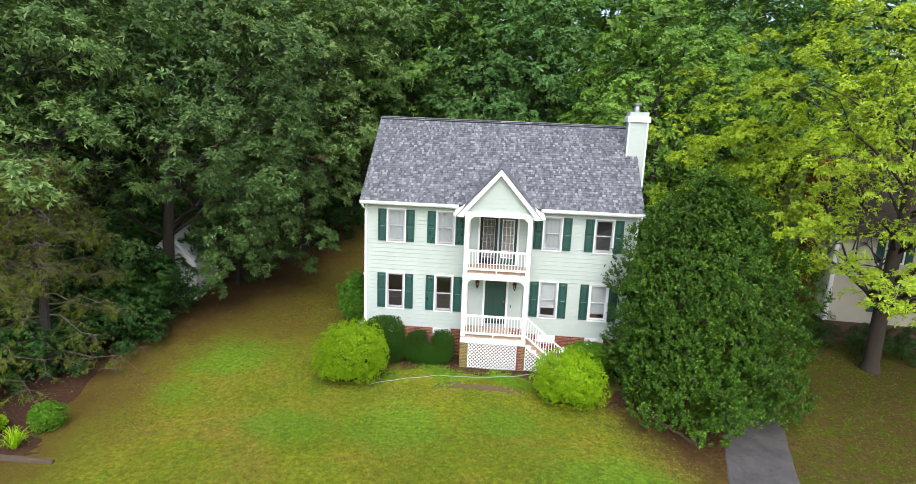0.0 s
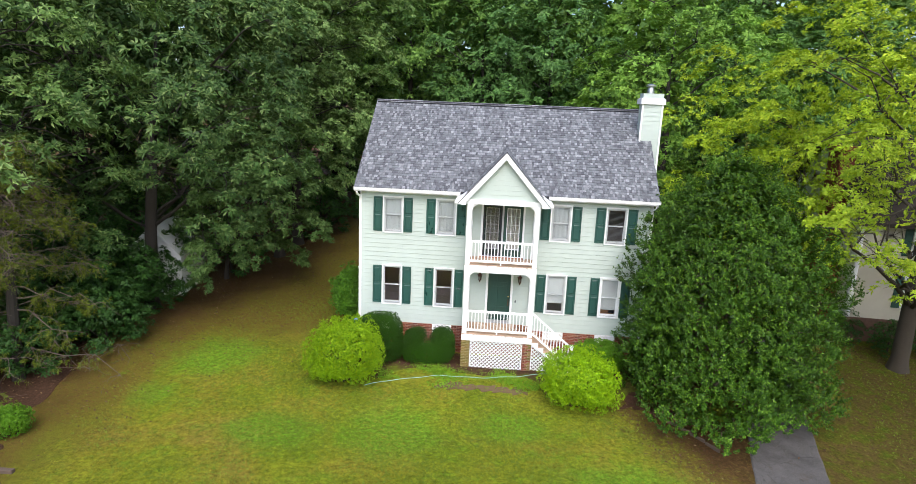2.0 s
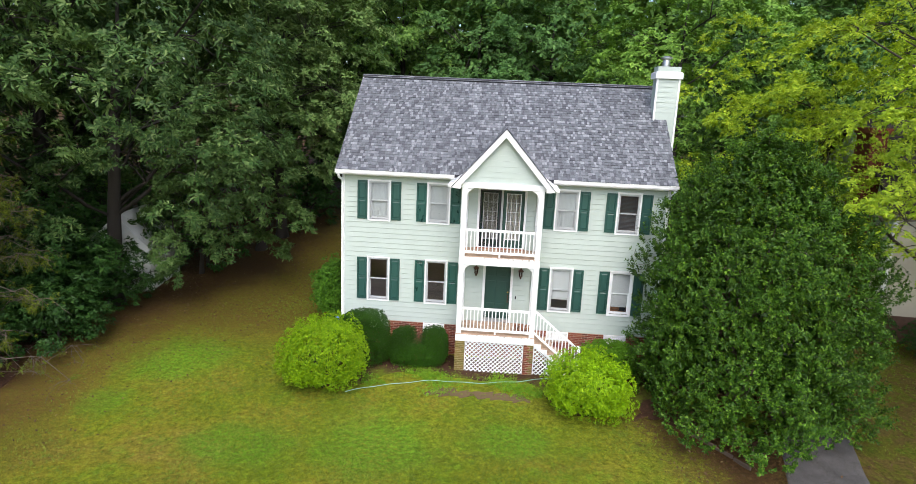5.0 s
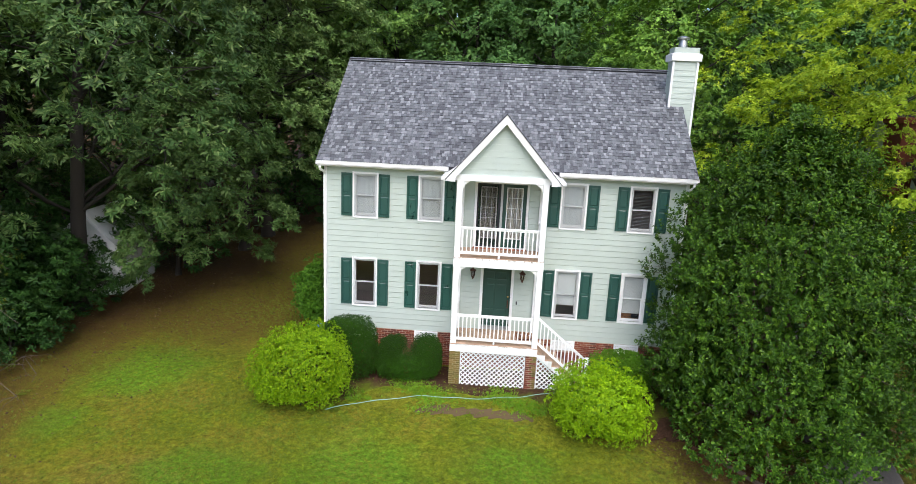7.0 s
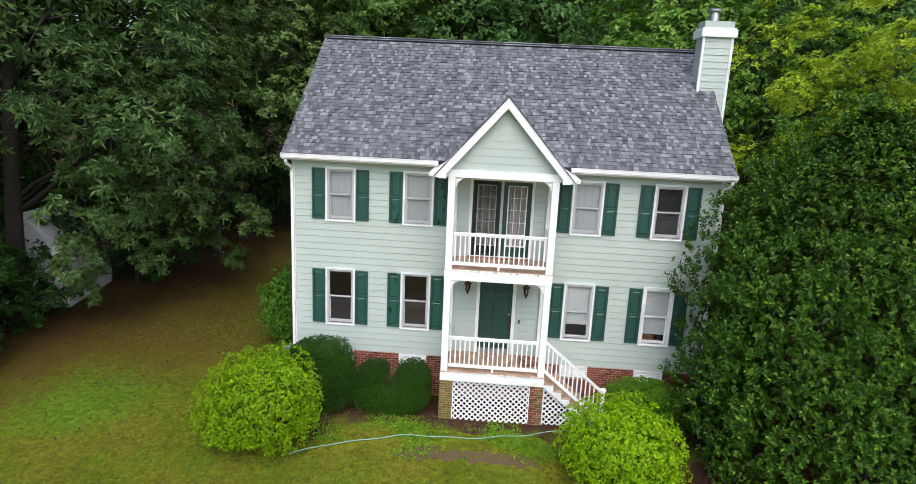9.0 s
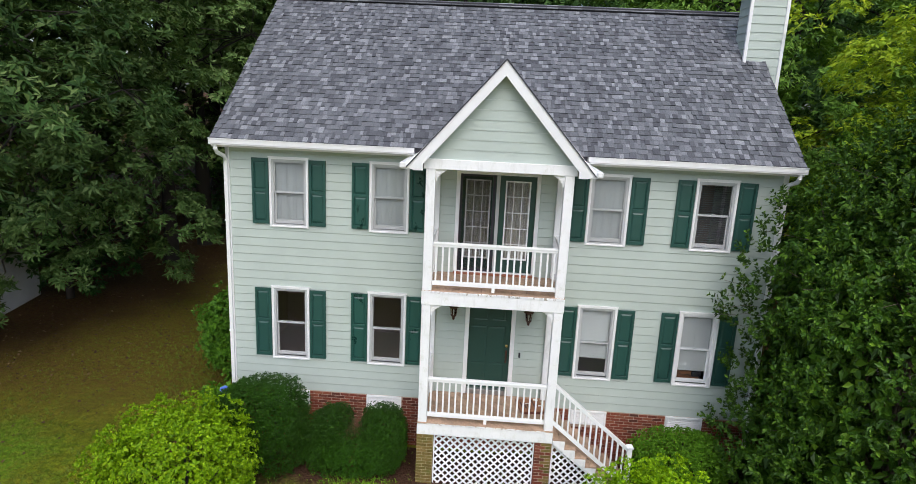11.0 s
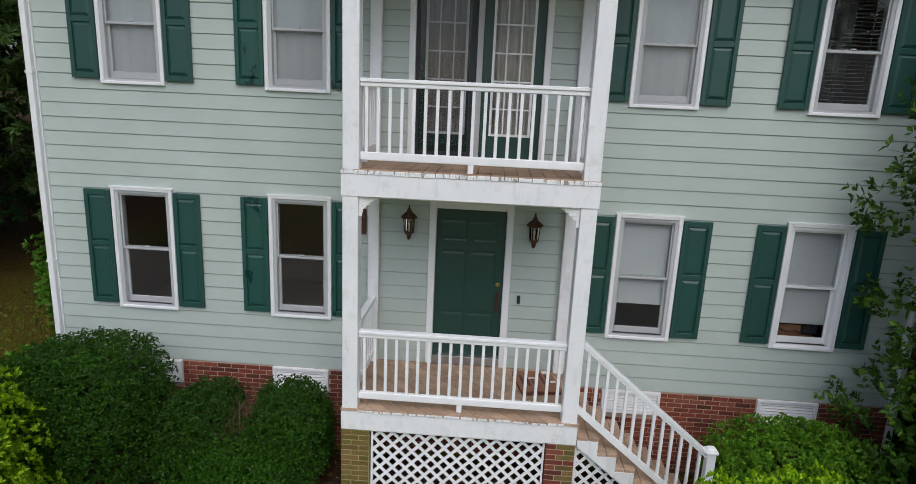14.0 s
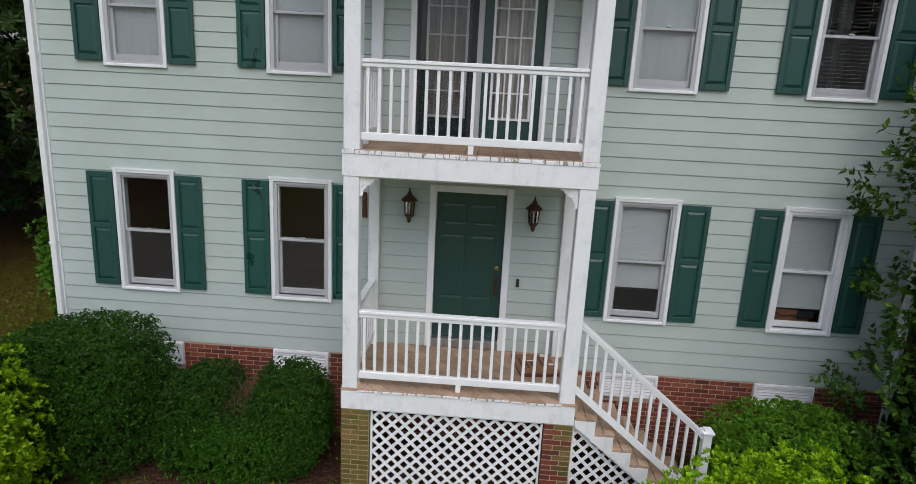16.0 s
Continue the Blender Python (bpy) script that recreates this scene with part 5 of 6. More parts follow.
carton = thing("carton", "flat brown cardboard carton lying on porch floor", "box", at=(0.95, -0.5, 1.271), turn=11)
part("body", box(-0.25, 0.25, -0.29, 0.29, 0.0, 0.05, 0.006), "carton_edge", carton, "dark carton side")
part("flap", boxes([(-0.262, 0.002, -0.285, 0.3, 0.051, 0.058), (0.006, 0.258, -0.298, 0.286, 0.051, 0.056)], 0.002), "cardboard", carton, "folded brown cardboard flaps")
for a, b, c, d in ((-0.2, -0.165, -0.2, 0.16), (-0.13, -0.095, -0.14, 0.2), (-0.06, -0.035, -0.2, 0.05), (0.07, 0.1, -0.1, 0.22), (0.14, 0.16, -0.05, 0.15)):
    part("print", box(a, b, c, d, 0.0582, 0.0595), "ink", carton, "dark printed bar")
for a, b, c, d in ((-0.09, 0.0, 0.06, 0.09), (0.13, 0.22, 0.19, 0.27), (0.17, 0.24, -0.07, -0.02)):
    part("address_tag", box(a, b, c, d, 0.0597, 0.061), "paper", carton, "white paper tag")

stoop = thing("side_stoop", "white railed stoop at the side of house", "stoop", at=(-HALF - 0.03, 5.2, 1.15))
part("deck", box(-1.1, 0, -0.9, 0.9, -0.06, 0.0), "deck", stoop)
for px, py in ((-1.05, -0.85), (-1.05, 0.85), (-0.06, -0.85)):
    part("post", box(px - 0.045, px + 0.045, py - 0.045, py + 0.045, -1.3, 1.0, 0.004), "rail_white", stoop)
part("top_rail", box(-1.0, -0.1, -0.88, -0.82, 0.87, 0.93, 0.004), "rail_white", stoop)
part("top_rail", box(-1.08, -1.02, -0.8, 0.8, 0.87, 0.93, 0.004), "rail_white", stoop)
part("bottom_rail", box(-1.0, -0.1, -0.87, -0.83, 0.1, 0.15), "rail_white", stoop)
part("bottom_rail", box(-1.07, -1.03, -0.8, 0.8, 0.1, 0.15), "rail_white", stoop)
for k in range(7):
    part("baluster", box(-0.97 + 0.125 * k, -0.935 + 0.125 * k, -0.867, -0.833, 0.15, 0.87), "rail_white", stoop)

# ---- planting ----
def unit(v):
    return v / np.maximum(np.linalg.norm(v, axis=-1, keepdims=True), 1e-9)


def leaf_arrays(r, tips, ways, k, length, width, open0=50, open1=100, fold=0.18, sag=0.25, small=False):
    """k leaves round each twig tip: folded four-cornered blades, or plain three-cornered ones (small)."""
    n = len(tips)
    tips, ways = np.repeat(tips, k, 0), np.repeat(unit(ways), k, 0)
    side = unit(np.cross(ways, unit(r.normal(size=(n * k, 3)))))
    other = np.cross(ways, side)
    turn = np.tile(np.arange(k) * 2 * np.pi / k, n) + r.uniform(-0.5, 0.5, n * k)
    th = np.radians(r.uniform(open0, open1, n * k))[:, None]
    out = side * np.cos(turn)[:, None] + other * np.sin(turn)[:, None]
    d = unit(ways * np.cos(th) + out * np.sin(th))
    nrm = unit(ways * np.sin(th) - out * np.cos(th) + 0.25 * r.normal(size=(n * k, 3)))
    s = unit(np.cross(d, nrm))
    L = (length * r.uniform(0.65, 1.25, n * k))[:, None]
    W = L * width / length
    down = np.array([0, 0, 1]) * L * sag
    if small:
        v = np.stack([tips + d * L * 0.02, tips + d * L * 0.62 + s * W / 2 - 0.4 * down, tips + d * L - s * W * 0.35 - down], 1)
    else:
        mid = tips + d * L * 0.55
        v = np.stack([tips + d * L * 0.05, mid + s * W / 2 + nrm * W * fold, tips + d * L - down, mid - s * W / 2 + nrm * W * fold], 1)
    return v.reshape(-1, 3)


def leaf_mesh(name, verts, material, corners=4):
    return array_mesh(name, verts, np.arange(len(verts)).reshape(-1, corners), material)


def directions(r, n, low=-1.0):
    z = r.uniform(low, 1, n)
    a = r.uniform(0, 2 * np.pi, n)
    q = np.sqrt(1 - z * z)
    return np.stack([q * np.cos(a), q * np.sin(a), z], -1)


def facing(d, axis, least=-0.15):
    """Directions turned over to the side of their axis."""
    dot = (d * axis).sum(-1, keepdims=True)
    return np.where(dot < least, d - 2 * dot * axis, d)


def apart(r, make, n):
    """n of many candidate places, chosen to lie well apart."""
    c = make(6 * n)
    pick = [0]
    near = np.linalg.norm(c - c[0], axis=1)
    for _ in range(n - 1):
        i = int(near.argmax())
        pick.append(i)
        near = np.minimum(near, np.linalg.norm(c - c[i], axis=1))
    return c[pick]


def lumpy(r, d, amount=0.16):
    """A smooth uneven factor over directions."""
    w = r.normal(size=(7, 3)) * 2.3
    ph = r.uniform(0, 6.28, 7)
    return 1 + amount * np.sin(d @ w.T + ph).mean(-1) * 2.2


def branch(r, bm, a, b, r0, r1, steps=6, wob=0.06):
    a, b = np.array(a, float), np.array(b, float)
    L = np.linalg.norm(b - a)
    pts, rad = [], []
    for k in range(steps + 1):
        t = k / steps
        p = a + (b - a) * t + r.normal(size=3) * wob * L * math.sin(math.pi * t) * 0.6 + np.array([0, 0, 0.08 * L * math.sin(math.pi * t)])
        pts.append(tuple(p))
        rad.append(r0 + (r1 - r0) * t)
    tube(pts, rad, 7 if r0 > 0.05 else 4, bm)
    return pts


def tree_meshes(seed, height, crown_r, crown_low, n, sprays, m, leaf, width, material, trunk_r=0.28, bough=1.6, flat=0.6, lean=0.0, limbs=12, k=6, taper_up=0.42, droop=0.35, bark="bark", inner=900):
    """Trunk-with-limbs mesh and crown mesh at the origin.
    The crown is n domed boughs with dark gaps between them, each of several sprays, each spray of leafy twig ends."""
    r = np.random.default_rng(seed)
    mid, half = (height + crown_low) / 2, (height - crown_low) / 2
    wave = np.random.default_rng(seed + 500)
    w0, ph = wave.normal(size=(7, 3)) * 2.3, wave.uniform(0, 6.28, 7)
    top = np.array([lean, 0, mid])

    def places(count, near=0.8, far=1.0):
        d = directions(r, count, -0.95)
        q = d / (np.abs(d) ** 2.7).sum(-1, keepdims=True) ** (1 / 2.7)
        shell = r.uniform(near, far, count) * (1 + 0.5 * np.sin(d @ w0.T + ph).mean(-1))
        taper = np.clip(1.08 - taper_up * np.clip(q[:, 2] + 0.1, 0, 2) ** 2, 0.4, 1.1)
        return q * shell[:, None] * np.array([crown_r, crown_r, half]) * np.stack([taper, taper, np.ones(count)], -1) + top

    c = apart(r, lambda count: places(count, 0.72, 1.04), n)
    size = bough * r.uniform(0.65, 1.3, n)
    out = unit((c - np.array([lean, 0, mid - 0.3 * half])) * np.array([1, 1, 0.3]))
    up = np.array([0, 0, 1.0])
    o, big = np.repeat(out, sprays, 0), np.repeat(size, sprays)[:, None]
    d = facing(directions(r, n * sprays), unit(o * 0.75 + up * 0.75), 0.0)
    s = np.repeat(c, sprays, 0) + d * big * np.array([1, 1, flat]) * r.uniform(0.66, 1.1, (len(d), 1))
    s[:, 2] -= droop * (d[:, 0] ** 2 + d[:, 1] ** 2) * big[:, 0]
    ss = 0.27 * big * r.uniform(0.6, 1.35, (len(d), 1))
    o, ss, ds = np.repeat(o, m, 0), np.repeat(ss, m, 0), np.repeat(d, m, 0)
    e = facing(directions(r, n * sprays * m), unit(ds * 0.5 + up * 0.8))
    p = np.repeat(s, m, 0) + e * ss * np.array([1, 1, 0.75]) * r.uniform(0.8, 1.05, (len(e), 1))
    w = unit(e * 0.55 + up * 0.6 + 0.3 * o + 0.2 * r.normal(size=e.shape))
    v = leaf_arrays(r, p, w, k, leaf, width, 50, 95, 0, 0.22, True)
    core = places(inner, 0.3, 0.75)
    v = np.concatenate([v, leaf_arrays(r, core, unit(core - top + up + r.normal(size=core.shape)), 5, leaf * 1.2, width * 1.4, 50, 100, 0, 0.2, True)])
    bm = bmesh.new()
    base = [(0, 0, -0.4), (0.0, 0, 0.0), (0.015, 0, 0.45), (0.04 + lean * 0.1, 0.03, height * 0.2), (lean * 0.4 + 0.1, -0.06, height * 0.45), (lean * 0.8, 0.1, height * 0.62), (lean, 0.0, height * 0.78)]
    tube(base, [trunk_r * 2.0, trunk_r * 1.5, trunk_r * 1.12, trunk_r, trunk_r * 0.75, trunk_r * 0.36, 0.02], 10, bm)
    for i in r.choice(n, min(limbs, n), replace=False):
        z = min(max(c[i, 2] - np.hypot(c[i, 0], c[i, 1]) * 0.55, height * 0.16), height * 0.8)
        pts = branch(r, bm, (lean * z / height, 0, z), c[i], trunk_r * 0.36 * (1.15 - z / height), 0.02)
        for t in (2, 3):
            near = np.argsort(np.linalg.norm(c - np.array(pts[t]), axis=1))[1:3]
            for b in near:
                branch(r, bm, pts[t], c[b], 0.04, 0.01, 4)
        for b in range(sprays):
            branch(r, bm, c[i], s[i * sprays + b], 0.014, 0.004, 3)
    tm = bpy.data.meshes.new("trunk")
    bm.to_mesh(tm)
    bm.free()
    tm.materials.append(M[bark])
    for f in tm.polygons:
        f.use_smooth = True
    return tm, leaf_mesh("crown", v, material, 3)


def plant_tree(meshes, x, y, size=1.0, turn=0.0, label="", name="tree", sink=0.0, group=""):
    t = tagged(new(name), label, "tree", group)
    t.matrix_basis = Matrix.Translation((x, y, float(ground_z(x, y)) - sink)) @ Matrix.Rotation(radians(turn), 4, "Z") @ Matrix.Scale(size, 4)
    for nm, me in zip(("trunk", "crown"), meshes):
        ob = new(nm, me)
        ob.parent = t
    return t


OAK_A = tree_meshes(21, 18, 6.0, 5.6, 50, 15, 11, 0.25, 0.085, "leaf_oak_mid", 0.27, 1.35, 0.95, 1.0, k=9)
OAK_B = tree_meshes(22, 17.5, 5.0, 4.2, 50, 14, 11, 0.25, 0.1, "leaf_oak_pale", 0.26, 1.25, 0.95, k=8)
OAK_C = tree_meshes(27, 18, 5.2, 8.0, 44, 14, 10, 0.25, 0.1, "leaf_oak_pale", 0.28, 1.3, 0.9, k=8)
YOUNG = tree_meshes(29, 8.9, 3.3, 1.6, 34, 14, 10, 0.2, 0.085, "leaf_young", 0.1, 0.8, 0.75, 3.0, 10, k=8, inner=700)
WOOD_A = tree_meshes(23, 20, 5.2, 4.0, 52, 13, 9, 0.28, 0.15, "leaf_wood", 0.28, 1.3, 0.85)
WOOD_B = tree_meshes(24, 19, 4.6, 3.0, 48, 13, 9, 0.28, 0.15, "leaf_wood_dark", 0.25, 1.25, 0.85)
WOOD_C = tree_meshes(25, 20, 5.2, 2.5, 70, 15, 11, 0.23, 0.115, "leaf_bright", 0.28, 1.15, 0.8, k=7)
WOOD_D = tree_meshes(28, 21, 5.4, 2.0, 50, 8, 5, 0.48, 0.27, "leaf_wood", 0.28, 1.5, 0.8, 0.0, 5, inner=700)
OAK_D = tree_meshes(30, 18, 5.4, 3.0, 54, 11, 6, 0.34, 0.15, "leaf_oak_shaded", 0.28, 1.45, 0.85, 0.0, 6)
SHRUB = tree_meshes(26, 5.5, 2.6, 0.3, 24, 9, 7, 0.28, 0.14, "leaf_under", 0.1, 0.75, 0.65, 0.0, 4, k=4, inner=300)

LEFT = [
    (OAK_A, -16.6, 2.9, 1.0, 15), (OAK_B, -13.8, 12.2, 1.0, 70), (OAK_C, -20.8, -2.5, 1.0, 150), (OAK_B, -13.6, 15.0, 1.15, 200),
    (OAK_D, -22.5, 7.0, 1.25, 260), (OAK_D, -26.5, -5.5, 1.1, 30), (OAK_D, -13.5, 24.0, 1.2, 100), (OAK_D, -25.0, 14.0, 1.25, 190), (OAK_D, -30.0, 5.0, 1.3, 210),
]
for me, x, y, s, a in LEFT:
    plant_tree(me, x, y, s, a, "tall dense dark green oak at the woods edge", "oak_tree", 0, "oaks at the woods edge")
plant_tree(YOUNG, -15.0, 7.4, 1.0, -38, "young pale green oak at the lawn edge", "oak_sapling")
BACK = [
    (WOOD_A, -7.5, 22.5, 1.0, 0), (WOOD_B, -2.0, 21.0, 1.0, 60), (WOOD_B, 2.8, 20.5, 1.02, 120), (WOOD_C, 8.8, 12.0, 0.9, 30), (WOOD_B, 14.0, 19.0, 1.0, 200), (WOOD_B, 20.0, 18.0, 1.0, 280),
    (WOOD_D, -10.0, 31.0, 1.3, 10), (WOOD_D, -19.0, 28.0, 1.35, 75), (WOOD_D, -27.0, 18.0, 1.4, 130), (WOOD_D, -2.5, 31.0, 1.35, 90), (WOOD_D, 4.5, 30.0, 1.3, 150), (WOOD_D, 11.5, 28.0, 1.25, 260), (WOOD_D, 19.0, 29.0, 1.3, 310), (WOOD_D, 27.0, 24.0, 1.2, 40), (WOOD_D, 32.0, 14.0, 1.1, 140), (WOOD_D, -6.0, 40.0, 1.5, 20), (WOOD_D, 4.0, 40.0, 1.5, 170), (WOOD_D, 15.0, 38.0, 1.5, 230), (WOOD_D, -17.0, 38.0, 1.5, 300), (WOOD_D, -34.0, 26.0, 1.5, 80), (WOOD_D, 26.0, 36.0, 1.5, 120),
]
for me, x, y, s, a in BACK:
    plant_tree(me, x, y, s, a, "tall green woodland tree behind the house", "woodland_tree", 0, "woods behind the house")
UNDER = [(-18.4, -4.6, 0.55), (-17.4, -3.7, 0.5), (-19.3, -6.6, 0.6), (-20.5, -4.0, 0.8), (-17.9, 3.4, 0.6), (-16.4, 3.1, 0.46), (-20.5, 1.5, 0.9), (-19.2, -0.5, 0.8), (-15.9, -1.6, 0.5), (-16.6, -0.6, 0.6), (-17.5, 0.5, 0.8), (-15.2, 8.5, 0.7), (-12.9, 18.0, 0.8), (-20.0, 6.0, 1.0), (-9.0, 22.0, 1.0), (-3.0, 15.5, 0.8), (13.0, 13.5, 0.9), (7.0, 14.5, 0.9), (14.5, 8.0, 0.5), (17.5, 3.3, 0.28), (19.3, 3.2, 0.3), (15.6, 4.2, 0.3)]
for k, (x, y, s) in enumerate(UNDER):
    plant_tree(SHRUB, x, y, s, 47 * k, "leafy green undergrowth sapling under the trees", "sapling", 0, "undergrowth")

YELLOW = tree_meshes(31, 17.0, 8.2, 4.4, 210, 12, 11, 0.142, 0.064, "leaf_yellow", 0.3, 1.1, 0.6, 0.3, 30, k=9, bark="bark_pale", inner=3000)
plant_tree(YELLOW, 17.0, 1.7, 1.0, 20, "broad yellow-green tree with grey trunk on lawn", "shade_tree")
YELLOW_B = tree_meshes(32, 10.5, 3.9, 2.2, 75, 11, 12, 0.14, 0.065, "leaf_yellow", 0.16, 1.0, 0.6, 0.2, 14, k=7, bark="bark_pale")
plant_tree(YELLOW_B, 15.7, 9.6, 1.0, 200, "smaller yellow-green tree behind the holly", "shade_tree")


# clipped and natural shrubs
def shrub_mesh(name, seed, rx, ry, h, leaf, width, material, knot=0.11, whorls=6, k=6, power=2.4, lump=0.1, low=-0.75, mid=0.5, rough=0.35, shoots=0.0, inner=1500, fill=1.9):
    """A full shrub: small leafy domes over an uneven rounded body, with dark gaps between and larger leaves further in."""
    r = np.random.default_rng(seed)
    ext = np.array([rx, ry, h * (1 - mid)])
    n = int(fill * (rx * ry + 0.8 * (rx + ry) * h) / knot ** 2)
    wave = r.normal(size=(3, 6))

    def body(d, depth):
        q = (np.abs(d) ** power).sum(-1, keepdims=True) ** (1 / power)
        b = d / q * lumpy(np.random.default_rng(seed), d, lump)[:, None]
        b = b * (1 + 0.012 * (np.sin(b @ (wave * 4)).sum(-1, keepdims=True) + np.sin(b @ (wave * 9)).sum(-1, keepdims=True)))
        p = b * depth * ext
        p[:, 2] = np.where(p[:, 2] < 0, p[:, 2] * mid / (1 - mid), p[:, 2]) + h * mid
        return p

    d = directions(r, n, low)
    c = body(d, 1 - knot * np.abs(r.normal(size=(n, 1))) * 2.6 * rough / ext.mean() + shoots * (r.random((n, 1)) < 0.12) * r.random((n, 1)))
    keep = c[:, 2] > 0.05
    c, d = c[keep], d[keep]
    up = np.array([0, 0, 1.0])
    axis = np.repeat(unit(d / ext * ext.mean() + 0.55 * up), whorls, 0)
    e = facing(directions(r, len(c) * whorls), axis, 0.05)
    size = np.repeat(knot * r.uniform(0.6, 1.15, len(c)), whorls)[:, None]
    p = np.repeat(c, whorls, 0) + e * size * 0.8
    w = unit(0.8 * e + 0.7 * axis + 0.25 * up + 0.15 * r.normal(size=e.shape))
    small = leaf < 0.04
    v = leaf_arrays(r, p, w, k, leaf, width, 25, 72, 0.15, 0.0, small)
    di = directions(r, inner, low)
    pi = body(di, r.uniform(0.66, 0.92 if small else 0.86, (inner, 1)))
    pi, di = pi[pi[:, 2] > 0.05], di[pi[:, 2] > 0.05]
    vi = leaf_arrays(r, pi, unit(di + 0.4 * r.normal(size=di.shape)), 4, leaf * 1.5, width * 1.8, 50, 100, 0.1, 0.1, small)
    return leaf_mesh(name, np.concatenate([v, vi]), material, 3 if small else 4)


def stems(seed, rx, ry, h, n=14, r0=0.03):
    r = np.random.default_rng(seed)
    bm = bmesh.new()
    for k in range(n):
        a = r.uniform(0, 6.28)
        q = r.uniform(0.3, 0.85)
        branch(r, bm, (0.12 * math.cos(a), 0.12 * math.sin(a), -0.2), (rx * q * math.cos(a), ry * q * math.sin(a), h * r.uniform(0.5, 0.9)), r0, 0.006, 5)
    return bm


def plant_shrub(x, y, mesh, seed, rx, ry, h, label, name="shrub", category="shrub", group=""):
    t = thing(name, label, category, group, at=(x, y, float(ground_z(x, y))))
    part("stem", stems(seed, rx, ry, h), "bark", t)
    ob = new("foliage", mesh)
    ob.parent = t
    return t


plant_shrub(-5.55, -3.05, shrub_mesh("foliage", 41, 1.43, 1.4, 2.4, 0.056, 0.025, "leaf_lime", 0.115, 6, 7, 2.5, 0.09, -0.9, 0.42, 0.95, inner=3500), 41, 1.3, 1.2, 2.0, "large rounded bright lime-green azalea shrub", group="lime shrubs")
plant_shrub(2.98, -3.42, shrub_mesh("foliage", 42, 1.37, 1.25, 1.93, 0.056, 0.025, "leaf_lime", 0.115, 6, 7, 2.8, 0.09, -0.9, 0.42, 0.95, inner=3500), 42, 1.2, 1.1, 1.5, "large rounded bright lime-green azalea shrub", group="lime shrubs")
plant_shrub(-4.72, -1.1, shrub_mesh("foliage", 43, 0.94, 0.87, 1.82, 0.029, 0.02, "leaf_box", 0.05, 5, 5, 3.3, 0.07, -0.75, 0.5, 0.6, 0.02, 5000, 3.3), 43, 0.9, 0.8, 1.6, "clipped dark green holly shrub by the house")


def gap_shrub():
    """A clipped shrub that has split into two lobes, with dead twigs in the gap."""
    t = thing("shrub", "clipped dark green shrub with a bare gap", "shrub", at=(-2.66, -0.95, float(ground_z(-2.66, -0.95))))
    r = np.random.default_rng(47)
    bm = stems(44, 0.7, 0.6, 1.2, 10)
    for k in range(380):
        a = (r.uniform(-0.3, 0.15), r.uniform(-0.35, 0.35), r.uniform(0.4, 0.85))
        branch(r, bm, a, (a[0] + r.normal() * 0.15, a[1] + r.normal() * 0.15, a[2] + r.uniform(0.1, 0.4)), 0.0045, 0.0015, 3)
    part("stem", bm, "twig_brown", t, "bare brown twigs")
    for dx, dy, rx, ry, h, seed in ((-0.6, 0.0, 0.44, 0.62, 1.24, 44), (0.5, 0.02, 0.5, 0.6, 1.3, 48), (-0.06, -0.26, 0.88, 0.46, 0.86, 45)):
        ob = new("foliage", shrub_mesh("foliage", seed, rx, ry, h, 0.029, 0.02, "leaf_box", 0.05, 5, 5, 3.2, 0.08, -0.75, 0.5, 0.6, 0.02, 2500, 3.3))
        ob.parent, ob.location = t, (dx, dy, 0)


gap_shrub()
plant_shrub(4.1, -1.0, shrub_mesh("foliage", 45, 0.92, 0.66, 1.24, 0.042, 0.02, "leaf_hedge", 0.065, 6, 6, 3.0, 0.08, rough=0.5, shoots=0.05, fill=2.4), 45, 0.9, 0.6, 1.3, "clipped green hedge shrub by the steps")
plant_shrub(-6.85, 2.5, shrub_mesh("foliage", 46, 0.72, 1.25, 2.75, 0.09, 0.045, "leaf_corner", 0.17, 6, 6, 2.2, 0.2, rough=0.8, shoots=0.08), 46, 0.7, 1.0, 2.5, "tall green shrub at the house corner")


hydrangea = plant_shrub(-5.98, -0.2, shrub_mesh("foliage", 49, 0.42, 0.4, 1.3, 0.12, 0.075, "leaf_hedge", 0.15, 3, 4, 2.2, 0.15, inner=120), 49, 0.35, 0.35, 1.2, "leafy green hydrangea with one blue flower head", "hydrangea")
bloom = bmesh.new()
rb = random.Random(5)
for k in range(60):
    a, c = rb.uniform(0, 6.28), rb.uniform(-0.2, 1)
    q = math.sqrt(1 - c * c)
    bmesh.ops.create_icosphere(bloom, subdivisions=1, radius=0.02, matrix=pose(0.08 * q * math.cos(a), 0.08 * q * math.sin(a), 0.07 * c))
part("flower_head", bloom, "flower", hydrangea, "blue flower head").location = (0.18, -0.25, 1.28)


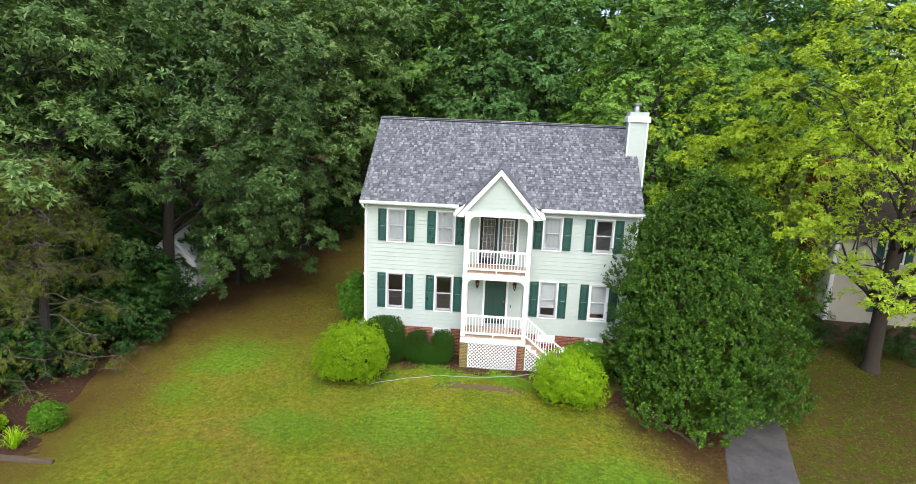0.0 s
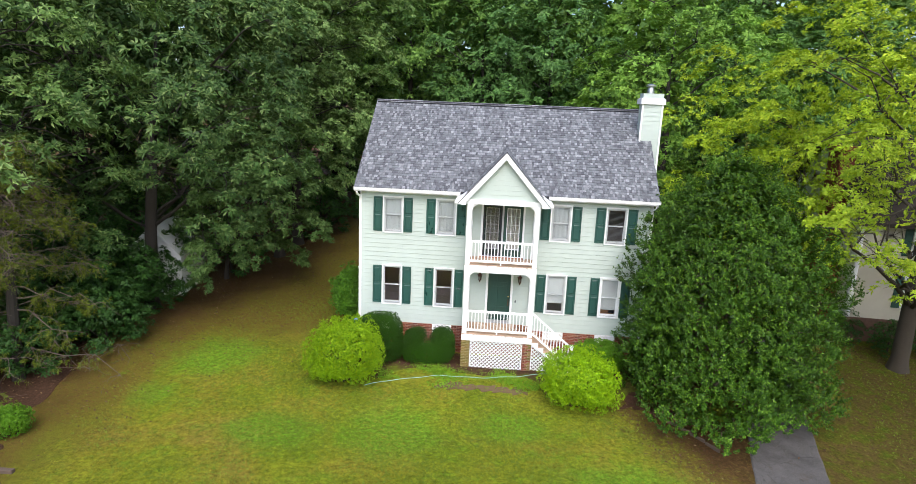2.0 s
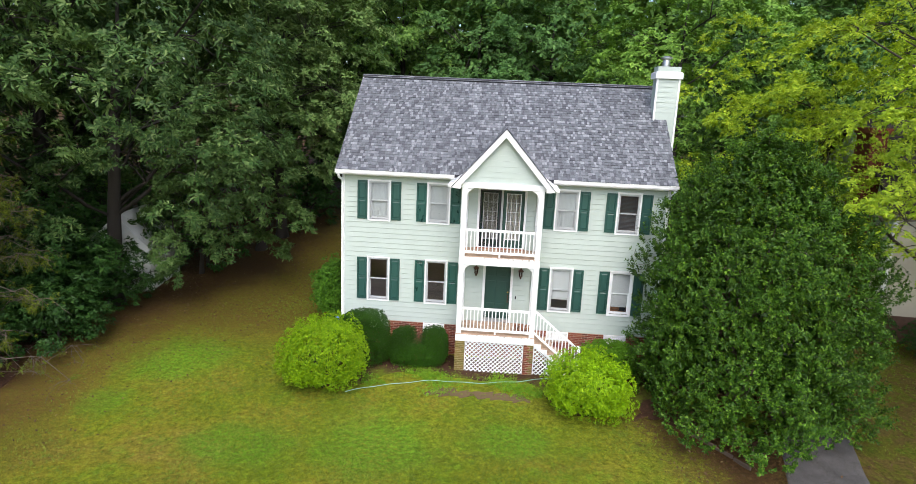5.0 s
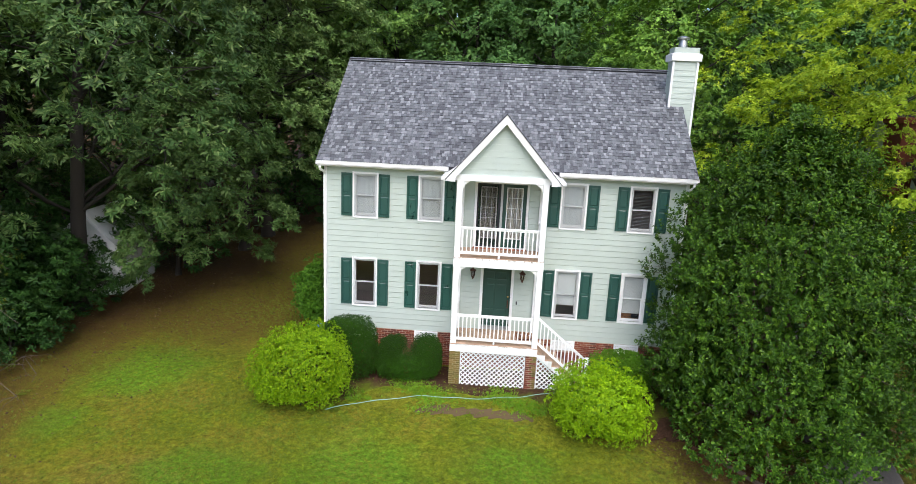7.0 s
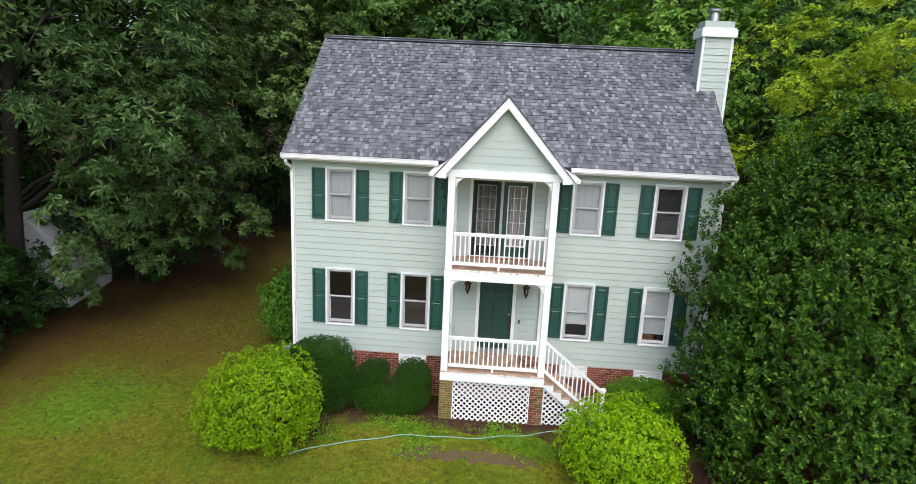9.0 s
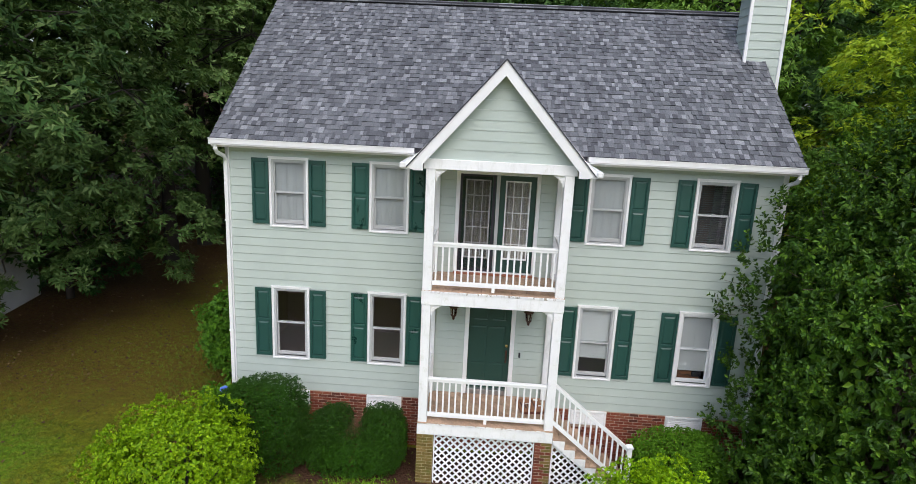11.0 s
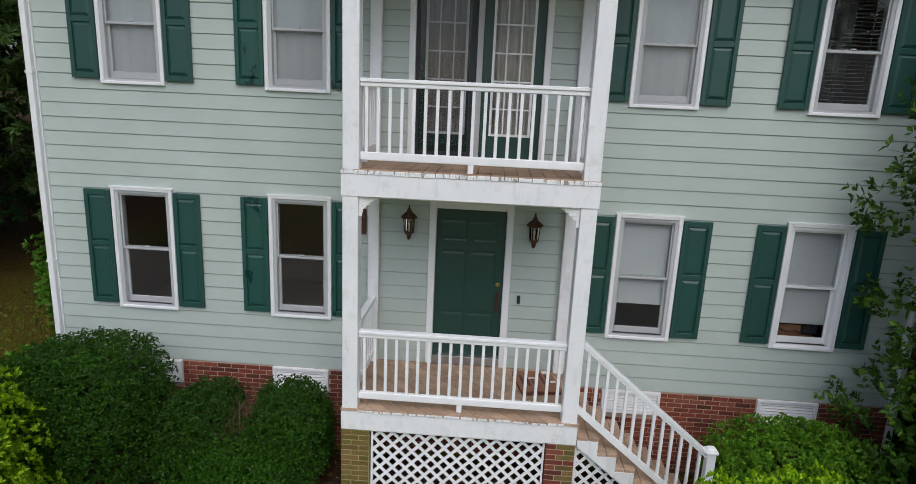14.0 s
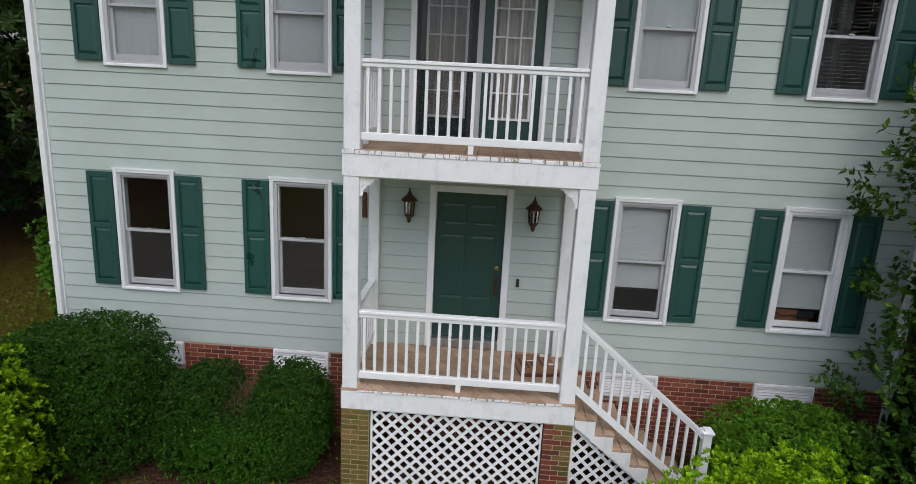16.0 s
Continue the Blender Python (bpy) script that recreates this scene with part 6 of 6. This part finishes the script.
def holly():
    """The large untrimmed holly between house and driveway."""
    r = np.random.default_rng(51)
    h = 8.75

    def shape(count, near, far):
        z = np.clip(r.beta(0.95, 1.3, count), 0.02, 0.985)
        ang = r.uniform(0, 2 * np.pi, count)
        d = np.stack([np.cos(ang), np.sin(ang), 2 * z - 1], -1)
        rad = np.interp(z, (0, 0.06, 0.18, 0.5, 0.58, 0.65, 0.74, 0.84, 0.92, 0.96, 1), (0.8, 0.95, 1.0, 0.95, 0.87, 0.76, 0.6, 0.43, 0.26, 0.14, 0.02))
        rad = rad * lumpy(np.random.default_rng(7), d, 0.15) * (1 + 0.075 * np.sin(7 * ang + 3 + 5 * z) * np.sin(21 * z + 3 * ang) + 0.04 * np.sin(13 * ang - 11 * z)) * r.uniform(near, far, count)
        rad = rad * (1 - 0.08 * np.clip(-np.cos(ang), 0, 1) * np.clip((0.42 - z) / 0.25, 0, 1))
        c = np.stack([3.92 * rad * np.cos(ang), 3.9 * rad * np.sin(ang), h * z], -1)
        c[:, 0] = np.where(c[:, 0] < -2.55, -2.55 + 0.3 * (c[:, 0] + 2.55), c[:, 0])
        c[:, 1] *= np.where(c[:, 1] < 0, 1 + 0.32 * np.clip(1 - c[:, 2] / 4.0, 0, 1) * np.clip(0.8 - c[:, 0] / 2.5, 0, 1), 1)
        c[:, 0] += 0.26 * np.clip(c[:, 2] / 2.4 - 0.25, -0.1, 1) * np.clip(-c[:, 1] - 1.2, 0, 3) * np.clip(-np.cos(ang) * 1.5, 0, 1)
        return c[~((c[:, 0] < -1.7) & (c[:, 1] > 1.35))]

    c = apart(r, lambda count: shape(count, 0.74, 1.05), 480)
    c[:, 0] += 0.35 * np.clip(c[:, 2] / h - 0.55, 0, 1)
    # boughs that reach along the front of the house
    z = r.uniform(0.5, 6.2, 150)
    reach = np.interp(z, (0, 1, 2.2, 3.0, 4.7, 5.6, 6.4), (-1.8, -1.9, -1.95, -2.2, -2.25, -1.6, -0.9))
    c = np.concatenate([c, np.stack([reach + (-1.3 - reach) * r.random(150) ** 1.2, r.uniform(-0.7, 1.0, 150), z], -1)])
    n = len(c)
    up = np.array([0, 0, 1.0])
    out = unit(c * np.array([1, 1, 0]) + 0.25 * up)
    # every bough end is a mound of long shoots that point out and up, with small leaves along them
    m, k = 15, 4
    big = np.repeat(r.uniform(0.26, 0.78, n), m)[:, None]
    o = np.repeat(out, m, 0)
    e = facing(directions(r, n * m), unit(o * 0.8 + up * 0.6), 0.0)
    root = np.repeat(c, m, 0) + e * big * np.array([1, 1, 0.7]) * 0.5
    way = unit(e * 0.55 + o * 0.5 + up * 0.65 + 0.2 * r.normal(size=e.shape))
    reach = r.uniform(0.12, 0.4, (len(root), 1))
    # a few long sprigs in front of the upper siding
    tip = np.array([[-2.95, 0.9, 4.4], [-3.0, 0.8, 4.15], [-2.85, 1.0, 4.25], [-2.9, 0.9, 3.95], [-2.75, 1.0, 3.5], [-2.3, 1.0, 2.2]])
    root, way = np.concatenate([root, tip]), np.concatenate([way, unit(np.array([[-1.0, 0.05, 0.25]]) + 0.15 * r.normal(size=tip.shape))])
    reach = np.concatenate([reach, np.full((len(tip), 1), 0.8)])
    t = np.tile(np.linspace(0.35, 1.0, k), len(root))[:, None]
    p = np.repeat(root, k, 0) + np.repeat(way * reach, k, 0) * t
    p[:, 2] += 0.05 * t[:, 0] ** 2
    clear = ~((p[:, 0] < -2.1) & (p[:, 1] > 1.8))
    v = leaf_arrays(r, p[clear], np.repeat(way, k, 0)[clear], 4, 0.1, 0.05, 30, 80, 0.2, 0.05)
    inside = shape(7500, 0.5, 0.86)
    vi = leaf_arrays(r, inside, unit(inside - np.array([0, 0, 3]) + r.normal(size=inside.shape)), 4, 0.18, 0.11, 50, 100)
    t = thing("holly_tree", "large untrimmed dark green holly beside the driveway", "tree", at=(8.1, -1.95, float(ground_z(8.1, -1.95)) - 0.1))
    bm = stems(52, 3.0, 2.5, 7.6, 26, 0.07)
    for i in r.choice(n, 130, replace=False):
        branch(r, bm, c[i] * np.array([0.7, 0.7, 0.95]), c[i] + out[i] * 0.42, 0.012, 0.004, 4)
    for a, w, q in zip(tip, way[-len(tip):], reach[-len(tip):]):
        branch(r, bm, a - w * 0.8, a + w * q, 0.01, 0.003, 3, 0.02)
    part("stem", bm, "twig", t, "grey bare twigs")
    ob = new("crown", leaf_mesh("crown", np.concatenate([v, vi]), "leaf_holly"))
    ob.parent = t


holly()


# drooping conifer at the left edge with bare twigs
def conifer(x, y, h, seed):
    r = np.random.default_rng(seed)
    t = thing("conifer", "sparse drooping conifer with many bare dead twigs", "tree", at=(x, y, float(ground_z(x, y))))
    bm = bmesh.new()
    tube([(0, 0, -0.3), (0.05, 0, 2), (0.1, 0.1, h * 0.5), (0.1, 0, h)], [0.24, 0.2, 0.14, 0.02], 9, bm)
    tips, ways = [], []
    tw = bmesh.new()
    for k in range(60):
        z = r.uniform(0.6, h * 0.95)
        L = (1.2 + 3.6 * (1 - z / h)) * r.uniform(0.6, 1.1)
        a = r.uniform(0, 6.28)
        end = np.array([L * math.cos(a), L * math.sin(a), z - 0.25 * L])
        pts = branch(r, tw, (0.08, 0, z), end, 0.03, 0.008, 6, 0.12)
        for j, q in enumerate(pts[2:]):
            for _ in range(5):
                e = np.array(q) + r.normal(size=3) * np.array([0.45, 0.45, 0.2]) + np.array([0, 0, -0.25])
                branch(r, tw, q, e, 0.008, 0.003, 3, 0.15)
                if r.random() < 0.6:
                    for f in np.linspace(0.3, 1, 5):
                        tips.append(np.array(q) * (1 - f) + e * f + r.normal(size=3) * 0.06)
                        ways.append(e - np.array(q) + np.array([0, 0, 0.2]))
    part("trunk", bm, "bark", t)
    part("branch", tw, "twig", t, "grey bare twigs")
    tips, ways = np.array(tips), np.array(ways)
    ob = new("needles", leaf_mesh("needles", leaf_arrays(r, tips, ways, 11, 0.15, 0.02, 20, 75, 0.1, 0.3, True), "leaf_pine", 3))
    ob.parent = t


conifer(-17.5, -4.3, 9.5, 61)
conifer(-19.3, -5.6, 10.5, 62)

# small planting in the bed at the woods edge
plant_shrub(-15.0, -7.6, shrub_mesh("foliage", 71, 0.55, 0.53, 0.9, 0.06, 0.03, "leaf_hedge", 0.09, 5, 5, 2.2, 0.05, inner=500), 71, 0.45, 0.45, 0.8, "small clipped round green shrub in mulch", group="bed shrubs")
plant_shrub(-16.6, -8.3, shrub_mesh("foliage", 72, 0.55, 0.5, 0.75, 0.07, 0.035, "leaf_lime", 0.12, 5, 5, 2.2, 0.15, rough=0.8, inner=400), 72, 0.45, 0.45, 0.7, "small loose lime-green shrub in mulch", group="bed shrubs")


def tuft(x, y, seed, size=0.8, n=110):
    r = np.random.default_rng(seed)
    a = r.uniform(0, 2 * np.pi, n)
    L = size * r.uniform(0.6, 1.1, n)
    sp = r.uniform(0.2, 0.8, n)
    w = 0.016
    cs = np.stack([np.cos(a), np.sin(a)], -1)
    nx = np.stack([-np.sin(a), np.cos(a)], -1)
    prof = ((0.0, 0.0), (0.45, 0.62), (0.8, 0.72), (1.0, 0.55))
    rings = []
    for f, g in prof:
        c = cs * (L * sp * f)[:, None] + cs * 0.05
        z = L * g * (1.1 - 0.5 * sp)
        ww = w * (1 - f * 0.85)
        rings.append((np.c_[c + nx * ww, z], np.c_[c - nx * ww, z]))
    verts = np.stack([q for pair in rings for q in pair], 1).reshape(-1, 3)
    base = 8 * np.arange(n)[:, None]
    quads = np.concatenate([base + np.array([2 * j, 2 * j + 1, 2 * j + 3, 2 * j + 2]) for j in range(3)])
    ob = new("ornamental_grass", array_mesh("ornamental_grass", verts, quads, "leaf_lime"))
    ob.location = (x, y, float(ground_z(x, y)))
    tagged(ob, "arching strappy green clump in the mulch bed", "grass clump")


tuft(-15.1, -8.95, 73, 0.95)
timber = thing("bed_edging", "weathered timber edging of the mulch bed", "edging", at=(-13.3, -9.55, float(ground_z(-15.3, -9.55))))
for k in range(3):
    part("timber", box(-2.44 * (k + 1) + 0.01, -2.44 * k, -0.07, 0.07, -0.15, 0.13, 0.012), "timber", timber)

edging = thing("bed_edging", "low weathered timber edging along the holly bed", "edging", at=(5.9, -4.15, float(ground_z(5.9, -4.15))))
for k in range(4):
    part("timber", box(-0.03, 0.5, -0.035, 0.035, -0.12, 0.07, 0.014, pose(0.36 * k, -0.3 * k - 0.03 * k * k, -0.03 * k, 0, 0, -36 - 6 * k)), "timber", edging)

# garden hose along the bed
curve = bpy.data.curves.new("garden_hose", "CURVE")
curve.dimensions, curve.bevel_depth, curve.resolution_u = "3D", 0.011, 6
sp = curve.splines.new("NURBS")
sp.points.add(29)
for k, pnt in enumerate(sp.points):
    x = -4.75 + 6.8 * k / 29
    y = -3.75 + 1.05 * (1 - math.exp(-(x + 4.95) * 1.1)) + 0.125 * (x + 4.95) + 0.25 * max(0.0, x - 0.8) + 0.05 * math.sin(2.3 * x) + 0.03 * math.sin(5.1 * x)
    pnt.co = (x, y, float(ground_z(x, y)) + 0.05, 1)
sp.use_endpoint_u = True
curve.materials.append(M["hose"])
tagged(new("garden_hose", curve), "pale green garden hose lying along the bed", "hose")


# scattered lawn blades and fallen leaves
def blades(name, seed, n, area, size, material, label, density):
    r = np.random.default_rng(seed)
    x, y = r.uniform(area[0], area[1], n), r.uniform(area[2], area[3], n)
    keep = density(x, y, r)
    x, y = x[keep], y[keep]
    p = np.stack([x, y, ground_z(x, y)], -1)
    w = unit(np.stack([r.normal(size=len(x)) * 0.4, r.normal(size=len(x)) * 0.4, np.ones(len(x))], -1))
    v = leaf_arrays(r, p, w, 4, size, size * 0.3, 15, 65, 0.1, 0.1, True)
    ob = new(name, leaf_mesh(name, v, material, 3))
    tagged(ob, label, "grass", kind="stuff")


def on_lawn(x, y, r):
    inside = (np.abs(x) < 5.8) & (y > -0.1)
    bed = (x > -7.4) & (x < 8.6) & (y > -3.2) & (r.random(len(x)) > 0.25)
    drive = (x > 6.9 + 0.26 * (y + 8)) & (x < 10.3 + 0.26 * (y + 8))
    woods = -x - 15.1 + np.minimum(0.45 * np.clip(y + 1, 0, 20), 4.2) + r.normal(size=len(x)) * 1.3 > -3.2
    patch = np.sin(x * 0.9 + 1.1 * np.sin(y * 0.7)) * np.sin(y * 0.8 + 0.9 * np.sin(x * 0.5)) + r.normal(size=len(x)) * 0.5 > -0.2
    far = (x > 10.3 + 0.26 * (y + 8)) & (r.random(len(x)) > 0.2)
    worn = x > 4.4 - 0.55 * (y + 4.1) + 0.5 * r.normal(size=len(x))
    far = far | worn & (x < 8.6 + 0.26 * (y + 8))
    return ~inside & ~bed & ~drive & ~woods & ~far & patch


blades("grass", 81, 110000, (-15, 20, -13, 10), 0.08, "grass", "short lawn grass in uneven tufts", on_lawn)

blades("weed_patch", 83, 9000, (-4.4, 2.6, -3.6, -1.3), 0.1, "leaf_weed", "low leafy green weeds in the bed", lambda x, y, r: np.sin(x * 2.3 + np.sin(y * 3)) + 0.5 * np.sin(y * 5 + x) + r.normal(size=len(x)) * 0.5 > 0.15 + 1.6 * ((y + 2.1) / 1.0) ** 2)


def litter(seed, n):
    r = np.random.default_rng(seed)
    x, y = r.uniform(-24, 22, n), r.uniform(-9, 20, n)
    left = -x - 11 + 0.6 * y + r.normal(size=n) * 3
    right = (x - 11) * 0.6 + r.normal(size=n) * 2
    under = np.where((np.abs(x - 4.9 - (-4.1 - y) * 0.45 + 0.3 * r.normal(size=n)) < 1.1) & (y < -3.2) & (y > -7.4), 3, -5)
    keep = (np.maximum(np.maximum(left, right * 0.6 - 1), under) > 1.0) & ~((np.abs(x) < 5.9) & (y > -0.1) & (y < 8))
    p = np.stack([x, y, ground_z(x, y) + 0.035], -1)[keep]
    w = unit(np.stack([r.normal(size=len(p)) * 0.3, r.normal(size=len(p)) * 0.3, np.ones(len(p))], -1))
    v = leaf_arrays(r, p, w, 1, 0.09, 0.06, 70, 95, 0.2, 0.0)
    tagged(new("fallen_leaves", leaf_mesh("fallen_leaves", v, "litter")), "dry brown fallen leaves on the ground", "leaf litter", kind="stuff")


litter(82, 26000)

# ---- neighbouring buildings ----
def neighbour():
    t = thing("neighbour_house", "beige-sided neighbouring house with brick chimney behind trees", "house", at=(16.2, 4.6, 0.2), turn=-4)
    rows = []
    for k in range(29):
        z0 = 0.9 + 0.16 * k
        rows.append(lap(0, 11, z0, z0 + 0.165, 0.022, 0.005))
    part("wall", box(0, 11, 0.02, 9, -0.8, 5.6), "beige", t, "beige lap-sided walls")
    part("siding", joined(rows), "beige", t)["kind"] = "stuff"
    part("foundation", box(-0.02, 11.02, -0.03, 9.02, -0.8, 0.9), "dark_base", t, "dark brown foundation")
    part("corner_board", boxes([(-0.06, 0.12, -0.05, 0.1, 0.9, 5.5), (-0.06, 0.0, -0.05, 9.0, 0.9, 5.5)], 0.005), "trim", t)
    side = []
    for k in range(49):
        z0 = 0.9 + 0.16 * k
        w = min(4.5, 4.5 * (8.8 - z0) / 3.3)
        side.append(lap(-w, w, z0, z0 + 0.165, 0.022, 0.005, pose(-0.06, 4.5, 0, 0, 0, -90)))
    part("siding", joined(side), "trim", t, "white side siding")["kind"] = "stuff"
    roofb = prism([(-0.45, 5.42), (4.5, 9.05), (9.45, 5.42), (9.45, 5.25), (4.5, 8.88), (-0.45, 5.25)], -11.4, 0.4)
    roofb.transform(Matrix.Rotation(radians(90), 4, "Z"))
    part("roof", roofb, "felt_brown", t, "dark brown shingle roof")
    part("gable_wall", prism([(0, 5.5), (9, 5.5), (4.5, 8.8)], -0.06, 0.06), "trim", t).matrix_basis = pose(0, 0, 0, 0, 0, 90)
    ch = boxes([(-0.9, -0.06, 1.2, 3.4, -0.8, 3.4), (-0.75, -0.06, 1.6, 2.9, 3.4, 8.5), (-0.85, 0.05, 1.5, 3.0, 8.4, 8.65)], 0.02)
    part("chimney", ch, "brick_many", t, "red brick chimney")
    for x in (2.6, 6.2):
        for z in (1.5, 3.95):
            w = part("window", boxes([(x - 0.45, x + 0.45, -0.06, 0.0, z, z + 0.07), (x - 0.45, x + 0.45, -0.06, 0.0, z + 1.43, z + 1.5), (x - 0.45, x - 0.38, -0.06, 0.0, z + 0.07, z + 1.43), (x + 0.38, x + 0.45, -0.06, 0.0, z + 0.07, z + 1.43), (x - 0.38, x + 0.38, -0.05, 0.0, z + 0.72, z + 0.77)]), "trim", t)
            part("pane", box(x - 0.38, x + 0.38, -0.03, -0.026, z + 0.07, z + 1.43), "flash", w)
            for sx in (-1, 1):
                part("shutter", box(x + sx * 0.65 - 0.17, x + sx * 0.65 + 0.17, -0.06, -0.02, z, z + 1.5, 0.005), "shutter", t)


neighbour()


def shed():
    t = thing("shed", "white garden shed half hidden among the trees", "shed", at=(-17.5, 5.9, 0.35), turn=7)
    part("wall", box(-1.4, 1.4, -1.6, 1.6, -1.2, 1.75), "trim", t, "white shed walls")
    gable = prism([(-1.4, 1.75), (1.4, 1.75), (0, 3.2)], -1.58, 1.58)
    part("gable_wall", gable, "trim", t)
    for sx in (-1, 1):
        m = Matrix.Translation((sx * 1.48, 0, 1.68)) @ Matrix.Rotation(radians(90 * sx), 4, "Z") @ Matrix.Rotation(radians(-46), 4, "X")
        slope = part("roof", box(-1.75, 1.75, 0.0, 0.03, 0.0, 2.1, 0, m), "trim", t, "white shed roof")
        part("roof_lap", joined([lap(-1.75, 1.75, 0.14 * k, 0.14 * k + 0.145, 0.03, 0.006, m) for k in range(15)]), "trim", slope)["kind"] = "stuff"


shed()
